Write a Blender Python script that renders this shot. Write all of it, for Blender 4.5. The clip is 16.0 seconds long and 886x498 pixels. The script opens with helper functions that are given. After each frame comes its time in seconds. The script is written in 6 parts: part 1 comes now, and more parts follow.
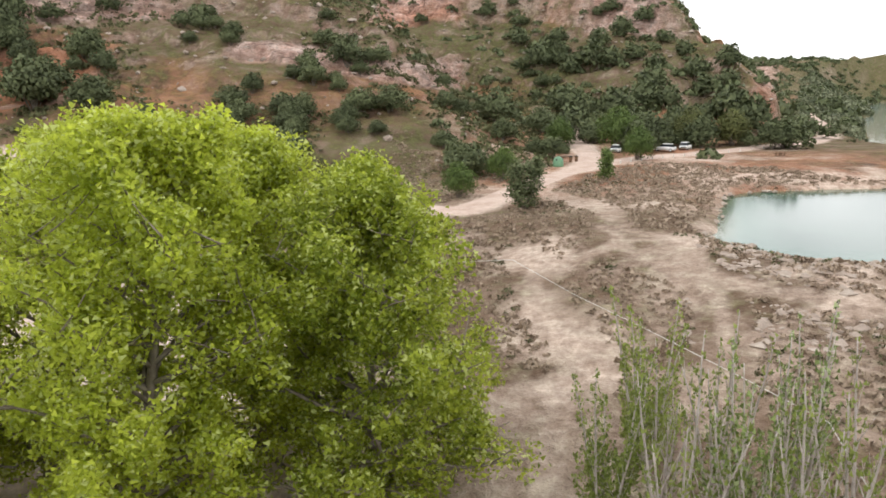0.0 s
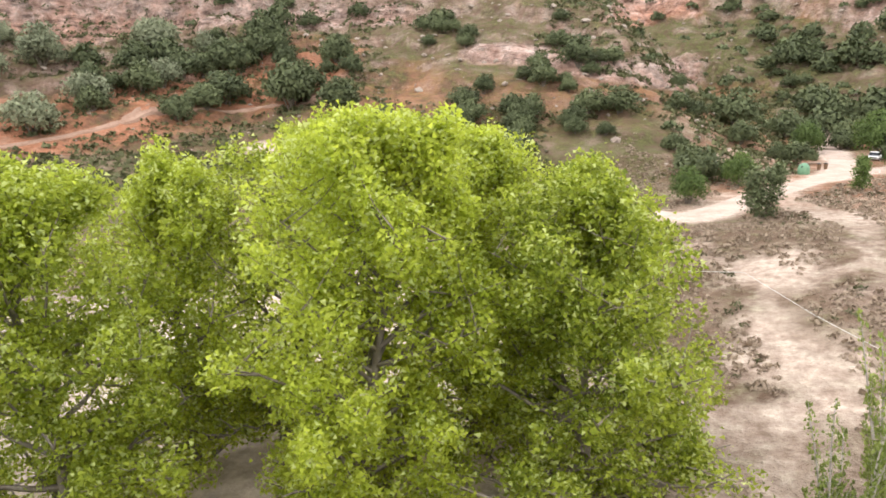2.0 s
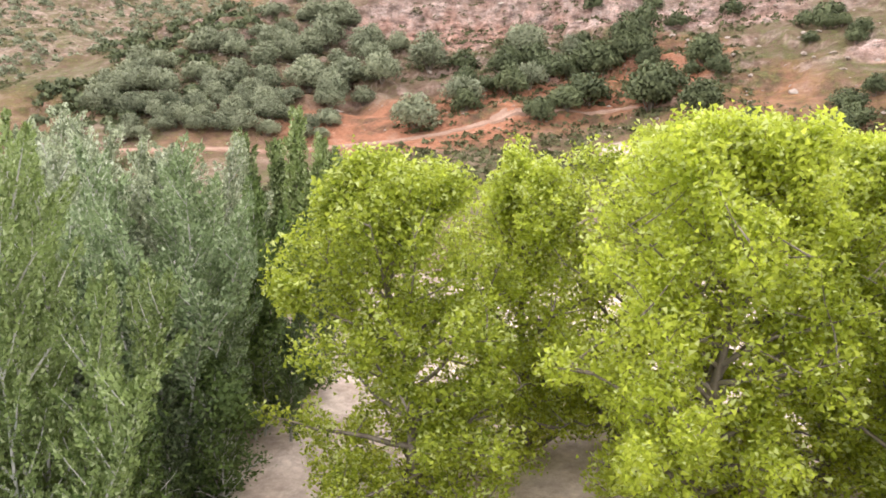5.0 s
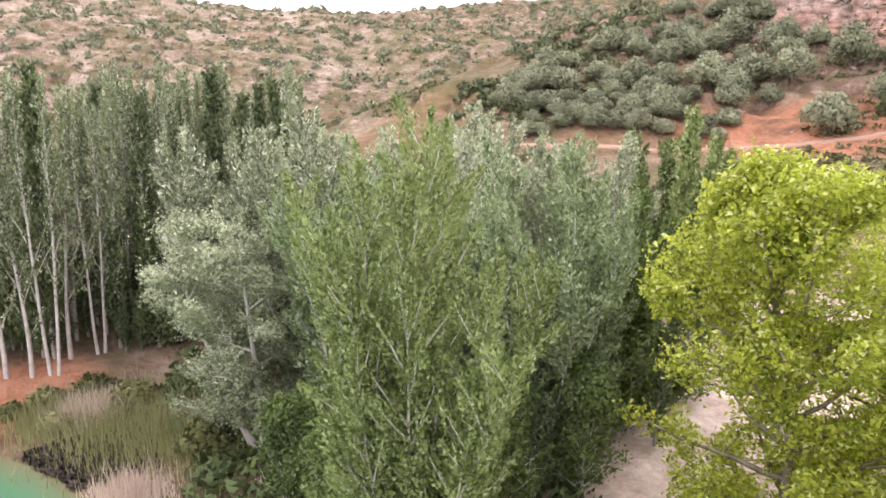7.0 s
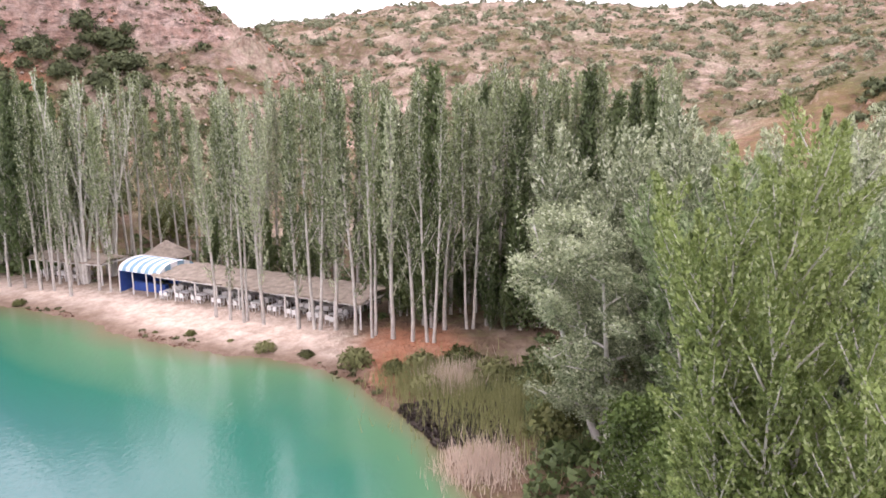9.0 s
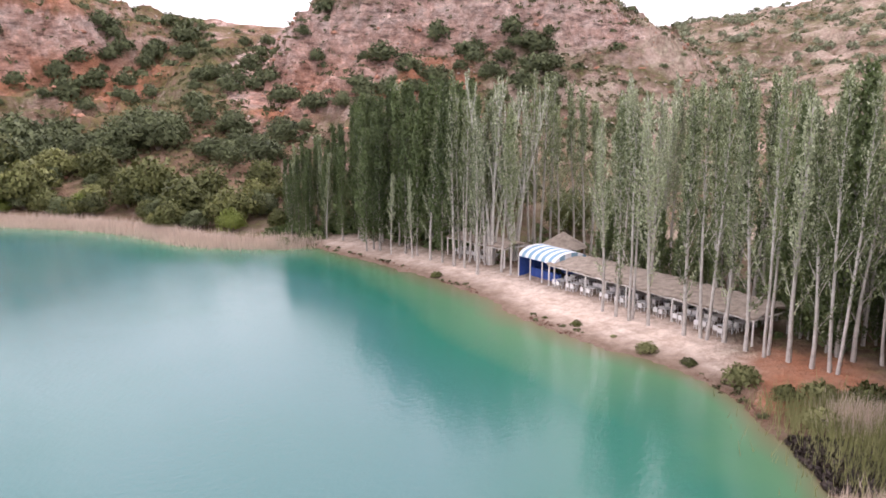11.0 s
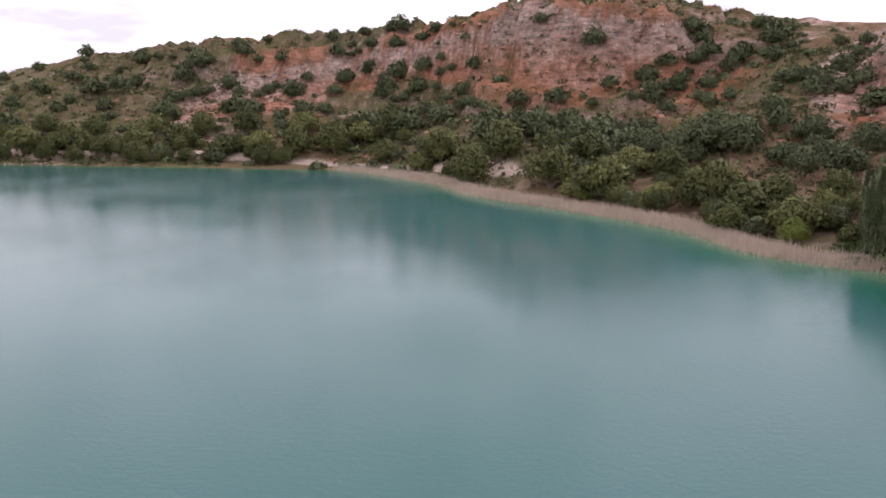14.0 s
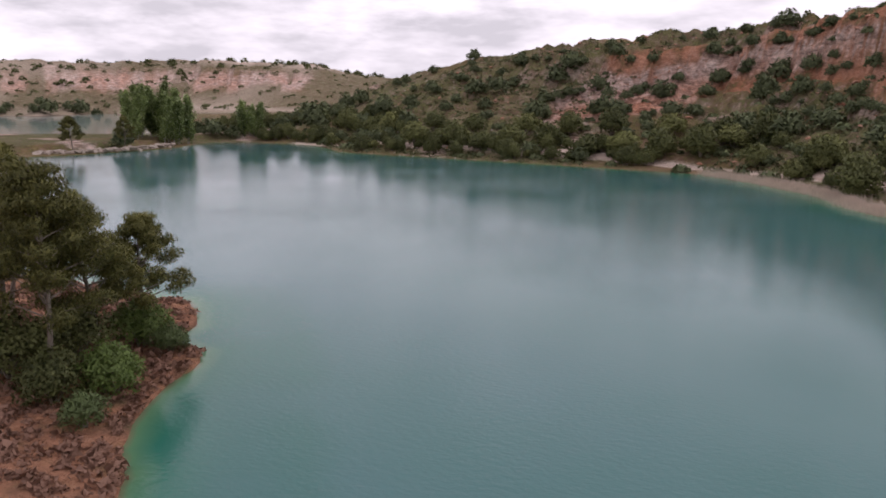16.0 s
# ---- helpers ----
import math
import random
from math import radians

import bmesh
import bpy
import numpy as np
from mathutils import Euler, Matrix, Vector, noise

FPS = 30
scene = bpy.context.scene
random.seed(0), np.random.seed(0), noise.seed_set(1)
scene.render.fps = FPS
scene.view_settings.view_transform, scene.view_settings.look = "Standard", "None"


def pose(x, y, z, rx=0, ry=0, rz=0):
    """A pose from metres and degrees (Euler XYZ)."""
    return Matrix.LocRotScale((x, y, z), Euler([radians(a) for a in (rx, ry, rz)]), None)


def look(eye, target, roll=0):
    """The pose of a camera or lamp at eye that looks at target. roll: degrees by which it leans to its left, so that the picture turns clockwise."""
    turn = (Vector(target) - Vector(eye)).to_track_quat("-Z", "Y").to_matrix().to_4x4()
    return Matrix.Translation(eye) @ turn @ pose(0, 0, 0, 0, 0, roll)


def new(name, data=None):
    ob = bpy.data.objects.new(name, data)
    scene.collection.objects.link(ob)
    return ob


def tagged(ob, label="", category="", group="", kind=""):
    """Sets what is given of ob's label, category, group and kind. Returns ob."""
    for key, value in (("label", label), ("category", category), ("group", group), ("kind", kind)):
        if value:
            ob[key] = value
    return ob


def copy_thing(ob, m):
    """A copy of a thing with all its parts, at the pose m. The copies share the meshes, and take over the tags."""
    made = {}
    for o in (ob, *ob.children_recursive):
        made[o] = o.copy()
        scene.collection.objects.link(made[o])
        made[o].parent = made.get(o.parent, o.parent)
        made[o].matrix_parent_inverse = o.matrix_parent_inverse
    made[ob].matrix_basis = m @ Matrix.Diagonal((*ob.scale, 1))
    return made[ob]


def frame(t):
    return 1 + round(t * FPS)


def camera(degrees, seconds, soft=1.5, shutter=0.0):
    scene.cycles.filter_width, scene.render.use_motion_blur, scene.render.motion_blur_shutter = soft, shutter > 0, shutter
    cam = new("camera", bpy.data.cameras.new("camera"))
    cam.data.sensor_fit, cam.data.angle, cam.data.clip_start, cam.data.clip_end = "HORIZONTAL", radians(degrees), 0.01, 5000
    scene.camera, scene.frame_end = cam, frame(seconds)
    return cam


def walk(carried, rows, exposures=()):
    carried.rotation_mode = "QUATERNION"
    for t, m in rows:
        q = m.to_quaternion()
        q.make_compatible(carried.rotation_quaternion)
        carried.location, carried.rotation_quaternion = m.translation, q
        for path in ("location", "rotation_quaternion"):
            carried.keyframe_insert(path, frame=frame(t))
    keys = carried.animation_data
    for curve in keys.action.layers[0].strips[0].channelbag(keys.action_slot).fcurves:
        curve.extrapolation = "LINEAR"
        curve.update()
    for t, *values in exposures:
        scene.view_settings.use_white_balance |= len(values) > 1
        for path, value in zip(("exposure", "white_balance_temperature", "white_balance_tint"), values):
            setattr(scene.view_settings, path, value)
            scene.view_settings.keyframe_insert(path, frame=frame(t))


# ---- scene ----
# ---- camera ----
EYE = 22.0
cam = camera(59.92, 16.0, soft=1.7)
TURNS = [
    (0, -0.00, 11.75, 0.08),
    (0.5, 4.14, 11.75, 0.06),
    (1, 8.39, 11.77, 0.06),
    (1.5, 12.50, 11.77, 0.06),
    (2, 16.64, 11.71, 0.04),
    (2.5, 20.80, 11.66, 0.04),
    (3, 24.97, 11.60, 0.08),
    (3.2, 26.60, 11.59, 0.09),
    (5.3, 46.17, 11.59, 0.01),
    (5.5, 48.90, 11.59, 0.01),
    (6, 56.24, 11.58, 0.00),
    (6.5, 63.70, 11.62, -0.01),
    (7, 70.94, 11.68, -0.04),
    (7.5, 77.96, 11.71, -0.04),
    (8, 84.70, 11.72, -0.02),
    (8.5, 91.27, 11.76, -0.04),
    (9, 98.03, 11.78, -0.07),
    (9.5, 105.55, 11.79, -0.06),
    (10, 112.99, 11.82, -0.02),
    (10.2, 115.90, 11.84, -0.01),
    (12.3, 145.14, 11.72, -0.01),
    (12.5, 147.87, 11.72, -0.01),
    (13, 154.58, 11.71, 0.01),
    (13.5, 161.16, 11.69, 0.03),
    (14, 167.81, 11.66, 0.04),
    (14.5, 174.38, 11.67, 0.06),
    (15, 180.96, 11.66, 0.10),
    (15.5, 187.60, 11.64, 0.11),
    (16, 194.24, 11.64, 0.13),
]
walk(cam, [(t, pose(0, 0, EYE, 90 - down, 0, turn) @ pose(0, 0, 0, 0, 0, lean)) for t, turn, down, lean in TURNS],
     exposures=[(0, -0.6, 6450, 12), (1.5, -0.18, 6450, 13), (3, 0.08, 6450, 14), (5.5, 0.22, 6450, 20), (7, 0.26, 6450, 26), (9, 0.1, 6400, 30), (10.2, -0.05, 6400, 30), (12.5, -0.48, 6350, 28), (14, -0.98, 6350, 27), (16, -1.4, 6350, 27)])

# ---- light ----
SUN_AZ, SUN_EL = 118.0, 52.0
world = bpy.data.worlds.new("sky")
scene.world = world
world.use_nodes = True
wt = world.node_tree
wt.nodes.clear()


def wnode(kind):
    return wt.nodes.new(kind)


sky = wnode("ShaderNodeTexSky")
sky.sky_type, sky.sun_disc, sky.sun_elevation, sky.sun_rotation = "NISHITA", False, radians(SUN_EL), radians(360 - SUN_AZ)
bg_sky = wnode("ShaderNodeBackground")
bg_sky.inputs["Strength"].default_value = 0.12
wt.links.new(sky.outputs[0], bg_sky.inputs["Color"])
tc = wnode("ShaderNodeTexCoord")
mp = wnode("ShaderNodeMapping")
mp.inputs["Scale"].default_value = (1.0, 1.0, 3.6)
wt.links.new(tc.outputs["Generated"], mp.inputs["Vector"])
nz = wnode("ShaderNodeTexNoise")
nz.inputs["Scale"].default_value, nz.inputs["Detail"].default_value, nz.inputs["Roughness"].default_value = 4.6, 7.0, 0.6
wt.links.new(mp.outputs[0], nz.inputs["Vector"])
shade = wnode("ShaderNodeValToRGB")
shade.color_ramp.elements[0].position, shade.color_ramp.elements[0].color = 0.38, (1.64, 1.66, 1.66, 1)
shade.color_ramp.elements[1].position, shade.color_ramp.elements[1].color = 0.58, (2.75, 2.73, 2.7, 1)
wt.links.new(nz.outputs["Fac"], shade.inputs["Fac"])
bg_cloud = wnode("ShaderNodeBackground")
bg_cloud.inputs["Strength"].default_value = 1.07
wt.links.new(shade.outputs[0], bg_cloud.inputs["Color"])
gap = wnode("ShaderNodeValToRGB")
gap.color_ramp.elements[0].position, gap.color_ramp.elements[0].color = 0.64, (1, 1, 1, 1)
gap.color_ramp.elements[1].position, gap.color_ramp.elements[1].color = 0.74, (0.55, 0.55, 0.55, 1)
nz2 = wnode("ShaderNodeTexNoise")
nz2.inputs["Scale"].default_value, nz2.inputs["Detail"].default_value = 2.1, 5.0
wt.links.new(mp.outputs[0], nz2.inputs["Vector"])
wt.links.new(nz2.outputs["Fac"], gap.inputs["Fac"])
mixw = wnode("ShaderNodeMixShader")
wt.links.new(gap.outputs[0], mixw.inputs[0])
wt.links.new(bg_sky.outputs[0], mixw.inputs[1])
wt.links.new(bg_cloud.outputs[0], mixw.inputs[2])
wout = wnode("ShaderNodeOutputWorld")
wt.links.new(mixw.outputs[0], wout.inputs[0])

sun = new("sun", bpy.data.lights.new("sun", "SUN"))
sun.data.energy, sun.data.angle, sun.data.color = 1.15, radians(38), (1.0, 0.95, 0.88)
sun.matrix_world = look((0, 0, 0), (math.sin(radians(SUN_AZ)) * math.cos(radians(SUN_EL)), -math.cos(radians(SUN_AZ)) * math.cos(radians(SUN_EL)), -math.sin(radians(SUN_EL))))


# ---- materials ----
def material(name, rough=0.85):
    m = bpy.data.materials.new(name)
    m.use_nodes = True
    t = m.node_tree
    b = t.nodes["Principled BSDF"]
    b.inputs["Roughness"].default_value = rough
    b.inputs["Specular IOR Level"].default_value = 0.25
    return m, t, b


def add(t, kind):
    return t.nodes.new(kind)


def attribute(t, name):
    n = add(t, "ShaderNodeAttribute")
    n.attribute_name = name
    return n


def ramp(t, stops, fac):
    n = add(t, "ShaderNodeValToRGB")
    e = n.color_ramp.elements
    while len(e) < len(stops):
        e.new(0.5)
    for k, (pos, col) in zip(e, stops):
        k.position, k.color = pos, (*col, 1) if len(col) == 3 else (col[0],) * 3 + (1,)
    t.links.new(fac, n.inputs["Fac"])
    return n.outputs["Color"]


def noise_tex(t, scale, detail=4.0, rough=0.55, vec=None, kind="ShaderNodeTexNoise"):
    n = add(t, kind)
    n.inputs["Scale"].default_value = scale
    if "Detail" in n.inputs:
        n.inputs["Detail"].default_value = detail
        n.inputs["Roughness"].default_value = rough
    if vec is None:
        vec = add(t, "ShaderNodeNewGeometry").outputs["Position"]
    t.links.new(vec, n.inputs["Vector"])
    return n.outputs["Fac"] if "Fac" in n.outputs else n.outputs["Distance"]


def mix(t, a, b, fac, blend="MIX"):
    n = add(t, "ShaderNodeMix")
    n.data_type, n.blend_type = "RGBA", blend
    for sock, v in ((n.inputs[6], a), (n.inputs[7], b), (n.inputs[0], fac)):
        if isinstance(v, (tuple, list)):
            sock.default_value = (*v, 1)
        elif isinstance(v, float):
            sock.default_value = v
        else:
            t.links.new(v, sock)
    return n.outputs[2]


def maths(t, op, a, b=0.0, clamp=False):
    n = add(t, "ShaderNodeMath")
    n.operation, n.use_clamp = op, clamp
    for sock, v in zip(n.inputs, (a, b)):
        if isinstance(v, (int, float)):
            sock.default_value = v
        else:
            t.links.new(v, sock)
    return n.outputs[0]


def bump(t, b, height, strength=0.5, distance=0.1, where=None):
    n = add(t, "ShaderNodeBump")
    n.inputs["Strength"].default_value, n.inputs["Distance"].default_value = strength, distance
    t.links.new(height if where is None else maths(t, "MULTIPLY", height, where), n.inputs["Height"])
    t.links.new(n.outputs[0], b.inputs["Normal"])


def plain(name, a, c, scale=3.0, rough=0.8, relief=0.3, metal=0.0):
    """A surface that wanders between two colours, with a second, finer grain."""
    m, t, b = material(name, rough)
    b.inputs["Metallic"].default_value = metal
    co = add(t, "ShaderNodeTexCoord").outputs["Object"]
    n1, n2 = noise_tex(t, scale, 5, 0.6, co), noise_tex(t, scale * 9, 3, 0.6, co)
    col = mix(t, ramp(t, [(0.3, a), (0.7, c)], n1), ramp(t, [(0.3, (0.75,)), (0.7, (1.15,))], n2), 0.6, "MULTIPLY")
    t.links.new(col, b.inputs["Base Color"])
    bump(t, b, n2, relief, 0.02)
    return m


def leafy(name, dark, light, see=0.35, rough=0.5, under=None, patchy=0.45):
    """Leaves: each one its own shade, patches of the crown lighter, light passing through."""
    m, t, b = material(name, rough)
    g = add(t, "ShaderNodeNewGeometry")
    patch = noise_tex(t, patchy, 3, 0.5, g.outputs["Position"])
    f = maths(t, "ADD", maths(t, "MULTIPLY", g.outputs["Random Per Island"], 0.42), maths(t, "MULTIPLY", patch, 0.68), True)
    own = add(t, "ShaderNodeObjectInfo").outputs["Random"]
    f = maths(t, "ADD", f, maths(t, "MULTIPLY", maths(t, "SUBTRACT", own, 0.5), 0.3), True)
    mid = tuple((p + q) / 2 for p, q in zip(dark, light))
    col = ramp(t, [(0.1, dark), (0.5, mid), (0.92, light)], f)
    if under:
        turned = maths(t, "GREATER_THAN", maths(t, "FRACT", maths(t, "MULTIPLY", g.outputs["Random Per Island"], 37.7)), 0.84)
        col = mix(t, col, under, turned)
    t.links.new(col, b.inputs["Base Color"])
    tr = add(t, "ShaderNodeBsdfTranslucent")
    t.links.new(col, tr.inputs["Color"])
    ms = add(t, "ShaderNodeMixShader")
    ms.inputs[0].default_value = see
    t.links.new(b.outputs[0], ms.inputs[1])
    t.links.new(tr.outputs[0], ms.inputs[2])
    t.links.new(ms.outputs[0], t.nodes["Material Output"].inputs["Surface"])
    return m


def ground_material():
    m, t, b = material("earth", 0.95)
    b.inputs["Specular IOR Level"].default_value = 0.1
    g = add(t, "ShaderNodeNewGeometry")
    pos = g.outputs["Position"]
    cover = attribute(t, "cover")
    sep = add(t, "ShaderNodeSeparateColor")
    t.links.new(cover.outputs["Color"], sep.inputs[0])
    sand, green, red, rocky = sep.outputs[0], sep.outputs[1], sep.outputs[2], cover.outputs["Alpha"]
    big, mid, fine, tuft = noise_tex(t, 0.03, 4, 0.6, pos), noise_tex(t, 0.16, 5, 0.65, pos), noise_tex(t, 1.1, 6, 0.7, pos), noise_tex(t, 0.55, 5, 0.7, pos)
    soil = ramp(t, [(0.3, (0.13, 0.085, 0.055)), (0.5, (0.21, 0.145, 0.10)), (0.7, (0.37, 0.29, 0.22))], mid)
    grass = ramp(t, [(0.3, (0.065, 0.075, 0.028)), (0.55, (0.125, 0.13, 0.05)), (0.75, (0.24, 0.215, 0.10))], tuft)
    gn = add(t, "ShaderNodeMath")
    gn.operation = "MULTIPLY_ADD"
    t.links.new(green, gn.inputs[0])
    gn.inputs[1].default_value = 0.75
    t.links.new(maths(t, "MULTIPLY", maths(t, "SUBTRACT", tuft, 0.49), 4.2), gn.inputs[2])
    gfac = maths(t, "ADD", gn.outputs[0], 0.0, True)
    col = mix(t, soil, grass, gfac)
    # bare red earth
    redc = ramp(t, [(0.3, (0.30, 0.115, 0.062)), (0.55, (0.44, 0.20, 0.115)), (0.8, (0.48, 0.31, 0.22))], mid)
    rn = maths(t, "ADD", red, maths(t, "MULTIPLY", maths(t, "SUBTRACT", big, 0.54), 0.25))
    col = mix(t, col, redc, maths(t, "MULTIPLY", maths(t, "MULTIPLY", rn, 1.7, True), ramp(t, [(0.32, (0.0,)), (0.55, (1.0,))], mid), True))
    # grey and pink limestone, stained red, broken into blocks by cracks and beds
    steep = ramp(t, [(0.58, (1.0,)), (0.78, (0.0,))], add_sep(t, g.outputs["Normal"]))
    rockc = ramp(t, [(0.3, (0.31, 0.18, 0.14)), (0.45, (0.49, 0.335, 0.275)), (0.58, (0.62, 0.48, 0.415)), (0.8, (0.71, 0.61, 0.55))], noise_tex(t, 0.22, 8, 0.75, pos))
    stain = maths(t, "ADD", maths(t, "MULTIPLY", red, 0.95), maths(t, "MULTIPLY", maths(t, "SUBTRACT", noise_tex(t, 0.06, 5, 0.65, pos), 0.58), 1.3), True)
    rockc = mix(t, rockc, ramp(t, [(0.3, (0.40, 0.13, 0.06)), (0.6, (0.56, 0.25, 0.14)), (0.8, (0.60, 0.38, 0.28))], noise_tex(t, 0.4, 6, 0.7, pos)), maths(t, "MULTIPLY", stain, 0.85, True))
    layers = add(t, "ShaderNodeMapping")
    layers.inputs["Scale"].default_value = (0.22, 0.22, 0.7)
    t.links.new(pos, layers.inputs["Vector"])
    strata = noise_tex(t, 1.0, 6, 0.75, layers.outputs[0])
    rockc = mix(t, rockc, ramp(t, [(0.36, (0.28,)), (0.47, (0.95,)), (0.65, (1.35,))], strata), 0.8, "MULTIPLY")
    warp = add(t, "ShaderNodeVectorMath")
    warp.operation = "MULTIPLY_ADD"
    wn = add(t, "ShaderNodeTexNoise")
    wn.inputs["Scale"].default_value = 0.3
    t.links.new(pos, wn.inputs["Vector"])
    t.links.new(wn.outputs["Color"], warp.inputs[0])
    warp.inputs[1].default_value = (3.0, 3.0, 3.0)
    t.links.new(pos, warp.inputs[2])
    blocks = add(t, "ShaderNodeTexVoronoi")
    blocks.inputs["Scale"].default_value = 0.6
    t.links.new(warp.outputs[0], blocks.inputs["Vector"])
    tone = add(t, "ShaderNodeSeparateColor")
    t.links.new(blocks.outputs["Color"], tone.inputs[0])
    crack = noise_tex(t, 0.9, 7, 0.8, layers.outputs[0])
    rockc = mix(t, rockc, ramp(t, [(0.0, (0.72,)), (1.0, (1.22,))], tone.outputs[0]), 0.8, "MULTIPLY")
    rockc = mix(t, rockc, ramp(t, [(0.36, (0.35,)), (0.46, (1.0,)), (0.7, (1.15,))], crack), 0.7, "MULTIPLY")
    broken = maths(t, "ADD", maths(t, "MULTIPLY", maths(t, "SUBTRACT", noise_tex(t, 0.13, 6, 0.7, pos), 0.5), 2.6), maths(t, "SUBTRACT", maths(t, "MULTIPLY", rocky, 1.9), 0.35), True)
    rf = maths(t, "MAXIMUM", maths(t, "MULTIPLY", steep, ramp(t, [(0.36, (0.1,)), (0.55, (0.6,))], mid), True), maths(t, "MULTIPLY", broken, maths(t, "GREATER_THAN", rocky, 0.02)))
    col = mix(t, col, rockc, rf)
    # stones strewn over everything
    vor = noise_tex(t, 1.3, vec=pos, kind="ShaderNodeTexVoronoi")
    stones = maths(t, "MULTIPLY", ramp(t, [(0.16, (1.0,)), (0.24, (0.0,))], vor), ramp(t, [(0.5, (0.0,)), (0.6, (0.8,))], mid))
    col = mix(t, col, (0.52, 0.46, 0.41), stones)
    sandc = ramp(t, [(0.3, (0.46, 0.35, 0.275)), (0.7, (0.68, 0.57, 0.48))], tuft)
    sf = maths(t, "ADD", maths(t, "MULTIPLY", sand, 1.5), maths(t, "MULTIPLY", maths(t, "SUBTRACT", fine, 0.55), 0.9))
    col = mix(t, col, sandc, maths(t, "MULTIPLY", sf, maths(t, "GREATER_THAN", sand, 0.02), True))
    # wet sand at the waterline
    wet = maths(t, "MULTIPLY", ramp(t, [(0.16, (1.0,)), (0.5, (0.0,))], add_sep(t, pos)), maths(t, "GREATER_THAN", sand, 0.12))
    col = mix(t, col, (0.13, 0.08, 0.05), maths(t, "MULTIPLY", wet, 0.8))
    col = mix(t, col, ramp(t, [(0.3, (0.6,)), (0.7, (1.2,))], fine), 0.6, "MULTIPLY")
    t.links.new(col, b.inputs["Base Color"])
    bump(t, b, maths(t, "ADD", maths(t, "ADD", fine, maths(t, "MULTIPLY", tuft, 1.5)), maths(t, "ADD", maths(t, "MULTIPLY", strata, 1.5), maths(t, "MULTIPLY", crack, maths(t, "MULTIPLY", rf, 2.5)))), 1.0, 0.5, maths(t, "SUBTRACT", 1.0, maths(t, "MULTIPLY", sand, 0.9), True))
    return m


def add_sep(t, vec):
    n = add(t, "ShaderNodeSeparateXYZ")
    t.links.new(vec, n.inputs[0])
    return n.outputs["Z"]


def water_material(name, stops, wave=0.5):
    m, t, b = material(name, 0.06)
    b.inputs["IOR"].default_value = 1.33
    b.inputs["Specular IOR Level"].default_value = 0.5
    dep = attribute(t, "depth").outputs["Fac"]
    pos = add(t, "ShaderNodeNewGeometry").outputs["Position"]
    drift = noise_tex(t, 0.035, 4, 0.6, pos)
    d = maths(t, "MULTIPLY", dep, maths(t, "ADD", maths(t, "MULTIPLY", drift, 0.7), 0.65))
    t.links.new(ramp(t, stops, maths(t, "DIVIDE", d, 8.0, True)), b.inputs["Base Color"])
    mp = add(t, "ShaderNodeMapping")
    mp.inputs["Scale"].default_value = (1.0, 1.7, 1.0)
    mp.inputs["Rotation"].default_value = (0, 0, radians(25))
    t.links.new(pos, mp.inputs["Vector"])
    ripples = noise_tex(t, 1.5, 3, 0.6, mp.outputs[0])
    puff = ramp(t, [(0.35, (0.25,)), (0.65, (1.0,))], noise_tex(t, 0.02, 3, 0.5, pos))
    bump(t, b, maths(t, "MULTIPLY", ripples, puff), wave, 0.12)
    return m


M_GROUND = ground_material()
M_WATER = water_material("lake water", [(0.0, (0.19, 0.15, 0.085)), (0.03, (0.14, 0.165, 0.09)), (0.10, (0.08, 0.19, 0.10)), (0.3, (0.019, 0.135, 0.095)), (0.65, (0.034, 0.135, 0.12)), (1.0, (0.054, 0.147, 0.15))], 0.36)
M_POND = water_material("pond water", [(0.0, (0.12, 0.14, 0.08)), (0.15, (0.02, 0.10, 0.065)), (0.5, (0.008, 0.065, 0.045)), (1.0, (0.008, 0.065, 0.045))], 0.12)
# pale base colour carries the sky's reflection at grazing view
M_FARSHEEN = water_material("far water with sky sheen in its colour", [(0.0, (0.30, 0.33, 0.28)), (0.3, (0.26, 0.33, 0.31)), (1.0, (0.24, 0.33, 0.32))], 0.05)
M_ROAD = plain("packed gravel", (0.42, 0.31, 0.25), (0.56, 0.45, 0.38), 0.5, 0.95, 0.5)
M_BARK = plain("grey bark", (0.16, 0.13, 0.10), (0.30, 0.26, 0.21), 2.0, 0.95, 0.8)
M_WHITEBARK = plain("white bark", (0.42, 0.40, 0.36), (0.70, 0.68, 0.63), 1.2, 0.85, 0.6)
M_GREYBARK = plain("pale grey bark", (0.27, 0.25, 0.22), (0.50, 0.47, 0.43), 1.2, 0.85, 0.6)
M_STEMS = plain("pale poplar stems", (0.36, 0.33, 0.30), (0.62, 0.59, 0.54), 1.2, 0.85, 0.6)
M_DEADWOOD = plain("bare grey twigs", (0.36, 0.31, 0.28), (0.56, 0.50, 0.46), 2.0, 0.95, 0.6)
M_LIME = leafy("lime green leaves", (0.11, 0.16, 0.013), (0.71, 0.785, 0.105), 0.58, 0.5, (0.65, 0.71, 0.26), 0.8)
M_GREEN = leafy("mid green leaves", (0.04, 0.072, 0.018), (0.20, 0.28, 0.075), 0.32)
M_SILVER = leafy("silvery poplar leaves", (0.055, 0.085, 0.032), (0.52, 0.58, 0.36), 0.32, 0.5, (0.57, 0.61, 0.44), 0.6)
M_COLUMN = leafy("grey green poplar leaves", (0.045, 0.078, 0.03), (0.34, 0.44, 0.205), 0.3, 0.5, (0.43, 0.50, 0.31), 0.6)
M_OAK = leafy("dark oak leaves", (0.028, 0.04, 0.019), (0.20, 0.235, 0.108), 0.18, 0.65)
M_OLIVE = leafy("olive green leaves", (0.034, 0.045, 0.016), (0.18, 0.195, 0.066), 0.22, 0.6)
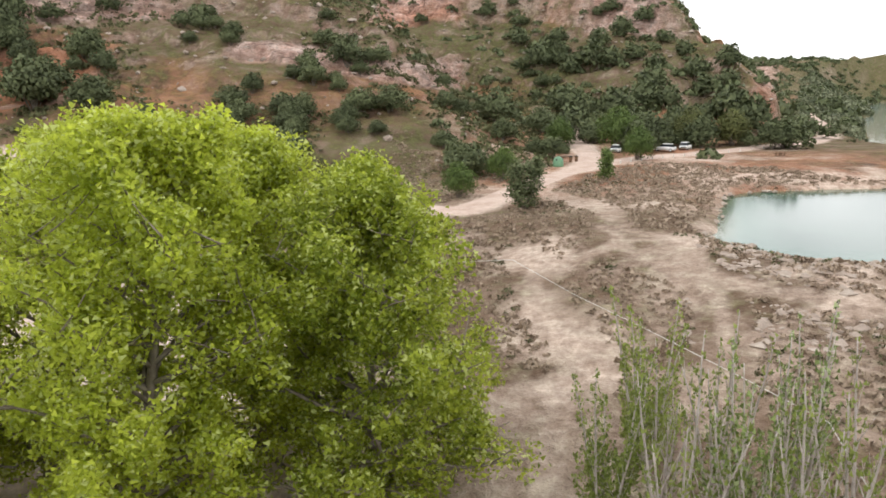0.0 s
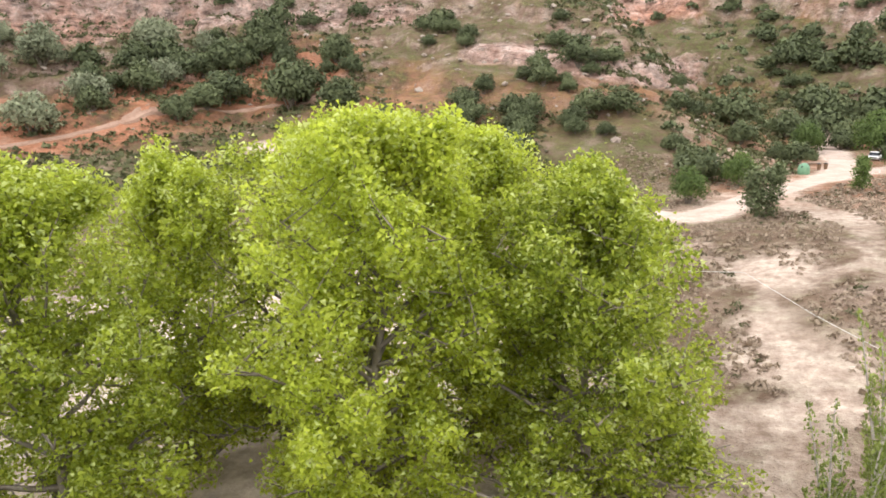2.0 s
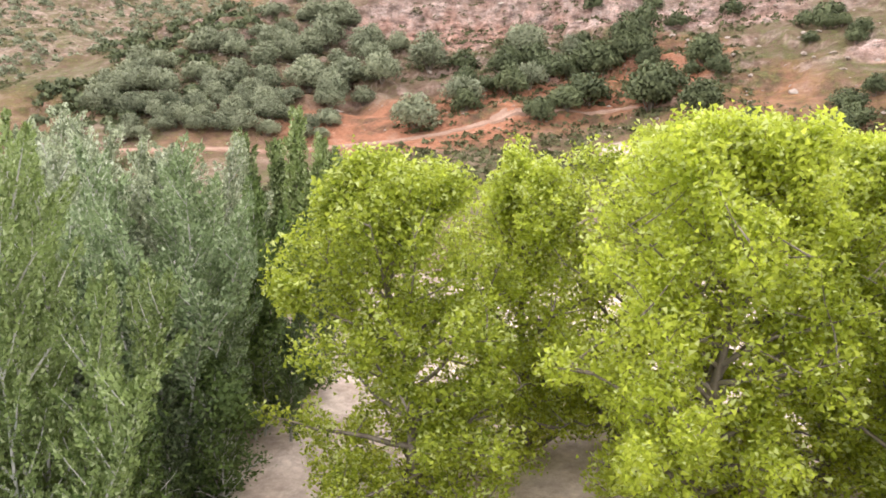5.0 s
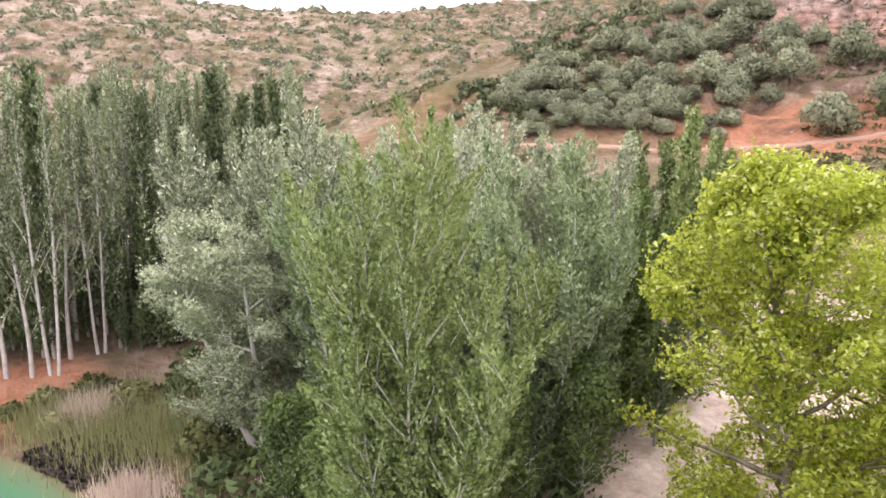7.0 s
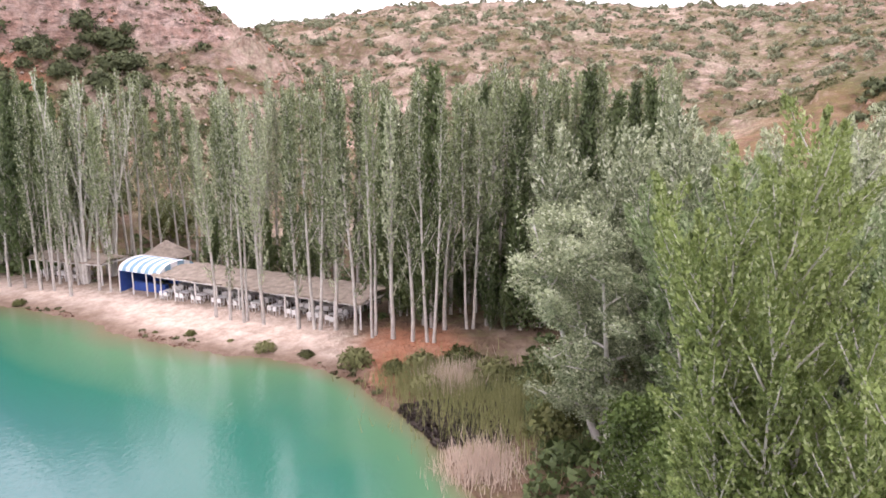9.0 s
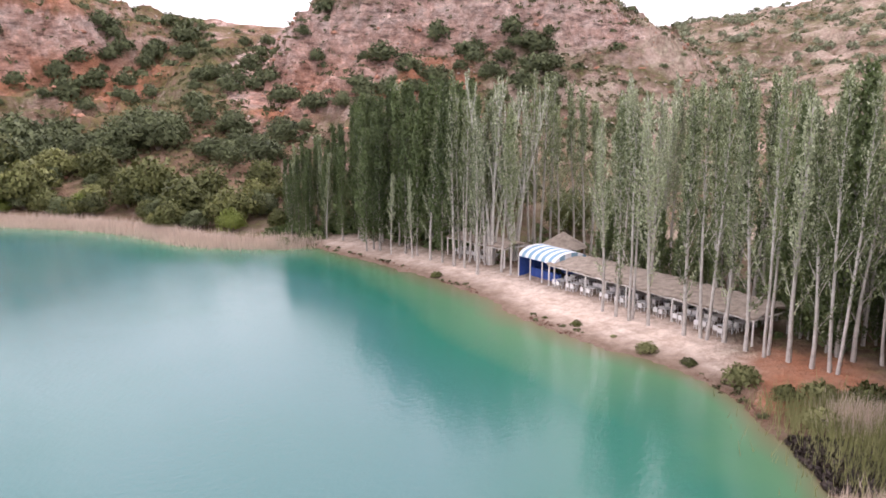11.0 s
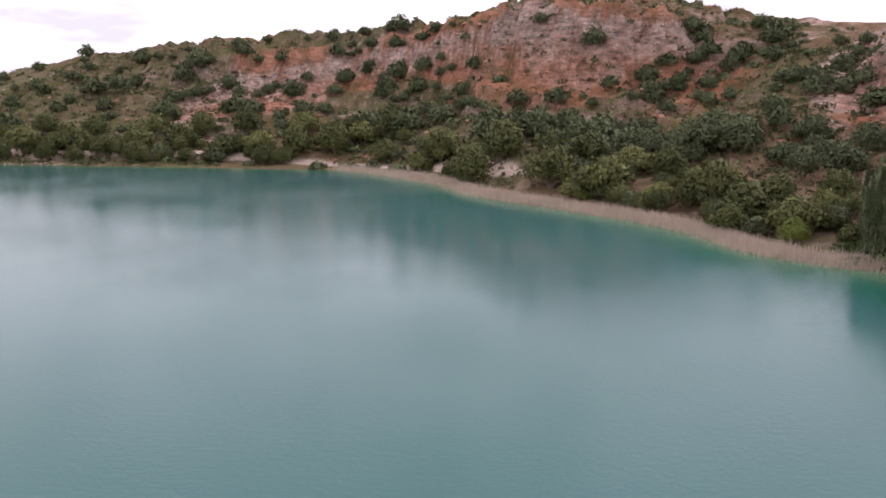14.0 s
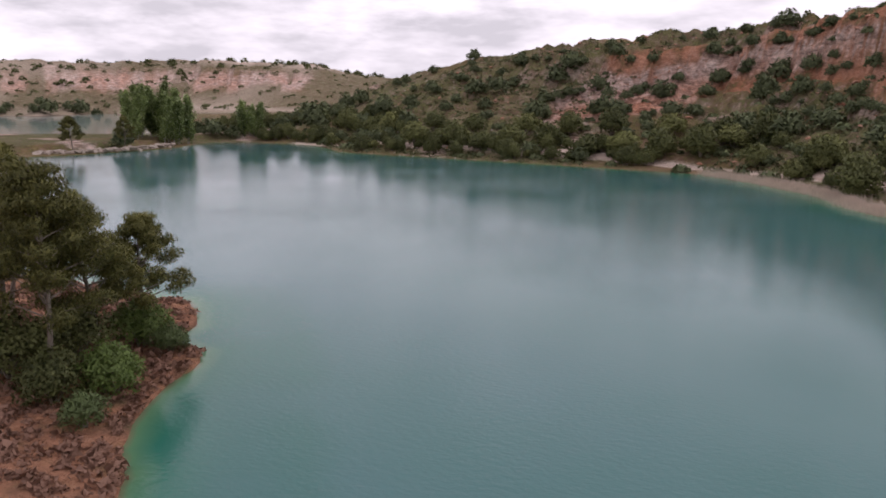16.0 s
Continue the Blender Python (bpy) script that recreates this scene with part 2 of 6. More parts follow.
M_PINE = leafy("pine needles", (0.028, 0.036, 0.012), (0.21, 0.20, 0.055), 0.2, 0.6)
M_DRYREED = leafy("dry reed stems", (0.46, 0.37, 0.30), (0.78, 0.66, 0.55), 0.35, 0.8)
M_GREENREED = leafy("green reed stems", (0.12, 0.14, 0.05), (0.36, 0.36, 0.17), 0.3, 0.7)
M_ROCK = plain("limestone rock", (0.26, 0.20, 0.16), (0.46, 0.40, 0.34), 0.6, 0.95, 0.9)
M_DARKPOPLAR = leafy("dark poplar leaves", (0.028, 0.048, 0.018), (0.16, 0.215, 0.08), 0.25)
M_POPLAR = leafy("green poplar leaves", (0.032, 0.058, 0.015), (0.295, 0.38, 0.122), 0.34, 0.5, (0.40, 0.47, 0.23), 0.6)
M_GROVE = leafy("thin grove leaves", (0.03, 0.05, 0.018), (0.31, 0.37, 0.18), 0.3, 0.5, (0.44, 0.49, 0.32), 0.6)
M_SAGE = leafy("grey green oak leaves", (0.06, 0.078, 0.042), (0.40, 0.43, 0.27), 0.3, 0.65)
M_FRESH = leafy("fresh yellow green leaves", (0.08, 0.12, 0.025), (0.40, 0.47, 0.12), 0.5)
M_PALEOLIVE = leafy("pale olive leaves", (0.05, 0.065, 0.022), (0.28, 0.29, 0.10), 0.22, 0.6)
M_TRACK = plain("reddish dirt", (0.27, 0.16, 0.11), (0.40, 0.27, 0.20), 0.5, 0.95, 0.6)
M_RUSSET = leafy("russet brush", (0.13, 0.065, 0.045), (0.34, 0.20, 0.14), 0.2, 0.85)
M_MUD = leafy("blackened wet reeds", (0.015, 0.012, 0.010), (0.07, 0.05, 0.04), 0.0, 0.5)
M_SCRUB = leafy("grey green scrub", (0.035, 0.042, 0.018), (0.17, 0.175, 0.08), 0.2, 0.8)
M_STRAW = leafy("dry brown grass", (0.24, 0.175, 0.125), (0.48, 0.39, 0.29), 0.2, 0.85)
M_WHITE = plain("white plastic", (0.72, 0.72, 0.70), (0.82, 0.82, 0.80), 4, 0.45, 0.05)
M_BLUE = plain("blue canvas", (0.03, 0.07, 0.28), (0.05, 0.11, 0.36), 2, 0.7, 0.2)
M_SKYCLOTH = plain("faded blue canvas", (0.17, 0.33, 0.46), (0.26, 0.43, 0.55), 2, 0.7, 0.2)
M_PALECLOTH = plain("white canvas", (0.72, 0.75, 0.78), (0.85, 0.86, 0.87), 2, 0.7, 0.2)
M_THATCH = plain("weathered reed thatch", (0.20, 0.165, 0.13), (0.40, 0.34, 0.28), 1.5, 0.95, 1.0)
M_WHITEWASH = plain("white painted wood", (0.62, 0.60, 0.57), (0.80, 0.79, 0.76), 3, 0.6, 0.2)
M_DARK = plain("dark rubber", (0.02, 0.02, 0.02), (0.05, 0.05, 0.05), 3, 0.7, 0.2)
M_GLASS = plain("dark car glass", (0.02, 0.025, 0.03), (0.04, 0.045, 0.05), 1, 0.08, 0.0)
M_BOTTLEGREEN = plain("green painted steel", (0.12, 0.26, 0.16), (0.20, 0.36, 0.22), 2, 0.45, 0.1)
M_WOOD = plain("brown weathered wood", (0.13, 0.075, 0.045), (0.24, 0.15, 0.09), 3, 0.85, 0.5)
M_CABLE = plain("pale cable sheath", (0.6, 0.58, 0.54), (0.72, 0.7, 0.66), 3, 0.6, 0.1)
M_REDROCK = plain("red rock", (0.34, 0.14, 0.08), (0.50, 0.30, 0.22), 0.5, 0.95, 0.9)


# ---- the land ----
def at(az, r):
    """The place r metres away from the origin, az degrees anticlockwise from +y."""
    return -r * np.sin(np.radians(az)), r * np.cos(np.radians(az))


def vnoise(x, y, seed=0):
    ix, iy = np.floor(x), np.floor(y)
    fx, fy = x - ix, y - iy
    fx, fy = fx * fx * (3 - 2 * fx), fy * fy * (3 - 2 * fy)

    def h(a, c):
        v = np.sin(a * 127.1 + c * 311.7 + seed * 74.7) * 43758.5453
        return v - np.floor(v)
    return (h(ix, iy) * (1 - fx) + h(ix + 1, iy) * fx) * (1 - fy) + (h(ix, iy + 1) * (1 - fx) + h(ix + 1, iy + 1) * fx) * fy


def fbm(x, y, size, octaves=4, seed=0):
    total, amp, norm = 0, 1.0, 0
    for k in range(octaves):
        total = total + amp * vnoise(x / size + 17.3 * k, y / size - 9.1 * k, seed + k)
        norm += amp
        amp, size = amp * 0.5, size * 0.5
    return total / norm - 0.5


def smooth_path(points, n=6):
    """A closed outline or an open way, rounded by Catmull-Rom, from polar points."""
    p = np.array([at(a, r) for a, r in points])
    q = []
    for i in range(len(p) - 1):
        a, b, c, d = p[max(i - 1, 0)], p[i], p[i + 1], p[min(i + 2, len(p) - 1)]
        for k in range(n):
            u = k / n
            q.append(0.5 * (2 * b + (c - a) * u + (2 * a - 5 * b + 4 * c - d) * u * u + (3 * b - a - 3 * c + d) * u ** 3))
    q.append(p[-1])
    return np.array(q)


BEACH_SHORE = [(93, 33), (95.4, 39), (98.2, 44), (100.9, 47.5), (102.3, 51), (104.4, 55), (107.9, 59), (112.5, 63), (117.5, 68), (121.9, 74.5),
               (124.5, 81), (128, 87.5), (131.7, 96), (135.9, 105)]
REED_SHORE = [(138, 108), (144.5, 112), (148.7, 124), (152.9, 134), (159, 147), (165, 163), (167.5, 181), (171.9, 203), (175.3, 218), (181.2, 227),
              (189.4, 243), (197.8, 268), (201.9, 285), (203.5, 318), (208, 340), (211.5, 340)]
SPIT_SHORE = [(213, 320), (216, 305), (220.2, 293), (226, 284), (234, 250), (240, 190), (238, 140), (226, 110), (218, 92)]
POINT_SHORE = [(215.4, 86), (212.9, 84), (212.8, 74), (214.3, 70), (212.8, 66), (214.1, 61), (215.5, 59), (217.4, 54), (217.8, 48), (218.3, 42),
               (222, 30), (230, 20), (260, 14), (300, 12), (340, 12), (380, 12.5), (405, 15), (440, 22), (453, 33)]
LAKE = smooth_path(BEACH_SHORE + REED_SHORE + SPIT_SHORE + POINT_SHORE, 3)
FAR_LAGOON = smooth_path([(211, 378), (216, 372), (226, 390), (240, 420), (243, 760), (226, 760), (221, 740), (217.5, 800), (215, 600), (212, 440), (211, 378)], 3)
POND = smooth_path([(-30.6, 65), (-27.7, 64), (-25.6, 64), (-23.8, 65), (-21.9, 67), (-19.2, 70), (-18.8, 76), (-19.9, 88), (-20.3, 102), (-24.5, 110),
                    (-30.1, 119), (-40, 125), (-55, 100), (-50, 72), (-40, 64), (-30.6, 65)], 3)
FAR_POND = smooth_path([(-28.6, 199), (-28.7, 254), (-27.5, 340), (-28.7, 470), (-28.3, 700), (-31, 1000), (-45, 1000), (-45, 200), (-33, 190), (-28.6, 199)], 3)
POND_Z = 9.0


def shore_distance(x, y, outline):
    """Metres to an outline, negative inside."""
    xa, ya = np.asarray(x, float), np.asarray(y, float)
    lo, hi = outline.min(0) - 48, outline.max(0) + 48
    near = (xa > lo[0]) & (xa < hi[0]) & (ya > lo[1]) & (ya < hi[1])
    out = np.full(xa.shape, 99.0)
    x, y = xa[near], ya[near]
    best, inside = np.full(x.shape, 1e18), np.zeros(x.shape, bool)
    for (ax, ay), (bx, by) in zip(outline, np.roll(outline, -1, 0)):
        dx, dy = bx - ax, by - ay
        u = np.clip(((x - ax) * dx + (y - ay) * dy) / (dx * dx + dy * dy + 1e-9), 0, 1)
        best = np.minimum(best, (x - ax - u * dx) ** 2 + (y - ay - u * dy) ** 2)
        if ay != by:
            inside ^= ((ay > y) != (by > y)) & (x < (bx - ax) * (y - ay) / (by - ay) + ax)
    out[near] = np.where(inside, -1, 1) * np.sqrt(best)
    return out


def way_distance(x, y, way):
    """Metres to an open way; 99 where it is far off."""
    xa, ya = np.asarray(x, float), np.asarray(y, float)
    out = np.full(xa.shape, 99.0)
    for k in range(0, len(way) - 1, 6):
        piece = way[k:k + 7]
        lo, hi = piece.min(0) - 36, piece.max(0) + 36
        near = (xa > lo[0]) & (xa < hi[0]) & (ya > lo[1]) & (ya < hi[1])
        if not near.any():
            continue
        px, py = xa[near], ya[near]
        best = np.full(px.shape, 1e18)
        for (ax, ay), (bx, by) in zip(piece[:-1], piece[1:]):
            dx, dy = bx - ax, by - ay
            u = np.clip(((px - ax) * dx + (py - ay) * dy) / (dx * dx + dy * dy + 1e-9), 0, 1)
            best = np.minimum(best, (px - ax - u * dx) ** 2 + (py - ay - u * dy) ** 2)
        out[near] = np.minimum(out[near], np.sqrt(best))
    return out


# hills: azimuth, foot distance, crest distance, crest elevation seen from the eye, cliffiness
HILLS = {
    "red_slope": [(-12, 105, 190, -5, 0), (-8, 102, 190, -3, 0), (-3, 100, 190, -1.2, 0), (0, 100, 195, 1.2, .3), (2, 104, 200, 3.6, .3), (5, 108, 210, 6.4, .25),
                  (12, 115, 230, 8.6, .25), (30, 132, 250, 9, .4), (45, 145, 255, 8.5, .6), (54, 146, 250, 6.3, .3), (62, 146, 240, 3.9, 0), (72, 146, 225, 0.4, 0), (80, 146, 220, -3, 0)],
    "bluff": [(16, 210, 360, 7, 0), (3, 195, 350, 7.2, .3), (-5, 190, 345, 8.2, .5), (-12, 185, 330, 8.3, .4), (-16.3, 182, 310, 6, .3), (-18.3, 182, 290, 3.2, .3),
              (-20, 182, 260, 3.4, .4), (-21, 182, 250, 3.5, .6), (-22, 182, 245, 3.3, 1), (-22.7, 184, 240, 2.9, 1), (-23.2, 184, 235, -1.8, .9), (-26, 190, 235, -4, 0)],
    "far_ridge": [(-60, 500, 1000, 3, 0), (-31, 520, 1000, 2.9, 0), (-29.2, 520, 1000, 2.6, 0), (-27.7, 520, 1000, 2.3, 0), (-27, 520, 1000, 1.9, 0), (-22, 520, 1000, 2.0, 0), (-10, 520, 1000, 2, 0), (0, 520, 1000, 0, 0)],
    "dotted_hill": [(44, 240, 460, 5, 0), (58, 240, 450, 6.6, 0), (67.7, 230, 440, 6, 0), (72.9, 225, 430, 5.6, 0), (78, 220, 430, 5.3, 0), (85.5, 215, 430, 5.6, 0), (93.4, 215, 430, 6, 0),
                    (99.4, 215, 430, 5.8, 0), (105.4, 220, 430, 5.1, 0), (111.7, 230, 430, 4.2, 0), (120, 240, 430, 3, 0), (132, 250, 440, 2, 0)],
    "rocky_hill": [(104, 150, 240, -2, 0), (107, 150, 235, 0.4, .2), (109, 150, 235, 2.2, .3), (111.6, 148, 235, 4.2, .4), (114, 146, 235, 4.9, .5), (115.3, 145, 235, 5.7, .5), (118, 145, 240, 7, .6),
                   (125, 146, 245, 8, .6), (133, 150, 245, 7.4, .6), (136, 150, 240, 5.9, .8), (138.2, 152, 235, 4.4, .9), (139.5, 155, 232, 2.2, .8), (143, 160, 230, -2, .2)],
    "cliff_hill": [(128, 190, 310, 2, 0), (134, 180, 310, 4, 0), (139.2, 172, 310, 4.2, 0), (144.4, 165, 305, 4.6, 0), (147, 165, 302, 4.9, .5), (150.5, 165, 300, 5.4, .8), (153.3, 166, 295, 6, 1), (157, 168, 292, 6.2, 1),
                   (161.9, 176, 295, 6, 1), (164.9, 184, 310, 5.1, .7), (170.5, 220, 350, 4.5, .7), (177.8, 248, 375, 3.85, .7), (185.6, 266, 395, 3.15, .6), (191.5, 282, 410, 2.3, .4),
                   (194, 290, 415, 1.8, .1), (197.7, 305, 425, 0.9, 0), (201, 320, 430, -.4, 0), (206, 350, 430, -2.5, 0)],
    "pale_hill": [(186, 620, 900, 0.3, 0), (197, 640, 900, 0.9, 0), (200.1, 640, 900, 1.1, .1), (203.3, 650, 900, 1.9, .3), (207.7, 680, 900, 2.1, .4), (213, 760, 960, 2.0, .4), (223.5, 780, 980, 1.9, .3), (250, 780, 980, 2, 0)],
    "back_hill": [(226, 330, 520, -2, 0), (240, 260, 480, 4, 0), (270, 240, 440, 6, 0), (300, 220, 430, 6, 0), (318, 240, 430, 4, 0), (330, 260, 420, -3, 0)],
}
BASE = [(-60, 6, 10, 60), (-30, 6.5, 10, 60), (-12, 5.5, 9.6, 66), (0, 4.6, 9, 80), (25, 4, 11, 125), (45, 3, 11.5, 140), (60, 2, 10.5, 140), (75, 1.4, 8, 140), (95, 1.0, 5, 130),
        (115, 1.0, 8, 145), (135, 1.0, 9, 150), (150, 1.0, 5, 170), (175, 1.0, 4, 250), (215, 1.2, 3, 330), (240, 2, 5, 330), (290, 4, 8, 200), (300, 6, 10, 60)]


def height(x, y):
    x, y = np.asarray(x, float), np.asarray(y, float)
    az = np.degrees(np.arctan2(-x, y))
    az = np.where(az < -60, az + 360, az)
    r = np.hypot(x, y)
    k = np.array(BASE)
    n, f, rf = (np.interp(az, k[:, 0], k[:, i]) for i in (1, 2, 3))
    n = 0.5 + (n - 0.5) * np.clip((r - 6) / 24, 0, 1)
    flat = np.interp(az, [-60, 60, 92, 128, 146, 160, 300], [30, 32, 96, 112, 116, 40, 30])
    u = np.clip((r - flat) / (np.maximum(rf, flat + 20) - flat), 0, 1)
    z = n + (f - n) * u ** 1.3 + np.clip(r - rf, 0, None) * 0.012
    rough = np.clip((r - 25) / 40, 0.1, 1)
    wob = fbm(x, y, 26, 4, 3)
    z = z + rough * (wob * 1.3 + fbm(x, y, 5, 3, 8) * 0.35)
    rock = np.zeros(z.shape)
    for i, (name, rows) in enumerate(HILLS.items()):
        k = np.array(rows)
        k = k[np.argsort(k[:, 0])]
        a = az
        if name in ("bluff", "far_ridge"):
            a = np.where(az > 200, az - 360, az)
        ok = (a > k[0, 0]) & (a < k[-1, 0])
        wig = a + fbm(x, y, 40, 3, 30 + i) * 1.2
        foot, crest, el, cl = (np.interp(wig if j == 2 else a, k[:, 0], k[:, j]) for j in (1, 2, 3, 4))
        el = np.interp(a, k[:, 0], k[:, 3])
        foot = foot + fbm(x, y, 55, 3, 50 + i) * 26
        top = EYE + crest * np.tan(np.radians(el))
        low = f
        u = np.clip((r - foot) / (crest - foot), 0, 1)
        soft = u * 0.55 + 0.45 * np.sin(u * np.pi / 2)
        v = np.clip(u + fbm(x, y, 30, 3, 70 + i) * 0.16 * np.clip(4 * u, 0, 1) * np.clip(4 - 4 * u, 0, 1), 0, 1)
        v = np.clip(v + fbm(x, y, 9, 3, 110 + i) * 0.07 * np.clip(4 * u, 0, 1) * np.clip(4 - 4 * u, 0, 1), 0, 1)
        step = np.interp(v, [0, .42, .45, .57, .64, .80, 1], [0, .25, .31, .38, .88, .95, 1])
        s = soft * (1 - cl) + step * cl
        over = np.clip(r - crest, 0, None)
        hz = low + (top - low) * s - over * 0.10
        bumps = np.clip(u * 6, 0, 1) * np.clip((1.0 - u) * 8, 0.15, 1)
        hz = hz + bumps * (fbm(x, y, 36, 4, 90 + i) * 7 + fbm(x, y, 11, 3, 95 + i) * 2.4 + fbm(x, y, 3.5, 2, 99 + i) * 0.7) * np.clip((crest - foot) / 120, 0.6, 1.5)
        hz = np.where(ok & (u > 0), hz, -99)
        crag = np.clip((fbm(x, y, 34, 3, 130 + i) - 0.06) * 7, 0, 1) * np.clip(u * 5 - 0.3, 0, 1)
        rock = np.where(hz > z, np.maximum(cl * np.clip(u * 3, 0, 1), crag * 0.8), rock)
        z = np.maximum(z, hz)
    # ledges in the rocky faces
    band = z / 4.2 + fbm(x, y, 22, 3, 5) * 2.2
    saw = band - np.floor(band)
    z = z + np.clip(rock * 1.5, 0, 1) * (np.clip((saw - 0.6) / 0.16, 0, 1) - saw) * 3.9
    # blocks that stand out of the faces
    def cell(size, seed):
        wx, wy = x / size + fbm(x, y, size * 3, 2, seed) * 2.5, y / size + fbm(x, y, size * 3, 2, seed + 5) * 2.5
        h = np.sin(np.floor(wx) * 127.1 + np.floor(wy) * 311.7 + seed) * 43758.5453
        return h - np.floor(h) - 0.5
    hard = np.clip(rock * 1.4, 0, 1) * np.clip((r - 120) / 20, 0, 1)
    z = z + hard * (cell(7.5, 201) * 3.2 + cell(3.6, 202) * 1.8)
    # water bodies
    for outline, level, deep, slope in ((LAKE, 0.0, 7.0, 0.35 + (np.interp(az, [-60, -20, 20, 108, 116, 128, 142, 205, 212, 230, 285, 300], [.9, .9, .35, .35, .2, .2, .45, .45, .9, .9, .9, .9]) - 0.35) * np.clip((r - 8) / 26, 0, 1)), (FAR_LAGOON, 0.0, 3.0, 0.1), (POND, POND_Z, 4.0, 0.5), (FAR_POND, POND_Z, 4.0, 0.3)):
        s = shore_distance(x, y, outline) + fbm(x, y, 9, 3, 12) * (2.2 if level == 0 else 4.0) + fbm(x, y, 2.4, 2, 13) * 1.0
        bank = level + 0.12 + np.clip(s, 0, None) * 0.10 if level == 0 else level + 0.25 + np.clip(s, 0, None) * 0.2
        z = np.where(s > 0, np.minimum(z, np.where(s < 90, bank + np.clip(s - 10, 0, None) * 0.5 + np.clip(s - 40, 0, None) * 1.0, 1e9)), z)
        z = np.where((s > 0) & (s < 25), np.maximum(z, level + 0.12 - np.clip(s - 2, 0, None) * 0.3), z)
        z = np.where(s <= 0, level - 0.03 - 0.5 * np.clip((az - 203) / 5, 0, 1) * np.clip((r - 8) / 26, 0, 1) * np.clip(-s * 2, 0, 1) - np.minimum(-s * slope + np.clip(-s - 9, 0, None) * slope, deep), z)
    return z


ROAD = smooth_path([(30, 135), (22, 118), (14, 103), (6, 90), (0, 84), (-2.2, 85), (-4.9, 94), (-8.4, 108), (-11.5, 123), (-15.1, 134), (-18.9, 147), (-22.5, 160), (-25.6, 182), (-26.4, 215), (-25.8, 270), (-25, 330)], 5)
BRANCH = smooth_path([(-9.6, 113), (-10.7, 132), (-10.3, 150), (-9.8, 172), (-9.3, 200)], 5)
TRACK = smooth_path([(24, 150), (30, 154), (36, 153), (44, 147), (52, 146), (60, 146), (68, 148)], 5)
SHORE_TRACK = smooth_path([(160, 172), (166, 196), (172, 216), (178, 232), (186, 250), (194, 272), (199, 292), (205, 330)], 5)
FOOTPATHS = [smooth_path(p, 5) for p in (
    [(-8, 92), (-12, 80), (-12.5, 72), (-14, 62), (-19.5, 55), (-21, 46), (-19.5, 36), (-12, 30), (0, 27)],
    [(-9, 60), (-15.5, 66), (-19.5, 57), (-25, 54), (-31, 52)],
    [(-6, 66), (-8, 52), (-11, 43), (-8, 34)],
    [(-15, 36), (-8, 37), (-3, 40), (4, 44)])]
BEACH = smooth_path([(98, 58), (104, 61), (110, 66), (117, 72.5), (122, 80), (127, 89), (131, 97), (135, 106)], 5)
RED_FACE = smooth_path([(150, 238), (154, 246), (158, 246), (162, 250)], 4)
RED_BAND = smooth_path([(165, 270), (170, 300), (176, 318), (182, 332)], 4)
RED_NOSE = smooth_path([(139, 190), (136, 186), (132, 184), (128, 190)], 4)
RED_BANK = smooth_path([(28, 168), (34, 160), (38, 156), (44, 153), (49, 153)], 4)


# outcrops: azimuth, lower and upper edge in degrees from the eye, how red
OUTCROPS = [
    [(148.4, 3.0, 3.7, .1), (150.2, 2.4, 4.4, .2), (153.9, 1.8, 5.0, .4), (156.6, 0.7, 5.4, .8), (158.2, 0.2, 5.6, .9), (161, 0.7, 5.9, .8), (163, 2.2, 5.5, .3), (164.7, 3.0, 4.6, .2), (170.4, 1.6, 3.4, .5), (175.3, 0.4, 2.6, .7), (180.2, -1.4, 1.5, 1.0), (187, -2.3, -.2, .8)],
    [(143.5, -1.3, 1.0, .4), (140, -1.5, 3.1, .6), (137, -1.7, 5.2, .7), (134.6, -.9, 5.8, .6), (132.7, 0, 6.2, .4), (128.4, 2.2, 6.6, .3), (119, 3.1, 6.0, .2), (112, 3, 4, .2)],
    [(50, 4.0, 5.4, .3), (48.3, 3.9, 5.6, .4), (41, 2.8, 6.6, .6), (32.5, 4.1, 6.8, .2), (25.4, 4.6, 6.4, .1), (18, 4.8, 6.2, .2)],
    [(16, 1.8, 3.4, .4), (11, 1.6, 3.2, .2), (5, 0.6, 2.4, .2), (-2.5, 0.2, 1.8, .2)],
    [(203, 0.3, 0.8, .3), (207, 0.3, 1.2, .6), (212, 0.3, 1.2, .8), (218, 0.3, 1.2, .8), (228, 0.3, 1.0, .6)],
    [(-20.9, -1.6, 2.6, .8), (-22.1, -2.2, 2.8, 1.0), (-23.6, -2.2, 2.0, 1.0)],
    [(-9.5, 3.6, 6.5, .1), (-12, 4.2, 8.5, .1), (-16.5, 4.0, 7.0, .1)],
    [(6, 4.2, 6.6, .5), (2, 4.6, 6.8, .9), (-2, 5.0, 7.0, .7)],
]


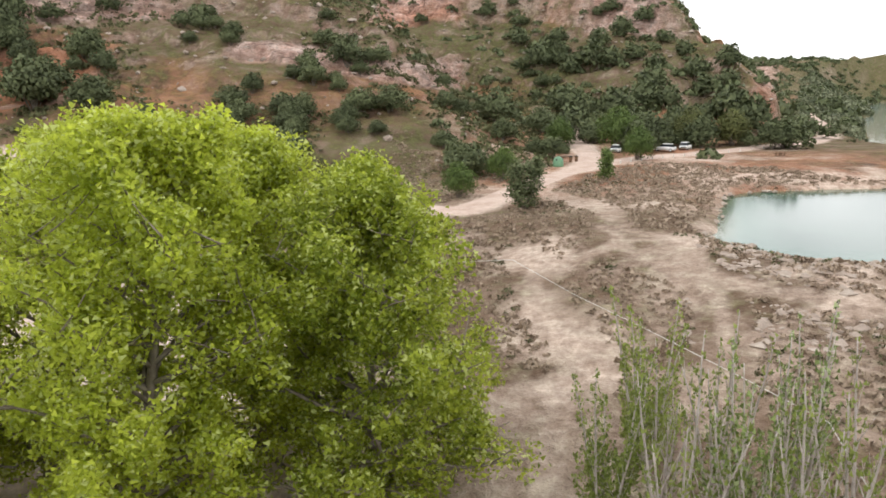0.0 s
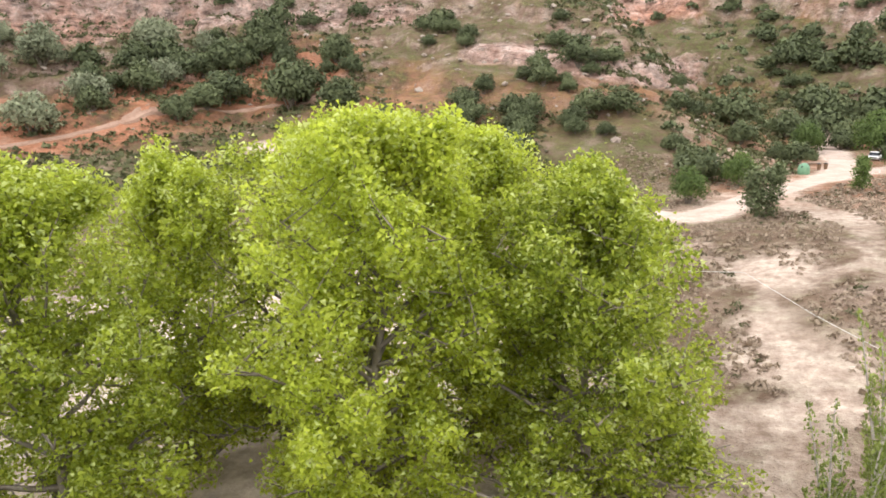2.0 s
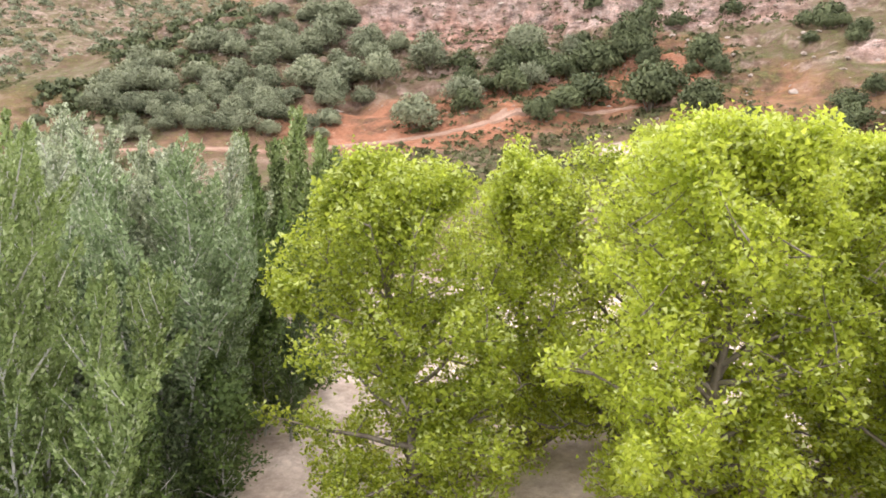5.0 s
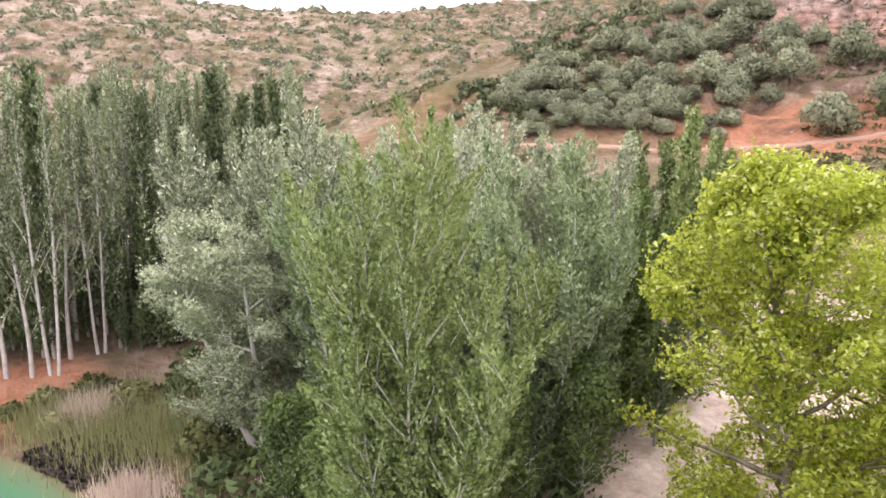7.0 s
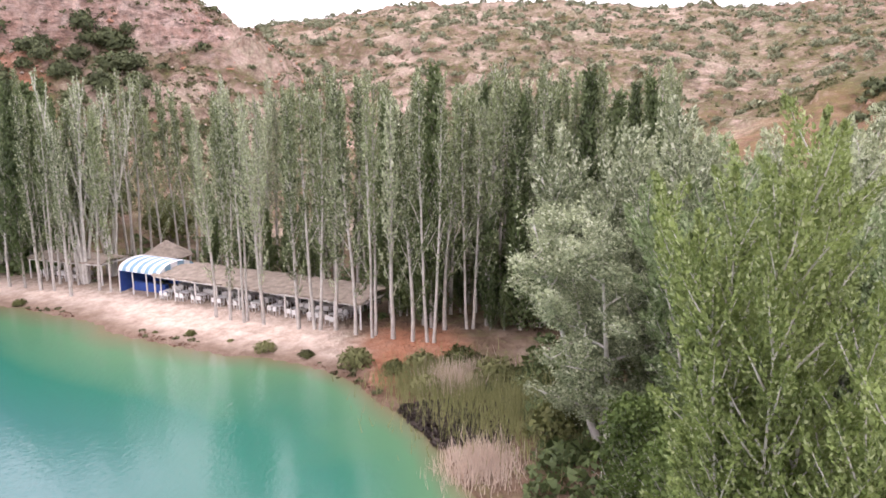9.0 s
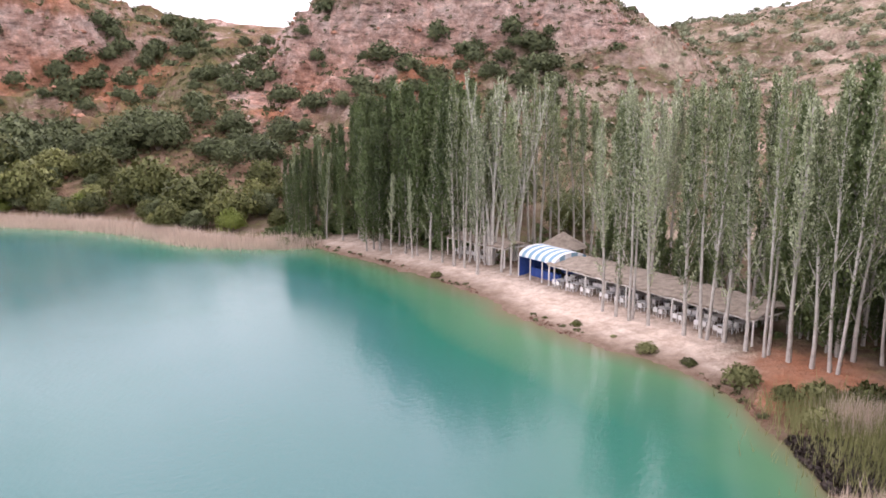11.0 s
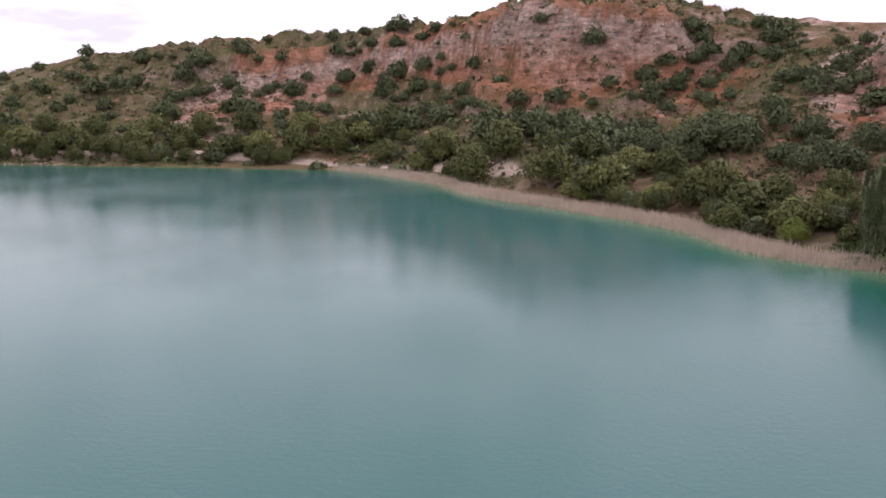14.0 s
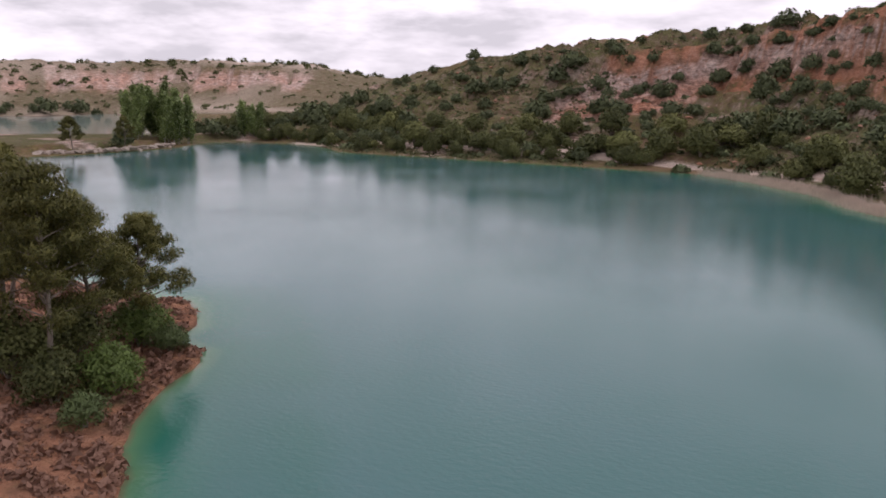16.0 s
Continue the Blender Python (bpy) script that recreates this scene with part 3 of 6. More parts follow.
def cover(x, y, z):
    """How much sand, green growth, red earth and bare rock lies on the ground; sand also paints the far hill's
    sunlight.
    """
    az, r = np.degrees(np.arctan2(-x, y)), np.hypot(x, y)
    az = np.where(az < -60, az + 360, az)
    n = fbm(x, y, 14, 3, 21)
    sand = np.clip(1.3 - (way_distance(x, y, BEACH) + n * 4) / 6.5, 0, 1) * np.clip((az - 103) / 6, 0, 1)
    for p in FOOTPATHS:
        sand = np.maximum(sand, np.clip(1.0 - (way_distance(x, y, p) + n * 5) / 1.3, 0, 0.36))
    yard = np.clip((az - 4) / 8, 0, 1) * np.clip((68 - az) / 10, 0, 1) * np.clip((r - 27) / 4, 0, 1) * np.clip((74 - r) / 14, 0, 1)
    sand = np.maximum(sand, yard * np.clip(1.1 + n * 1.2, 0, 1))
    flat = np.clip((2 - az) / 6, 0, 1) * np.clip((az + 60) / 10, 0, 1) * np.clip((165 - r) / 30, 0, 1)
    sand = np.maximum(sand, flat * np.clip(0.17 + fbm(x, y, 7, 4, 41) * 2.2, 0.03, 0.55))
    back = np.clip((az - 84) / 3, 0, 1) * np.clip((117 - az) / 3, 0, 1) * np.clip((r - 84) / 4, 0, 1) * np.clip((118 - r) / 8, 0, 1)
    sand = np.maximum(sand, back * np.clip(0.4 + n * 2, 0, 0.6))
    stony = np.clip((az - 72) / 8, 0, 1) * np.clip((129 - az) / 6, 0, 1) * np.clip((r - 135) / 20, 0, 1)
    sand = np.maximum(sand, stony * np.clip(0.09 + fbm(x, y, 9, 3, 47) * 1.3, 0, 0.3))
    for way, half in ((ROAD, 2.1), (BRANCH, 2.2), (SHORE_TRACK, 1.8)):
        sand = np.maximum(sand, np.clip(1.6 - (way_distance(x, y, way) + n * 3) / half, 0, 1))
    green = np.clip(0.42 + fbm(x, y, 60, 3, 33) * 1.8, 0, 1) * np.clip((r - 75) / 30, 0, 1)
    green = np.where((az > -9) & (az < 3) & (r > 120), 0.9, green)
    green = np.maximum(green, 0.7 * np.clip((44 - az) / 10, 0, 1) * np.clip((az + 30) / 5, 0, 1) * np.clip((r - 112) / 15, 0, 1) * np.clip(0.75 + fbm(x, y, 30, 3, 44) * 2, 0, 1))
    green = np.maximum(green, 0.95 * np.clip((az - 138) / 6, 0, 1) * np.clip((r - 165) / 15, 0, 1) * np.clip(0.8 + fbm(x, y, 26, 3, 45) * 2.4, 0, 1))
    green = np.maximum(green, 0.9 * np.clip((az - 165) / 12, 0, 1) * np.clip((r - 200) / 20, 0, 1) * np.clip(0.6 + n * 2, 0, 1))
    green = green * (1 - 0.75 * np.clip((2 - az) / 6, 0, 1) * np.clip((165 - r) / 20, 0, 1))
    red = np.clip(1.5 - (way_distance(x, y, RED_BANK) + n * 10) / 12, 0, 1)
    red = np.maximum(red, np.clip(-0.05 + fbm(x, y, 45, 3, 61) * 2.0, 0, np.interp(az, [38, 47, 80, 130, 142], [0.9, 0.12, 0.2, 0.5, 0.12])) * np.clip((r - 120) / 30, 0, 1))
    red = np.maximum(red, 0.35 * flat * np.clip((r - 80) / 20, 0, 1))
    soil = np.clip(1 - np.hypot((az - 101) / 6, (r - 60) / 9), 0, 1) * 1.4
    red = np.maximum(red, np.clip(soil, 0, 1))
    red = np.maximum(red, 0.45 * (az > 205) * (r < 110))
    for way, wide in ((RED_FACE, 14), (RED_BAND, 9), (RED_NOSE, 7)):
        red = np.maximum(red, np.clip(1.5 - (way_distance(x, y, way) + n * 14) / wide, 0, 1))
    # the far hill's sunlight, painted in as paler ground: more sand, less red
    pale = np.clip((az - 180) / 8, 0, 1) * np.clip((r - 560) / 60, 0, 1)
    sand, red, green = np.maximum(sand, pale * np.clip(0.2 + fbm(x, y, 90, 3, 91) * 1.2, 0.05, 0.7)), red * (1 - 0.8 * pale), green * (1 - pale) + pale * 0.55
    rock = np.zeros(np.shape(x))
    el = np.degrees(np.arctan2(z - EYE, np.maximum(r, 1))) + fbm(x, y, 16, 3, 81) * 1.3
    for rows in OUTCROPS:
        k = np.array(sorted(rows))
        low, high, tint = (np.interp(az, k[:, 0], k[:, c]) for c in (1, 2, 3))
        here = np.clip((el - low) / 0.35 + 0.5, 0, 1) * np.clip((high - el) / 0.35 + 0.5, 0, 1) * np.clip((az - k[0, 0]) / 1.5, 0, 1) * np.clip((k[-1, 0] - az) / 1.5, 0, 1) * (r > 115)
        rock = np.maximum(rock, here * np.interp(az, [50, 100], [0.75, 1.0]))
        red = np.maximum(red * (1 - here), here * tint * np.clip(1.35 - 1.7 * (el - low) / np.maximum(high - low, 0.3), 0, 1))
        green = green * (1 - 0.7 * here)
    valley = np.clip((-23.5 - az) / 2, 0, 1) * np.clip((r - 230) / 30, 0, 1)
    green, red, rock = np.maximum(green, 0.9 * valley), red * (1 - valley), rock * (1 - valley)
    ledges = (1 - valley) * np.clip((fbm(x, y, 24, 4, 87) - 0.10) * 6, 0, 0.6) * np.clip((r - 150) / 40, 0, 1) * (1 - pale)
    ledges = ledges * np.interp(az, [-30, 40, 100], [0.15, 0.3, 1.0])
    dotted = np.clip((az - 58) / 6, 0, 1) * np.clip((122 - az) / 8, 0, 1) * np.clip((r - 235) / 20, 0, 1)
    green, red = np.maximum(green, 0.48 * dotted), red * (1 - 0.9 * dotted)
    return sand, green, red, np.maximum(rock, np.maximum(ledges * (1 - 0.7 * dotted), 0.27 * dotted))


def sheet(name, az, rr, zs, material, attrs=None, wrap=True, keep=None, hard=None):
    """A polar grid of faces; zs has the shape (len(rr), len(az))."""
    A, R = np.meshgrid(az, rr)
    x, y = at(A, R)
    co = np.stack([x, y, zs], -1).reshape(-1, 3)
    na, nr = len(az), len(rr)
    i, j = np.meshgrid(np.arange(nr - 1), np.arange(na if wrap else na - 1), indexing="ij")
    jn = (j + 1) % na
    quads = np.stack([i * na + j, (i + 1) * na + j, (i + 1) * na + jn, i * na + jn], -1).reshape(-1, 4)
    if keep is not None:
        quads = quads[keep.ravel()[quads].any(1)]
    me = bpy.data.meshes.new(name)
    me.vertices.add(len(co))
    me.vertices.foreach_set("co", co.ravel())
    me.loops.add(quads.size)
    me.loops.foreach_set("vertex_index", quads[:, ::-1].ravel().astype(np.int32))
    me.polygons.add(len(quads))
    me.polygons.foreach_set("loop_start", np.arange(0, quads.size, 4, dtype=np.int32))
    me.polygons.foreach_set("use_smooth", np.ones(len(quads), bool) if hard is None else ~hard.ravel()[quads[:, 0]])
    me.update(calc_edges=True)
    for key, kind, val in attrs or ():
        a = me.attributes.new(key, kind, "POINT")
        a.data.foreach_set("color" if kind == "FLOAT_COLOR" else "value", val.ravel().astype(np.float32))
    me.materials.append(material)
    return new(name, me)


az_all = np.concatenate([np.arange(-40, 232, 0.37), np.arange(232, 320, 2.0)])
r_all = np.concatenate([[-0.05], np.geomspace(0.05, 35, 26)[:-1], np.geomspace(35, 115, 75)[:-1], np.geomspace(115, 340, 225)[:-1], np.geomspace(340, 460, 40)[:-1], np.geomspace(460, 3600, 46)])
GA, GR = np.meshgrid(az_all, r_all)
GX, GY = at(GA, GR)
GZ = height(GX, GY)


def ground_all(x, y):
    """The height of the sheet of ground at many places."""
    az, r = np.degrees(np.arctan2(-x, y)), np.hypot(x, y)
    az = np.where(az < -40, az + 360, az)
    j = np.clip(np.searchsorted(az_all, az) - 1, 0, len(az_all) - 1)
    i = np.clip(np.searchsorted(r_all, r) - 1, 0, len(r_all) - 2)
    jn = (j + 1) % len(az_all)
    u, v = (az - az_all[j]) / ((az_all[jn] - az_all[j]) % 360), np.clip((r - r_all[i]) / (r_all[i + 1] - r_all[i]), 0, 1)
    return (GZ[i, j] * (1 - u) + GZ[i, jn] * u) * (1 - v) + (GZ[i + 1, j] * (1 - u) + GZ[i + 1, jn] * u) * v


def ground(x, y):
    return float(ground_all(np.array([float(x)]), np.array([float(y)]))[0])


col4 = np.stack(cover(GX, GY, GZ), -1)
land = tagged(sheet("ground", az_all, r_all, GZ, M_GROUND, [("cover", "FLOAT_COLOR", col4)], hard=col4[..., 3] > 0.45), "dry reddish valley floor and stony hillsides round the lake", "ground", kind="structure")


def lagoon(name, outline, level, material, label, az, rr):
    A, R = np.meshgrid(az, rr)
    x, y = at(A, R)
    depth = np.clip(level - height(x, y), 0, 20)
    return tagged(sheet(name, az, rr, np.full(A.shape, level), material, [("depth", "FLOAT", depth)], wrap=False, keep=(depth > 0) & (shore_distance(x, y, outline) < 3)), label, "water", kind="structure")


lagoon("water_lake", LAKE, 0.0, M_WATER, "calm turquoise lake with faint ripples", np.arange(0, 361, 1.0), np.concatenate([[-0.05], np.geomspace(0.05, 30, 20)[:-1], np.geomspace(30, 360, 120)]))
lagoon("water_far_lagoon", FAR_LAGOON, 0.0, M_FARSHEEN, "far lagoon behind the rocky spit, reflected sky painted into its pale colour", np.arange(206, 246, 0.8), np.geomspace(362, 830, 40))
lagoon("water_pond", POND, POND_Z, M_POND, "still green pond mirroring the white sky", np.arange(-58, -16, 0.5), np.geomspace(55, 132, 70))
lagoon("water_far_pond", FAR_POND, POND_Z, M_FARSHEEN, "next lagoon up the valley, reflected sky painted into its pale colour", np.arange(-46, -25, 0.5), np.geomspace(180, 1010, 60))


def strip(name, way, width, material, label, lift=0.07):
    """A road laid on the ground along a way, with a slightly raised crown and worn, uneven edges."""
    tang = np.gradient(way, axis=0)
    nrm = np.stack([-tang[:, 1], tang[:, 0]], 1) / np.hypot(*tang.T)[:, None]
    across = np.linspace(-0.5, 0.5, 9)
    wob = fbm(way[:, 0], way[:, 1], 6, 2, 77) * 0.6
    co, faces = [], []
    for i, (p, q) in enumerate(zip(way, nrm)):
        pts = p[None] + q[None] * (across * (width + 2 * wob[i]))[:, None]
        bare = ground_all(pts[:, 0], pts[:, 1])
        z = bare + lift + 0.06 * (1 - (2 * across) ** 2)
        z = 0.5 * z + 0.5 * z.mean()
        z = np.maximum(z, bare + 0.05)
        z[[0, -1]] = bare[[0, -1]] - 0.04
        co += [(*a, b) for a, b in zip(pts, z)]
    for i in range(len(way) - 1):
        for j in range(8):
            a = i * 9 + j
            faces.append((a, a + 9, a + 10, a + 1))
    me = bpy.data.meshes.new(name)
    me.from_pydata(co, [], faces)
    me.materials.append(material)
    return tagged(new(name, me), label, "road", kind="structure")


def resample(way, gap=1.5):
    d = np.concatenate([[0], np.cumsum(np.hypot(*np.diff(way, axis=0).T))])
    s = np.arange(0, d[-1], gap)
    return np.stack([np.interp(s, d, way[:, k]) for k in (0, 1)], 1)


strip("road", resample(ROAD), 4.6, M_ROAD, "pale unpaved road along the valley floor")
strip("road_branch", resample(BRANCH), 3.8, M_ROAD, "pale dirt road turning off uphill")
strip("road_track", resample(TRACK), 2.2, M_TRACK, "narrow dirt track at the foot of the slope")
strip("road_shore", resample(SHORE_TRACK), 2.4, M_ROAD, "pale track along the far lake shore")


# ---- building blocks ----
def mesh_from(name, co, faces, material, smooth=False):
    me = bpy.data.meshes.new(name)
    me.from_pydata(co, [], faces)
    me.materials.append(material)
    if smooth:
        me.polygons.foreach_set("use_smooth", np.ones(len(me.polygons), bool))
    return me


def part(name, data, parent, label=""):
    ob = new(name, data)
    ob.parent = parent
    return tagged(ob, label)


def tubes(runs, sides=6):
    """Tapered round limbs: runs of (points, radii), each closed at its tip."""
    co, faces = [], []
    for pts, rad in runs:
        pts = np.array(pts, float)
        d = np.gradient(pts, axis=0)
        d /= np.linalg.norm(d, axis=1)[:, None] + 1e-9
        ref = np.array([1.0, 0, 0]) if abs(d[0, 0]) < 0.9 else np.array([0, 1.0, 0])
        start = len(co)
        for p, t, r in zip(pts, d, rad):
            u = np.cross(t, ref)
            u /= np.linalg.norm(u) + 1e-9
            v = np.cross(t, u)
            for k in range(sides):
                a = 2 * math.pi * k / sides
                co.append(tuple(p + r * (math.cos(a) * u + math.sin(a) * v)))
        for i in range(len(pts) - 1):
            for k in range(sides):
                a, b = start + i * sides + k, start + i * sides + (k + 1) % sides
                faces.append((a, b, b + sides, a + sides))
        faces.append(tuple(start + (len(pts) - 1) * sides + k for k in range(sides)))
    return co, faces


def unit(v):
    return v / (np.linalg.norm(v, axis=-1, keepdims=True) + 1e-9)


def leaves(rng, where, size, flat=0.35, stretch=1.35, corners=4, out=None, grain=None):
    """One leaf at each place, turned at random or along its shoot, its face to the outside of the crown: four or three corners."""
    n = len(where)
    d = rng.normal(size=(n, 3))
    d[:, 2] *= flat + 0.4
    d = unit(d)
    if grain is not None:
        d = unit(d * 0.65 + grain)
    e = rng.normal(size=(n, 3))
    e -= (e * d).sum(1)[:, None] * d
    e = unit(e)
    w = np.cross(d, e)
    if out is not None:
        turn = np.where((w * out).sum(1) < 0, -1.0, 1.0)[:, None]
        e, w = e * turn, w * turn
    s = (size * rng.uniform(0.6, 1.35, n))[:, None]
    if corners == 3:
        return np.stack([where - d * s * stretch * 0.5 - e * s * 0.5, where + d * s * stretch * 0.65, where - d * s * stretch * 0.4 + e * s * 0.55], 1)[:, ::-1]
    return np.stack([where - d * s * stretch * 0.5, where + e * s * 0.45 + w * s * 0.12, where + d * s * stretch * 0.5, where - e * s * 0.45 + w * s * 0.12], 1)[:, ::-1]


def leaf_mesh(name, co, material, out=None, soft=0.75):
    """A mesh of loose leaves; out gives the way each faces, so that a crown shades as the rounded mass it is."""
    n, k = co.shape[:2]
    me = bpy.data.meshes.new(name)
    if out is not None:
        g = unit(np.cross(co[:, 1] - co[:, 0], co[:, 2] - co[:, 0]))
        flip = (g * out).sum(1) < 0
        co = np.where(flip[:, None, None], co[:, ::-1], co)
        g = np.where(flip[:, None], -g, g)
    me.vertices.add(n * k)
    me.vertices.foreach_set("co", co.ravel())
    me.loops.add(n * k)
    me.loops.foreach_set("vertex_index", np.arange(n * k, dtype=np.int32))
    me.polygons.add(n)
    me.polygons.foreach_set("loop_start", np.arange(0, n * k, k, dtype=np.int32))
    if out is not None:
        me.polygons.foreach_set("use_smooth", np.ones(n, bool))
    me.update(calc_edges=True)
    if out is not None:
        me.normals_split_custom_set_from_vertices(np.repeat(unit(out * soft + g * (1 - soft)), k, 0).tolist())
    me.materials.append(material)
    return me


def bent(rng, p, d, length, n=5, wander=0.12, rise=0.0):
    pts = [np.array(p, float)]
    d = np.array(d, float) / np.linalg.norm(d)
    for _ in range(n):
        d = d + rng.normal(size=3) * wander + np.array([0, 0, rise])
        d /= np.linalg.norm(d)
        pts.append(pts[-1] + d * length / n)
    return pts


def along(pts, n, start=0.25):
    """n places spread along a limb."""
    pts = np.array(pts)
    u = np.linspace(start, 1, n) * (len(pts) - 1)
    return np.stack([np.interp(u, range(len(pts)), pts[:, k]) for k in range(3)], 1)


def tree_data(seed, tall, base, spread, limbs, steep, count, leaf, leaf_mat, bark, girth=0.25, stems=1, cluster=0.5, lean=0.0, twigs=3, shape="round", sides=6, corners=4, splay=0.16, low=0.45, clump=0.0, share_kept=0.62, tier=0.9, soft=0.6):
    """Meshes for a broad-leaved tree: tapered trunk, limbs and twigs, and leaves in clusters along the twigs."""
    rng = np.random.default_rng(seed)
    runs, spots = [], []
    middle, half = base + 0.42 * (tall - base), 0.57 * (tall - base)

    def inside(pts):
        """The limb, shortened until its tip lies within the crown's dome."""
        for _ in range(6):
            x, y, z = pts[-1]
            if shape != "round" or ((x - lean * z) ** 2 + y * y) / (spread * 1.12) ** 2 + ((z - middle) / (half if z > middle else half * 1.6)) ** 2 < 1 - rng.uniform(0, 0.12):
                break
            pts = [pts[0] + (p - pts[0]) * 0.8 for p in pts]
        return pts

    for s in range(stems):
        a = 2 * math.pi * s / stems + rng.uniform(0, 1)
        tilt = splay if stems > 1 else 0.03
        off = 0.25 if stems > 1 else 0.0
        trunk = bent(rng, (off * math.cos(a), off * math.sin(a), -0.4), (tilt * math.cos(a) + lean, tilt * math.sin(a), 1), tall * (0.95 if s == 0 else rng.uniform(0.72, 0.95)) + 0.4, 9, 0.05, 0.03)
        g = girth / math.sqrt(stems)
        runs.append((trunk, [g * (1.25 if i == 0 else 1 - 0.1 * i) for i in range(10)]))
        trunk = np.array(trunk)
        for k in range(limbs):
            f = base / tall + (1 - base / tall) * ((k + rng.uniform(0, 0.8)) / limbs) ** (1.2 if clump else 0.9)
            f = min(f, 0.96)
            p = np.array([np.interp(f * 9, range(10), trunk[:, c]) for c in range(3)])
            b = k * 2.4 + rng.uniform(-0.5, 0.5)
            h = (f - base / tall) / (1 - base / tall)
            if shape == "round":
                reach = spread * math.sqrt(max(0.15, 1 - abs(1.5 * h - 0.55) ** 3)) * rng.uniform(0.6, 1.08)
            else:
                reach = spread * (1.0 - 0.8 * h) * rng.uniform(0.6, 1.15)
            up = steep * (low + (1 - low) * h)
            length = reach / max(0.25, math.cos(up))
            limb = bent(rng, p, (math.cos(b) * math.cos(up), math.sin(b) * math.cos(up), math.sin(up)), length, 5, 0.12, 0.04)
            limb = inside(limb)
            lg = g * (1 - 0.9 * f) * 0.55 + 0.015
            runs.append((limb, [lg * (1 - 0.17 * i) for i in range(6)]))
            spots.append(along(limb, 3 + int(length * 1.4), 0.3))
            for q in range(twigs):
                st = limb[1 + q % 4] + (limb[2 + q % 4] - limb[1 + q % 4]) * rng.uniform(0, 1)
                c = rng.uniform(0, 6.28)
                twig = bent(rng, st, (math.cos(c) * math.cos(up * 0.8), math.sin(c) * math.cos(up * 0.8), math.sin(up * 0.9)), length * rng.uniform(0.3, 0.55), 3, 0.16, 0.06)
                twig = inside(twig)
                runs.append((twig, [lg * 0.4 * (1 - 0.28 * i) for i in range(4)]))
                spots.append(along(twig, 2 + int(length * 0.8), 0.4))
        spots.append(along(trunk[6:], 6, 0))
    spots = np.concatenate(spots)
    weight = rng.uniform(0.1, 1.6, len(spots)) ** 1.7
    pick = rng.choice(len(spots), count, p=weight / weight.sum())
    if clump:
        # leaves crowd in rounded clumps at the ends of the twigs, with a looser filling inside
        keep = spots[rng.uniform(0, 1, len(spots)) < share_kept]
        size = clump * rng.uniform(0.6, 1.25, len(keep))
        share = size ** 2
        pick = rng.choice(len(keep), int(count * 0.8), p=share / share.sum())
        d = rng.normal(size=(len(pick), 3))
        d /= np.linalg.norm(d, axis=1)[:, None]
        balls = keep[pick] + d * (size[pick] * rng.uniform(0.25, 1, len(pick)) ** 0.6)[:, None] * np.array([1, 1, tier])
        loose = spots[rng.integers(0, len(spots), count - len(pick))]
        where = np.concatenate([balls, loose + rng.normal(size=loose.shape) * cluster])
        out = np.concatenate([d, unit(rng.normal(size=loose.shape))])
    else:
        out = rng.normal(size=(count, 3))
        where = spots[pick] + out * cluster * np.array([1, 1, 1.15])
        out = unit(out)
    away = unit((where - np.array([0, 0, middle])) / np.array([spread, spread, half]))
    out = unit(out * 0.75 + away * 0.55 + np.array([0, 0, 0.25]))
    ok = where[:, 2] > 0.3
    where, out = where[ok], out[ok]
    co, faces = tubes(runs, sides)
    return mesh_from("trunk", co, faces, bark, True), leaf_mesh("crown", leaves(rng, where, leaf, corners=corners, out=out), leaf_mat, out, soft)


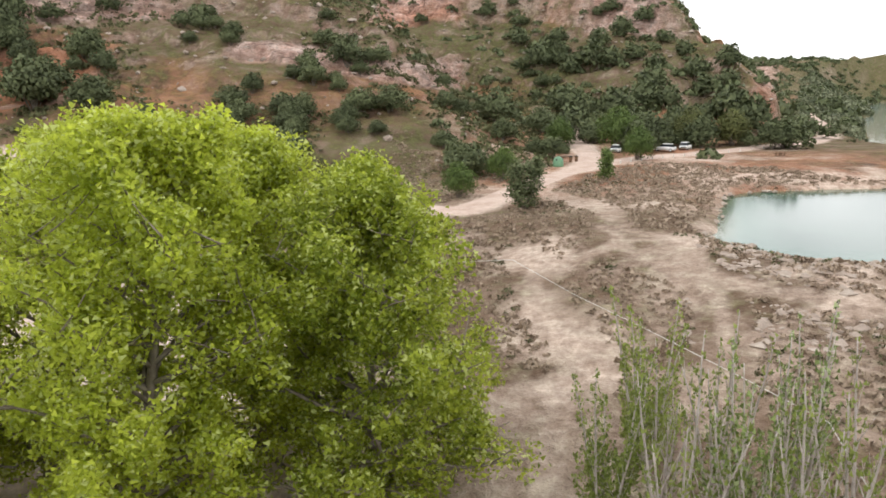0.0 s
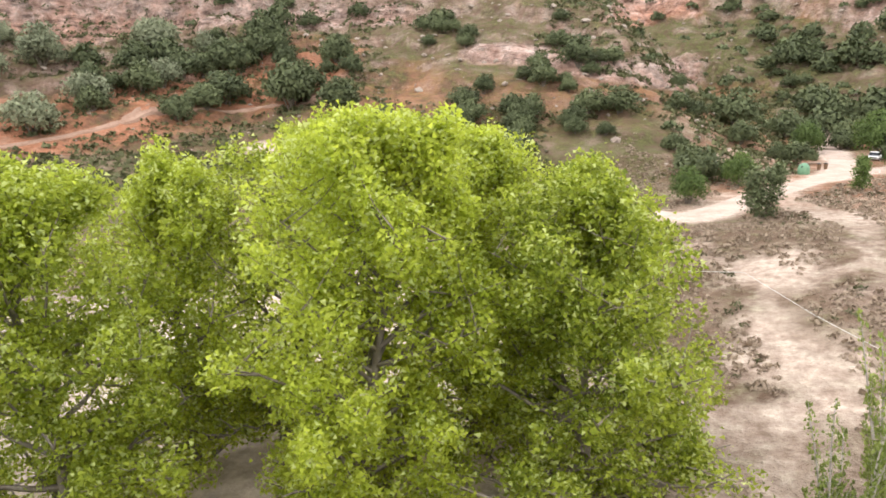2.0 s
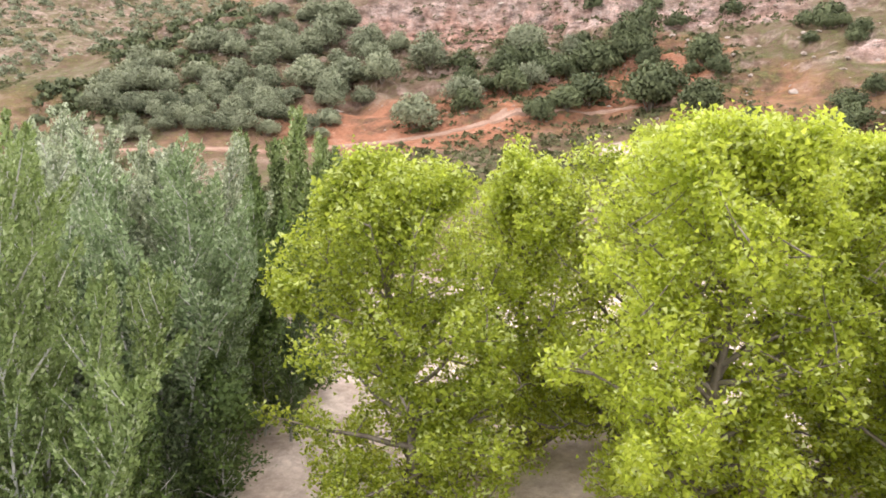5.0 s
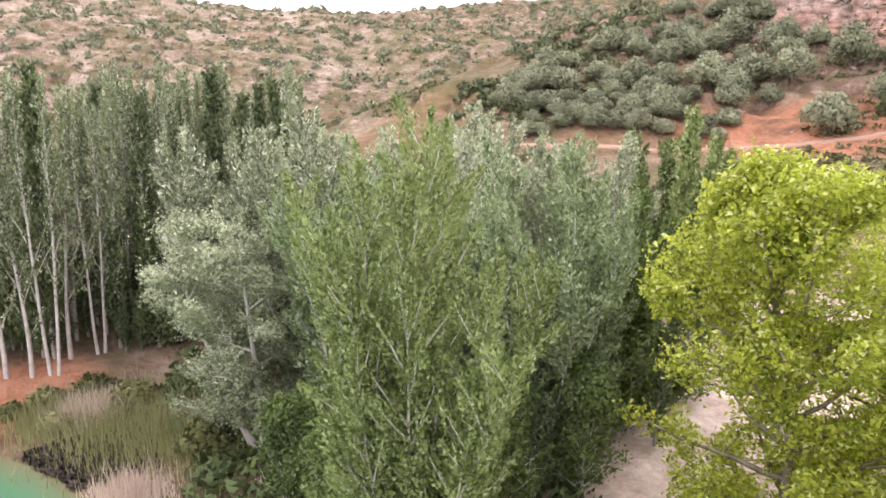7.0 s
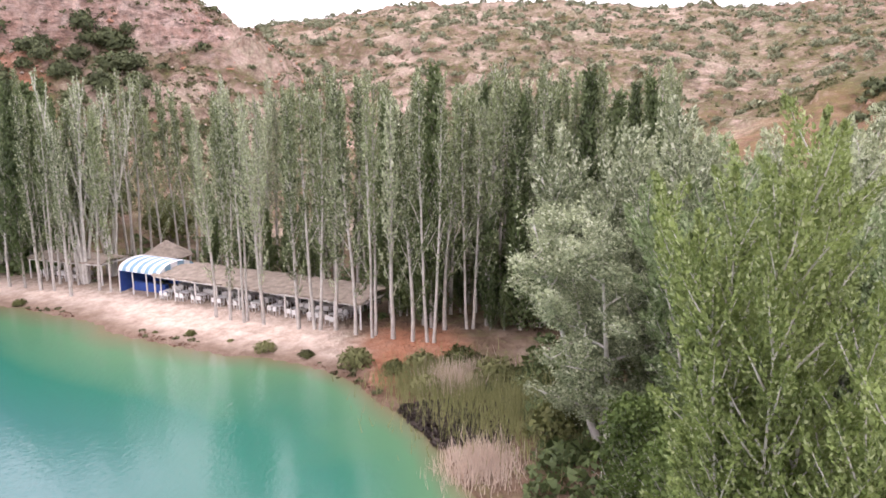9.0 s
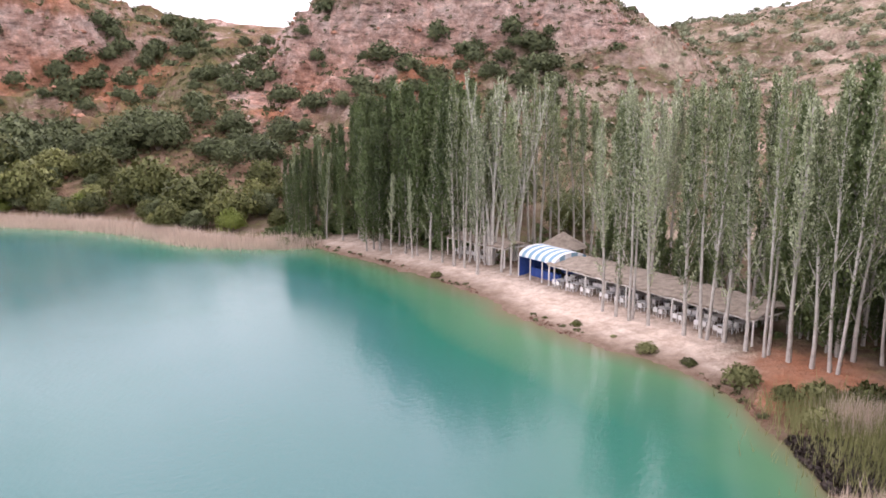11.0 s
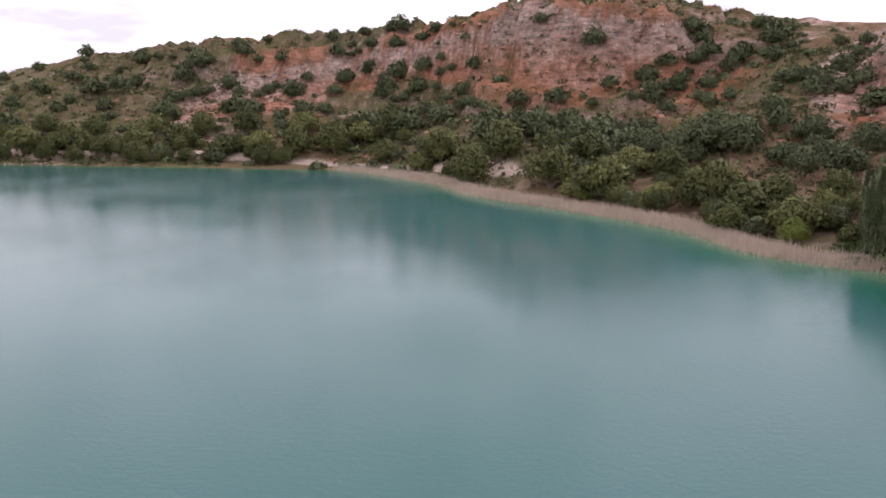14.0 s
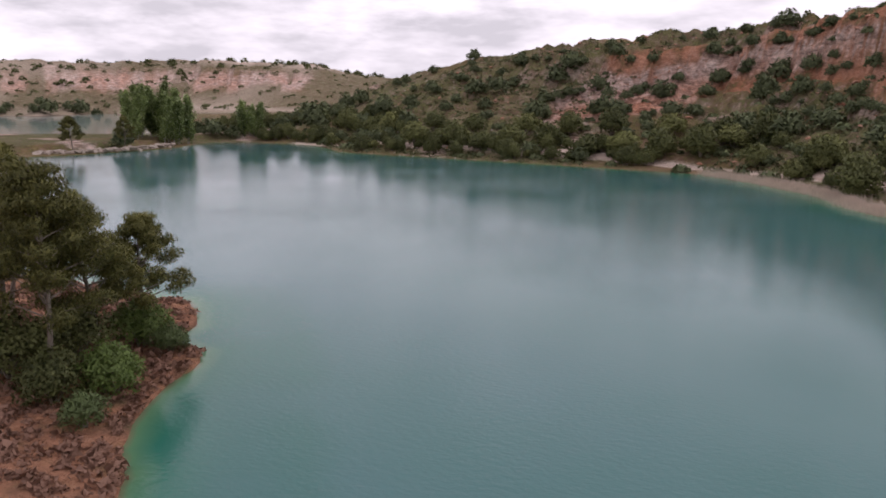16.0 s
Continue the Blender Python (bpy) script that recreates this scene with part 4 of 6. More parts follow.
def plume_data(seed, tall, base, stems, splay, plumes, long, wide, lean_out, count, leaf, leaf_mat, bark, girth=0.25, lean=0.0, sides=4, thin=0.4, cup=1.0, stretch=1.5, top=0.92, pale=0.012, dome=0.0):
    """Meshes for a poplar: upright stems, steep shoots off them, and each shoot a feathery spindle of small leaves."""
    rng = np.random.default_rng(seed)
    runs, trunks = [], []
    for s in range(stems):
        a = 2 * math.pi * s / stems + rng.uniform(0, 1)
        off, tilt = (0.3, splay * rng.uniform(0.5, 1.15)) if stems > 1 else (0.0, 0.02)
        high = tall * (1.0 if s == 0 else rng.uniform(0.7, 0.97))
        if dome:
            u = math.sqrt((s + 0.5) / stems)
            a, tilt, high = s * 2.4, splay * u, tall * (1 - dome * u * u) * rng.uniform(0.95, 1.0)
        pts = bent(rng, (off * math.cos(a), off * math.sin(a), -0.4), (tilt * math.cos(a) + lean, tilt * math.sin(a), 1), high * 0.97 + 0.4, 9, 0.03, 0.0)
        g = girth / math.sqrt(stems)
        runs.append((pts, [g * (1.2 if i == 0 else 1 - 0.1 * i) + pale for i in range(10)]))
        trunks.append(np.array(pts))
    axes = []
    for k in range(plumes):
        t = trunks[k % stems]
        h = ((k // stems + rng.uniform(0, 1)) / max(1, plumes // stems)) ** cup
        f = min(0.97, base / tall + (top - base / tall) * h)
        p = np.array([np.interp(f * 9, range(10), t[:, c]) for c in range(3)])
        b = k * 2.4 + rng.uniform(-0.6, 0.6)
        tip = lean_out * rng.uniform(0.5, 1.2) * (1 - (0.4 if dome else 0.75) * h)
        length = min(long * rng.uniform(0.65, 1.2) * (1 - (0.45 if dome else 0.55) * h), (max(t[-1][2], p[2]) - p[2]) * 1.1 + (1.5 if dome else 0.5))
        pts = bent(rng, p, (math.sin(tip) * math.cos(b), math.sin(tip) * math.sin(b), math.cos(tip)), length, 5, 0.06, 0.05)
        runs.append((pts, [(0.035 * girth / 0.25 * (length / 4) + pale) * (1 - 0.17 * i) for i in range(6)]))
        axes.append((np.array(pts), length, wide * rng.uniform(0.7, 1.25) * (0.55 + 0.45 * length / long)))
    for t in trunks:
        axes.append((t[6:], tall * 0.33, wide * 0.8))
    share = np.array([a[1] * a[2] for a in axes])
    where, out, grain = [], [], []
    for (pts, length, w), n in zip(axes, np.maximum(4, count * share / share.sum()).astype(int)):
        u = 1 - rng.uniform(0, 1, n) ** 1.15 * 0.93
        p = np.stack([np.interp(u * (len(pts) - 1), range(len(pts)), pts[:, c]) for c in range(3)], 1)
        way = unit(pts[-1] - pts[0])
        d = rng.normal(size=(n, 3))
        d = unit(d - (d @ way)[:, None] * way)
        rad = w * np.sin(np.pi * np.clip(u, 0.04, 0.985) ** 0.8) ** 0.7 * rng.uniform(0, 1, n) ** thin
        where.append(p + d * rad[:, None] + rng.normal(size=(n, 3)) * w * 0.12)
        out.append(d)
        grain.append(np.tile(way, (n, 1)) + d * 0.35)
    where, out, grain = np.concatenate(where), np.concatenate(out), np.concatenate(grain)
    axis = np.stack([lean * where[:, 2], 0 * where[:, 2], 0.55 * where[:, 2]], 1)
    out = unit(out * 0.7 + unit(where - axis) * 0.45 + np.array([0, 0, 0.3]))
    ok = where[:, 2] > 0.3
    co, faces = tubes(runs, sides)
    return mesh_from("trunk", co, faces, bark, True), leaf_mesh("crown", leaves(rng, where[ok], leaf, 0.6, stretch, 3, out[ok], grain[ok]), leaf_mat, out[ok], 0.6)


def tree(name, data, label, category="tree", group=""):
    top = tagged(new(name), label, category, group)
    part("trunk", data[0], top)
    part("crown", data[1], top)
    return top


def stand(ob, az, r, turn=0.0, size=1.0, sink=0.05):
    x, y = at(az, r)
    ob.matrix_basis = pose(x, y, ground(x, y) - sink, 0, 0, turn) @ Matrix.Diagonal((size, size, size, 1))
    return ob


def planted(ob, az, r, turn=0.0, size=1.0, sink=0.05):
    """A copy of a thing, standing on the ground at that place."""
    x, y = at(az, r)
    c = copy_thing(ob, pose(x, y, ground(x, y) - sink, 0, 0, turn))
    c.scale = (size, size, size)
    return c


def bush_data(seed, wide, tall, count, leaf, mat, bark, lobes=9, stem=0.5):
    """A round-headed evergreen: short trunks and a dense uneven dome of leaf in lobes that reaches near the ground."""
    rng = np.random.default_rng(seed)
    runs, centres = [], []
    for k in range(lobes):
        a = k * 2.4 + rng.uniform(-0.4, 0.4)
        d = wide * 0.5 * (0.1 if k < 2 else rng.uniform(0.42, 0.66))
        size = wide * (0.34 if k < 2 else rng.uniform(0.2, 0.3))
        zc = tall * ((0.5, 0.64)[k] if k < 2 else rng.uniform(0.26, 0.55))
        c = np.array([d * math.cos(a), d * math.sin(a), zc])
        centres.append((c, size))
        runs.append((bent(rng, (rng.normal() * 0.08, rng.normal() * 0.08, -0.4), (c[0] * 0.6, c[1] * 0.6, zc + 0.3), np.linalg.norm(c) * 0.95 + 0.3, 4, 0.1), [0.10 * wide / 5 * (1 - 0.2 * i) for i in range(5)]))
    co, faces = tubes(runs, 4)
    faces += [(0, 20 * k, 20 * k + 1) for k in range(1, lobes)]
    trunk = mesh_from("trunk", co, faces, bark, True)
    area = np.array([s * s for _, s in centres])
    pts, outs = [], []
    for (c, size), share in zip(centres, area / area.sum()):
        per = int(count * share)
        d = rng.normal(size=(per, 3))
        d /= np.linalg.norm(d, axis=1)[:, None]
        d[:, 2] = np.where(d[:, 2] < -0.6, -d[:, 2], d[:, 2])
        ripple = 1 + 0.2 * np.sin(d[:, 0] * 5 + c[0] * 3) * np.cos(d[:, 1] * 6 + c[1]) + 0.1 * np.sin(d[:, 2] * 9 + k)
        rr = size * (1 - 0.45 * rng.uniform(0, 1, per) ** 2.0) * ripple
        p = c + d * rr[:, None] * np.array([1, 1, min(1.0, tall / wide * 1.2)])
        p[:, 2] = np.maximum(p[:, 2], rng.uniform(0.05, 0.5, per))
        pts.append(p)
        outs.append(unit(d + unit(p - np.array([0, 0, tall * 0.3])) * 0.4))
    where, out = np.concatenate(pts), np.concatenate(outs)
    return trunk, leaf_mesh("crown", leaves(rng, where, leaf, 0.6, 1.2, 3, out), mat, out, 0.8)


def stuff_mesh(name, coords, material, label, category):
    co, out = (np.concatenate([c[i] for c in coords]) for i in (0, 1))
    return tagged(new(name, leaf_mesh(name, co, material, out, 0.75)), label, category, kind="stuff")


def tufts(rng, xs, ys, sizes, n, flat=0.75):
    """Small shrubs as rough domes of leaf, standing on the ground."""
    d = unit(rng.normal(size=(len(xs) * n, 3)))
    d[:, 2] = abs(d[:, 2])
    s = np.repeat(np.asarray(sizes, float), n)
    foot = np.repeat(np.stack([xs, ys, ground_all(np.asarray(xs), np.asarray(ys))], 1), n, 0)
    where = foot + d * (s * rng.uniform(0.6, 1, len(s)))[:, None] * np.array([1, 1, flat])
    return [(leaves(rng, where, s * (0.6 if n < 20 else 0.36), 0.6, 1.2, 3, d), d)]


def blades(rng, xs, ys, tall, wide, lean=0.18):
    """Upright reed and grass blades, one narrow leaf each."""
    n = len(xs)
    z = np.maximum(ground_all(xs, ys), -0.3)
    base = np.stack([xs, ys, z - 0.05], 1)
    h = tall * rng.uniform(0.55, 1.15, n)
    tip = base + np.stack([rng.normal(size=n) * lean * h, rng.normal(size=n) * lean * h, h], 1)
    a = rng.uniform(0, 6.28, n)
    w = np.stack([np.cos(a), np.sin(a), np.zeros(n)], 1) * wide
    mid = base * 0.45 + tip * 0.55
    return np.stack([base - w, base + w, tip + w * 0.2], 1) if wide < 0.06 else np.stack([base, mid - w, tip, mid + w], 1)


def rock_mesh(seed, material, flat=0.6):
    """An angular weathered block."""
    rng = np.random.default_rng(seed)
    bm = bmesh.new()
    bmesh.ops.create_icosphere(bm, subdivisions=1, radius=1.0)
    for v in bm.verts:
        p = v.co
        for k in range(5):
            n = Vector(rng.normal(size=3)).normalized()
            rng2 = np.random.default_rng(seed * 10 + k)
            n = Vector(rng2.normal(size=3)).normalized()
            cut = 0.4 + 0.3 * rng2.uniform()
            d = p.dot(n)
            if d > cut:
                p = p - n * (d - cut)
        v.co = p
        v.co.z *= flat
    me = bpy.data.meshes.new("rock")
    bm.to_mesh(me)
    bm.free()
    me.materials.append(material)
    return me


def joined_rocks(name, places, material, label, seed=0):
    """Many blocks in one mesh: places of (x, y, z, size, turn)."""
    kinds = [rock_mesh(seed + k, material) for k in range(4)]
    src = []
    for me in kinds:
        co = np.zeros(len(me.vertices) * 3)
        me.vertices.foreach_get("co", co)
        src.append((co.reshape(-1, 3), np.array([p.vertices[:] for p in me.polygons])))
    co, fa, n = [], [], 0
    rng = np.random.default_rng(seed)
    for i, (x, y, z, s, t) in enumerate(places):
        c, f = src[i % 4]
        k = c * np.array([rng.uniform(0.8, 1.5), rng.uniform(0.7, 1.1), rng.uniform(0.7, 1.1)]) * s
        k = np.stack([k[:, 0] * math.cos(t) - k[:, 1] * math.sin(t), k[:, 0] * math.sin(t) + k[:, 1] * math.cos(t), k[:, 2]], 1)
        co.append(k + np.array([x, y, z]))
        fa.append(f + n)
        n += len(c)
    return tagged(new(name, mesh_from(name, np.concatenate(co).tolist(), np.concatenate(fa).tolist(), material)), label, "rocks", kind="stuff")


def on_ray(az, el):
    """How far off the ground is met, looking from the eye that way."""
    j = int(np.argmin(abs(az_all - az)))
    line = EYE + r_all * math.tan(radians(el)) - GZ[:, j]
    hit = np.nonzero((line <= 0) & (r_all > 22))[0]
    if not len(hit):
        return 1000.0
    i = hit[0]
    return float(r_all[i - 1] + (r_all[i] - r_all[i - 1]) * line[i - 1] / (line[i - 1] - line[i]))


# ---- the lime green poplars over the yard ----
LIME_LABEL = "tall poplar with fresh yellow-green leaves beside the sandy yard"
for seed, az, r, top, base, spread, limbs, count, turn in (
        (11, 23.5, 29, 21.3, 0.6, 6.3, 62, 80000, 20), (12, 4.8, 31, 18.8, 0.3, 6.2, 58, 68000, 140), (13, 35.5, 37, 18.8, 0.8, 5.8, 50, 46000, 70), (14, 45.3, 32, 19.5, 0.6, 6.1, 56, 66000, 200), (15, 14.0, 36, 20.2, 0.6, 5.8, 50, 54000, 300), (16, 29, 38, 20.8, 1.2, 5.2, 42, 36000, 20)):
    stand(tree("poplar", tree_data(seed, top - ground(*at(az, r)), base, spread, limbs, radians(58), count, 0.145, M_LIME, M_BARK, 0.34, 1, 0.36, 0.0, 4, sides=4, corners=3, low=0.15, clump=0.78, share_kept=0.34, tier=1.1, soft=0.45), LIME_LABEL, "tree", "lime green poplars"), az, r, turn)

# ---- the silvery poplars by the lake ----
SILVER_LABEL = "white poplar with silvery grey-green leaves and pale upright stems"
for seed, az, r, top, base, stems, splay, plumes, long, wide, lean_out, count, leaf, mat, turn, dome in (
        (21, 73.6, 26.5, 22.8, 0.5, 15, 0.24, 420, 4.6, 0.46, 50, 170000, 0.102, M_POPLAR, 10, 0.34),
        (22, 62.9, 39, 21.2, 0.6, 16, 0.42, 420, 3.8, 0.62, 66, 88000, 0.132, M_COLUMN, 80, 0.30),
        (23, 69.4, 45, 20.8, 1.0, 9, 0.32, 200, 4.2, 0.66, 60, 42000, 0.15, M_SILVER, 190, 0.28),
        (24, 80.8, 48, 22.4, 2.0, 9, 0.26, 200, 4.4, 0.62, 58, 48000, 0.15, M_SILVER, 33, 0.28),
        (26, 86.0, 55, 21.4, 3.0, 7, 0.28, 160, 4.6, 0.68, 58, 34000, 0.17, M_SILVER, 250, 0.28),
        (27, 77.4, 41, 20.2, 0.8, 9, 0.32, 200, 4.2, 0.66, 60, 44000, 0.15, M_COLUMN, 0, 0.28),
        (29, 57.4, 45, 17.2, 0.4, 8, 0.34, 160, 3.8, 0.66, 62, 34000, 0.15, M_GREEN, 130, 0.3)):
    data = plume_data(seed, top - ground(*at(az, r)), base, stems, splay, plumes, long, wide, radians(lean_out), count, leaf, mat, M_WHITEBARK, 0.42, 0.0, 4, pale=0.004, dome=dome)
    ob = stand(tree("white_poplar", data, SILVER_LABEL, "tree", "silvery poplars"), az, r, turn)
    if seed == 26:
        for a, d, t, k in ((66.5, 57, 40, 0.92), (72, 60, 110, 0.95), (77.5, 62, 200, 0.95), (60.5, 54, 290, 0.86), (82.5, 63, 330, 0.95), (69.5, 66, 10, 1.0)):
            planted(ob, a, d, t, k)
# the leaning one at the water, its crown in rounded silvery tiers
data = tree_data(25, 15.0, 3.0, 4.8, 11, radians(30), 52000, 0.115, M_SILVER, M_WHITEBARK, 0.5, 3, 0.4, 0.24, 3, "round", 6, 3, 0.16, 0.2, 0.9, 0.42, 0.6)
stand(tree("white_poplar", data, "leaning white poplar with silvery tiers of leaves and white stems", "tree", "silvery poplars"), 85.2, 44.5, -92)
for seed, az, r, tall in ((34, 70, 28, 6.5), (35, 76.5, 30, 7.5), (36, 79.5, 33, 6.5), (37, 66.5, 33, 8.0), (38, 83, 37, 6.0), (39, 60, 36, 7.5), (28, 56.8, 42, 8.0)):
    stand(tree("young_poplar", tree_data(seed, tall, 0.4, 2.2, 30, radians(66), 9000, 0.14, M_GREEN, M_WHITEBARK, 0.1, 2, 0.28, 0.0, 3, "round", 4, 3, 0.12, 0.6), "bushy young poplar with mid green leaves", "tree", "young poplars"), az, r, seed * 40)
for seed, az, r, top in ((31, 53.0, 58, 21.0), (32, 50.0, 60, 17.8), (33, 55.0, 62, 19.4), (30, 51.3, 56, 15.6)):
    data = plume_data(seed, top - ground(*at(az, r)), 1.0, 2, 0.08, 90, 4.8, 0.62, radians(40), 17000, 0.18, M_POPLAR, M_BARK, 0.24)
    stand(tree("poplar", data, "slender poplar with mid green leaves", "tree", "slender poplars"), az, r, seed * 40)

# ---- the poplar grove behind the beach ----
GROVE_LABELS = ("tall straight poplar with a bare pale trunk in the grove", "tall straight poplar with grey-green leaves in the grove", "tall thin-leaved poplar with two pale stems", "dark-leaved poplar growing straight in the grove")
grove_kinds = [tree("poplar", plume_data(40 + k, 22 + 0.6 * (k % 3), (3.5, 3.0, 4.5, 1.6)[k], (1, 1, 2, 1)[k], 0.035, (34, 36, 36, 60)[k], (5.0, 4.6, 5.0, 4.6)[k], (0.52, 0.56, 0.50, 0.7)[k], radians((32, 34, 30, 44)[k]), (2700, 3100, 2500, 4600)[k], (0.14, 0.145, 0.14, 0.19)[k], (M_SILVER, M_GROVE, M_GROVE, M_DARKPOPLAR)[k], (M_STEMS, M_STEMS, M_STEMS, M_GREYBARK)[k], (0.19, 0.18, 0.21, 0.18)[k], 0.0, 4, 0.6, 0.62, 1.7, 0.95, (0.026, 0.022, 0.026, 0.012)[k]), GROVE_LABELS[k], "tree", "poplar grove") for k in range(4)]
under = tree("young_poplar", plume_data(48, 9.0, 0.5, 1, 0, 34, 3.2, 0.55, radians(38), 2600, 0.16, M_DARKPOPLAR, M_GREYBARK, 0.14), "dark green young poplar among taller trunks", "tree", "young poplars in the grove")
rng = np.random.default_rng(5)
first = [True] * 4
for row in range(6):
    for k in range(28):
        u = (k + rng.uniform(-0.3, 0.3)) / 27
        az = 82 + u * 38
        r = np.interp(az, [82, 92, 100, 104, 112, 120], [72, 66, 65, 67, 74, 84]) + row * 4.4 + rng.uniform(-1, 1)
        az += rng.uniform(-0.5, 0.5)
        if row == 0 and az > 99 or row in (1, 2) and 103 < az < 120 and rng.uniform() < 0.8 or row < 4 and az > 116:
            continue
        q = int(rng.choice(4, p=(0.18, 0.38, 0.20, 0.24) if az < 103 and row < 5 else (0.36, 0.34, 0.26, 0.04)))
        size = rng.uniform(0.86, 1.05)
        if first[q]:
            stand(grove_kinds[q], az, r, rng.uniform(0, 360), size)
            first[q] = False
        else:
            planted(grove_kinds[q], az, r, rng.uniform(0, 360), size)
# the open front row along the pergola, and the clump left of the marquee
for k, (az, el) in enumerate(((115.1, -16.1), (114.1, -16.4), (113.0, -16.6), (111.7, -16.9), (109.1, -17.4), (107.7, -17.5), (106.3, -17.6), (104.8, -18.0), (103.4, -18.2), (101.9, -18.4), (100.4, -18.6), (99, -18.7), (122.8, -13.5), (122.1, -13.7), (125.8, -12.5), (125.2, -12.8), (124.5, -12.9), (123.9, -13.0))):
    planted(grove_kinds[(0, 1, 2)[k % 3]], az, on_ray(az, el), rng.uniform(0, 360), rng.uniform(0.82, 0.98))
for k in range(80):
    az = rng.uniform(85, 103) if k < 56 else rng.uniform(103, 116)
    r = np.interp(az, [82, 92, 100, 104, 112, 120], [70, 65, 66, 75, 83, 92]) + 24 * rng.uniform(0, 1) ** 2
    stand(under, az, r, 0) if k == 0 else planted(under, az, r, rng.uniform(0, 360), rng.uniform(0.5, 1.3))
for k, (az, r, size) in enumerate(((54.5, 41, 0.8), (57, 43, 0.9), (59.2, 38, 0.75), (53.2, 47, 0.8), (61, 41, 0.8), (56, 50, 1.0), (51.6, 51, 0.7), (63.5, 35, 0.7), (66, 34, 0.8), (58, 48, 1.0))):
    planted(under, az, r, k * 77, size)

# the second clump, where the beach ends
rng = np.random.default_rng(6)
for k in range(62):
    az, r = rng.uniform(124.8, 134), rng.uniform(101, 124)
    planted(grove_kinds[3 if rng.uniform() < 0.93 else 1], az, r, rng.uniform(0, 360), rng.uniform(0.86, 1.0) if az < 131.5 else rng.uniform(0.66, 0.88))
for k in range(44):
    az = rng.uniform(131.5, 139)
    planted(grove_kinds[3 if rng.uniform() < 0.85 else 1], az, rng.uniform(112, 128), rng.uniform(0, 360), np.interp(az, [131, 139], [0.8, 0.42]) * rng.uniform(0.85, 1.15))
for az, r, size, q in ((133.4, 108, 0.66, 1), (134.8, 109, 0.62, 3), (136, 111, 0.56, 1), (137.2, 113, 0.5, 3), (138.2, 116, 0.45, 1), (131.2, 99.5, 0.5, 0), (129.6, 97, 0.5, 0)):
    planted(grove_kinds[q], az, r, az * 37, size)
vase = tree("white_poplar", plume_data(61, 24, 7, 7, 0.13, 80, 7.0, 0.36, radians(16), 7500, 0.17, M_SILVER, M_WHITEBARK, 0.5, 0.0, 5, 0.5, 0.9, 1.7, 0.9, 0.03), "pale many-stemmed poplar with thin silvery leaves on the beach", "tree", "silvery poplars")
stand(vase, 123.6, 92.5, 0)
planted(vase, 121.9, 95, 130, 0.95)
for az, r, size, q in ((124.6, 88, 0.86, 0), (125.6, 91, 0.9, 2), (126.4, 92, 0.95, 1), (127.3, 94, 0.9, 3), (128.2, 95.5, 0.85, 1), (129.2, 98, 0.85, 3), (130.1, 99.5, 0.8, 3), (125.0, 101, 1.0, 3), (126.0, 103.5, 1.0, 3), (127.0, 105, 1.0, 3)):
    planted(grove_kinds[q], az, r, az * 53, size)

# ---- half-bare saplings near the pond ----
bare = [tree("sapling", plume_data(70 + k, 11.0, (0.8, 1.6, 2.0)[k], 6, 0.17, (60, 54, 60)[k], 2.8, (0.5, 0.3, 0.4)[k], radians(46), (3600, 700, 1500)[k], 0.15, (M_FRESH, M_FRESH, M_POPLAR)[k], M_DEADWOOD, 0.26, 0.0, 5, 0.6, 1.1, 1.3, (0.62, 0.9, 0.7)[k], 0.012), ("young poplar with fresh green leaves low on grey stems", "half-bare young poplar with grey twigs and few leaves", "thin young poplar with green leaves and bare grey tips")[k], "tree", "half-bare saplings") for k in range(3)]
for k, (az, r, size, q) in enumerate(((-13.2, 29, 0.74, 0), (-19.0, 26, 0.96, 1), (-23.2, 27, 0.90, 2), (-15.8, 33, 0.78, 0), (-28.5, 26, 0.95, 1), (-21.2, 31, 0.84, 1), (-26.6, 31, 0.86, 2), (-31, 28, 0.98, 1), (-25.2, 26.5, 0.8, 1), (-17.3, 30, 0.7, 1))):
    stand(bare[k], az, r, k * 50, size) if k < 3 else planted(bare[q], az, r, k * 50, size)

# ---- pines on the point ----
def pine_data(seed, tall, wide, count):
    rng = np.random.default_rng(seed)
    trunk = bent(rng, (0, 0, -0.4), (0.1, 0.05, 1), tall * 0.92, 8, 0.06)
    runs, pts = [(trunk, [0.24 * (1 - 0.1 * i) for i in range(9)])], []
    outs = []
    for k in range(34):
        f = 0.3 + 0.69 * k / 34
        p = trunk[int(f * 8)] + (trunk[min(8, int(f * 8) + 1)] - trunk[int(f * 8)]) * (f * 8 % 1)
        a = k * 2.4
        limb = bent(rng, p, (math.cos(a), math.sin(a), 0.35), wide * 0.5 * math.sin(math.pi * min(0.93, 0.3 + 0.68 * f)) * rng.uniform(0.75, 1.1), 4, 0.15, 0.08)
        runs.append((limb, [0.07 * (1 - 0.2 * i) for i in range(5)]))
        for c in limb[3:]:
            n = count // 68
            q = rng.normal(size=(n, 3))
            q /= np.linalg.norm(q, axis=1)[:, None]
            pts.append(c + q * np.array([1.0, 1.0, 0.6]) * wide * 0.125 * rng.uniform(0.3, 1, n)[:, None])
            outs.append(q)
    co, faces = tubes(runs, 6)
    return mesh_from("trunk", co, faces, M_BARK, True), leaf_mesh("crown", leaves(rng, np.concatenate(pts), 0.085, 0.9, 3.6, 3, np.concatenate(outs)), M_PINE, unit(np.concatenate(outs) + np.array([0, 0, 0.5])), 0.7)


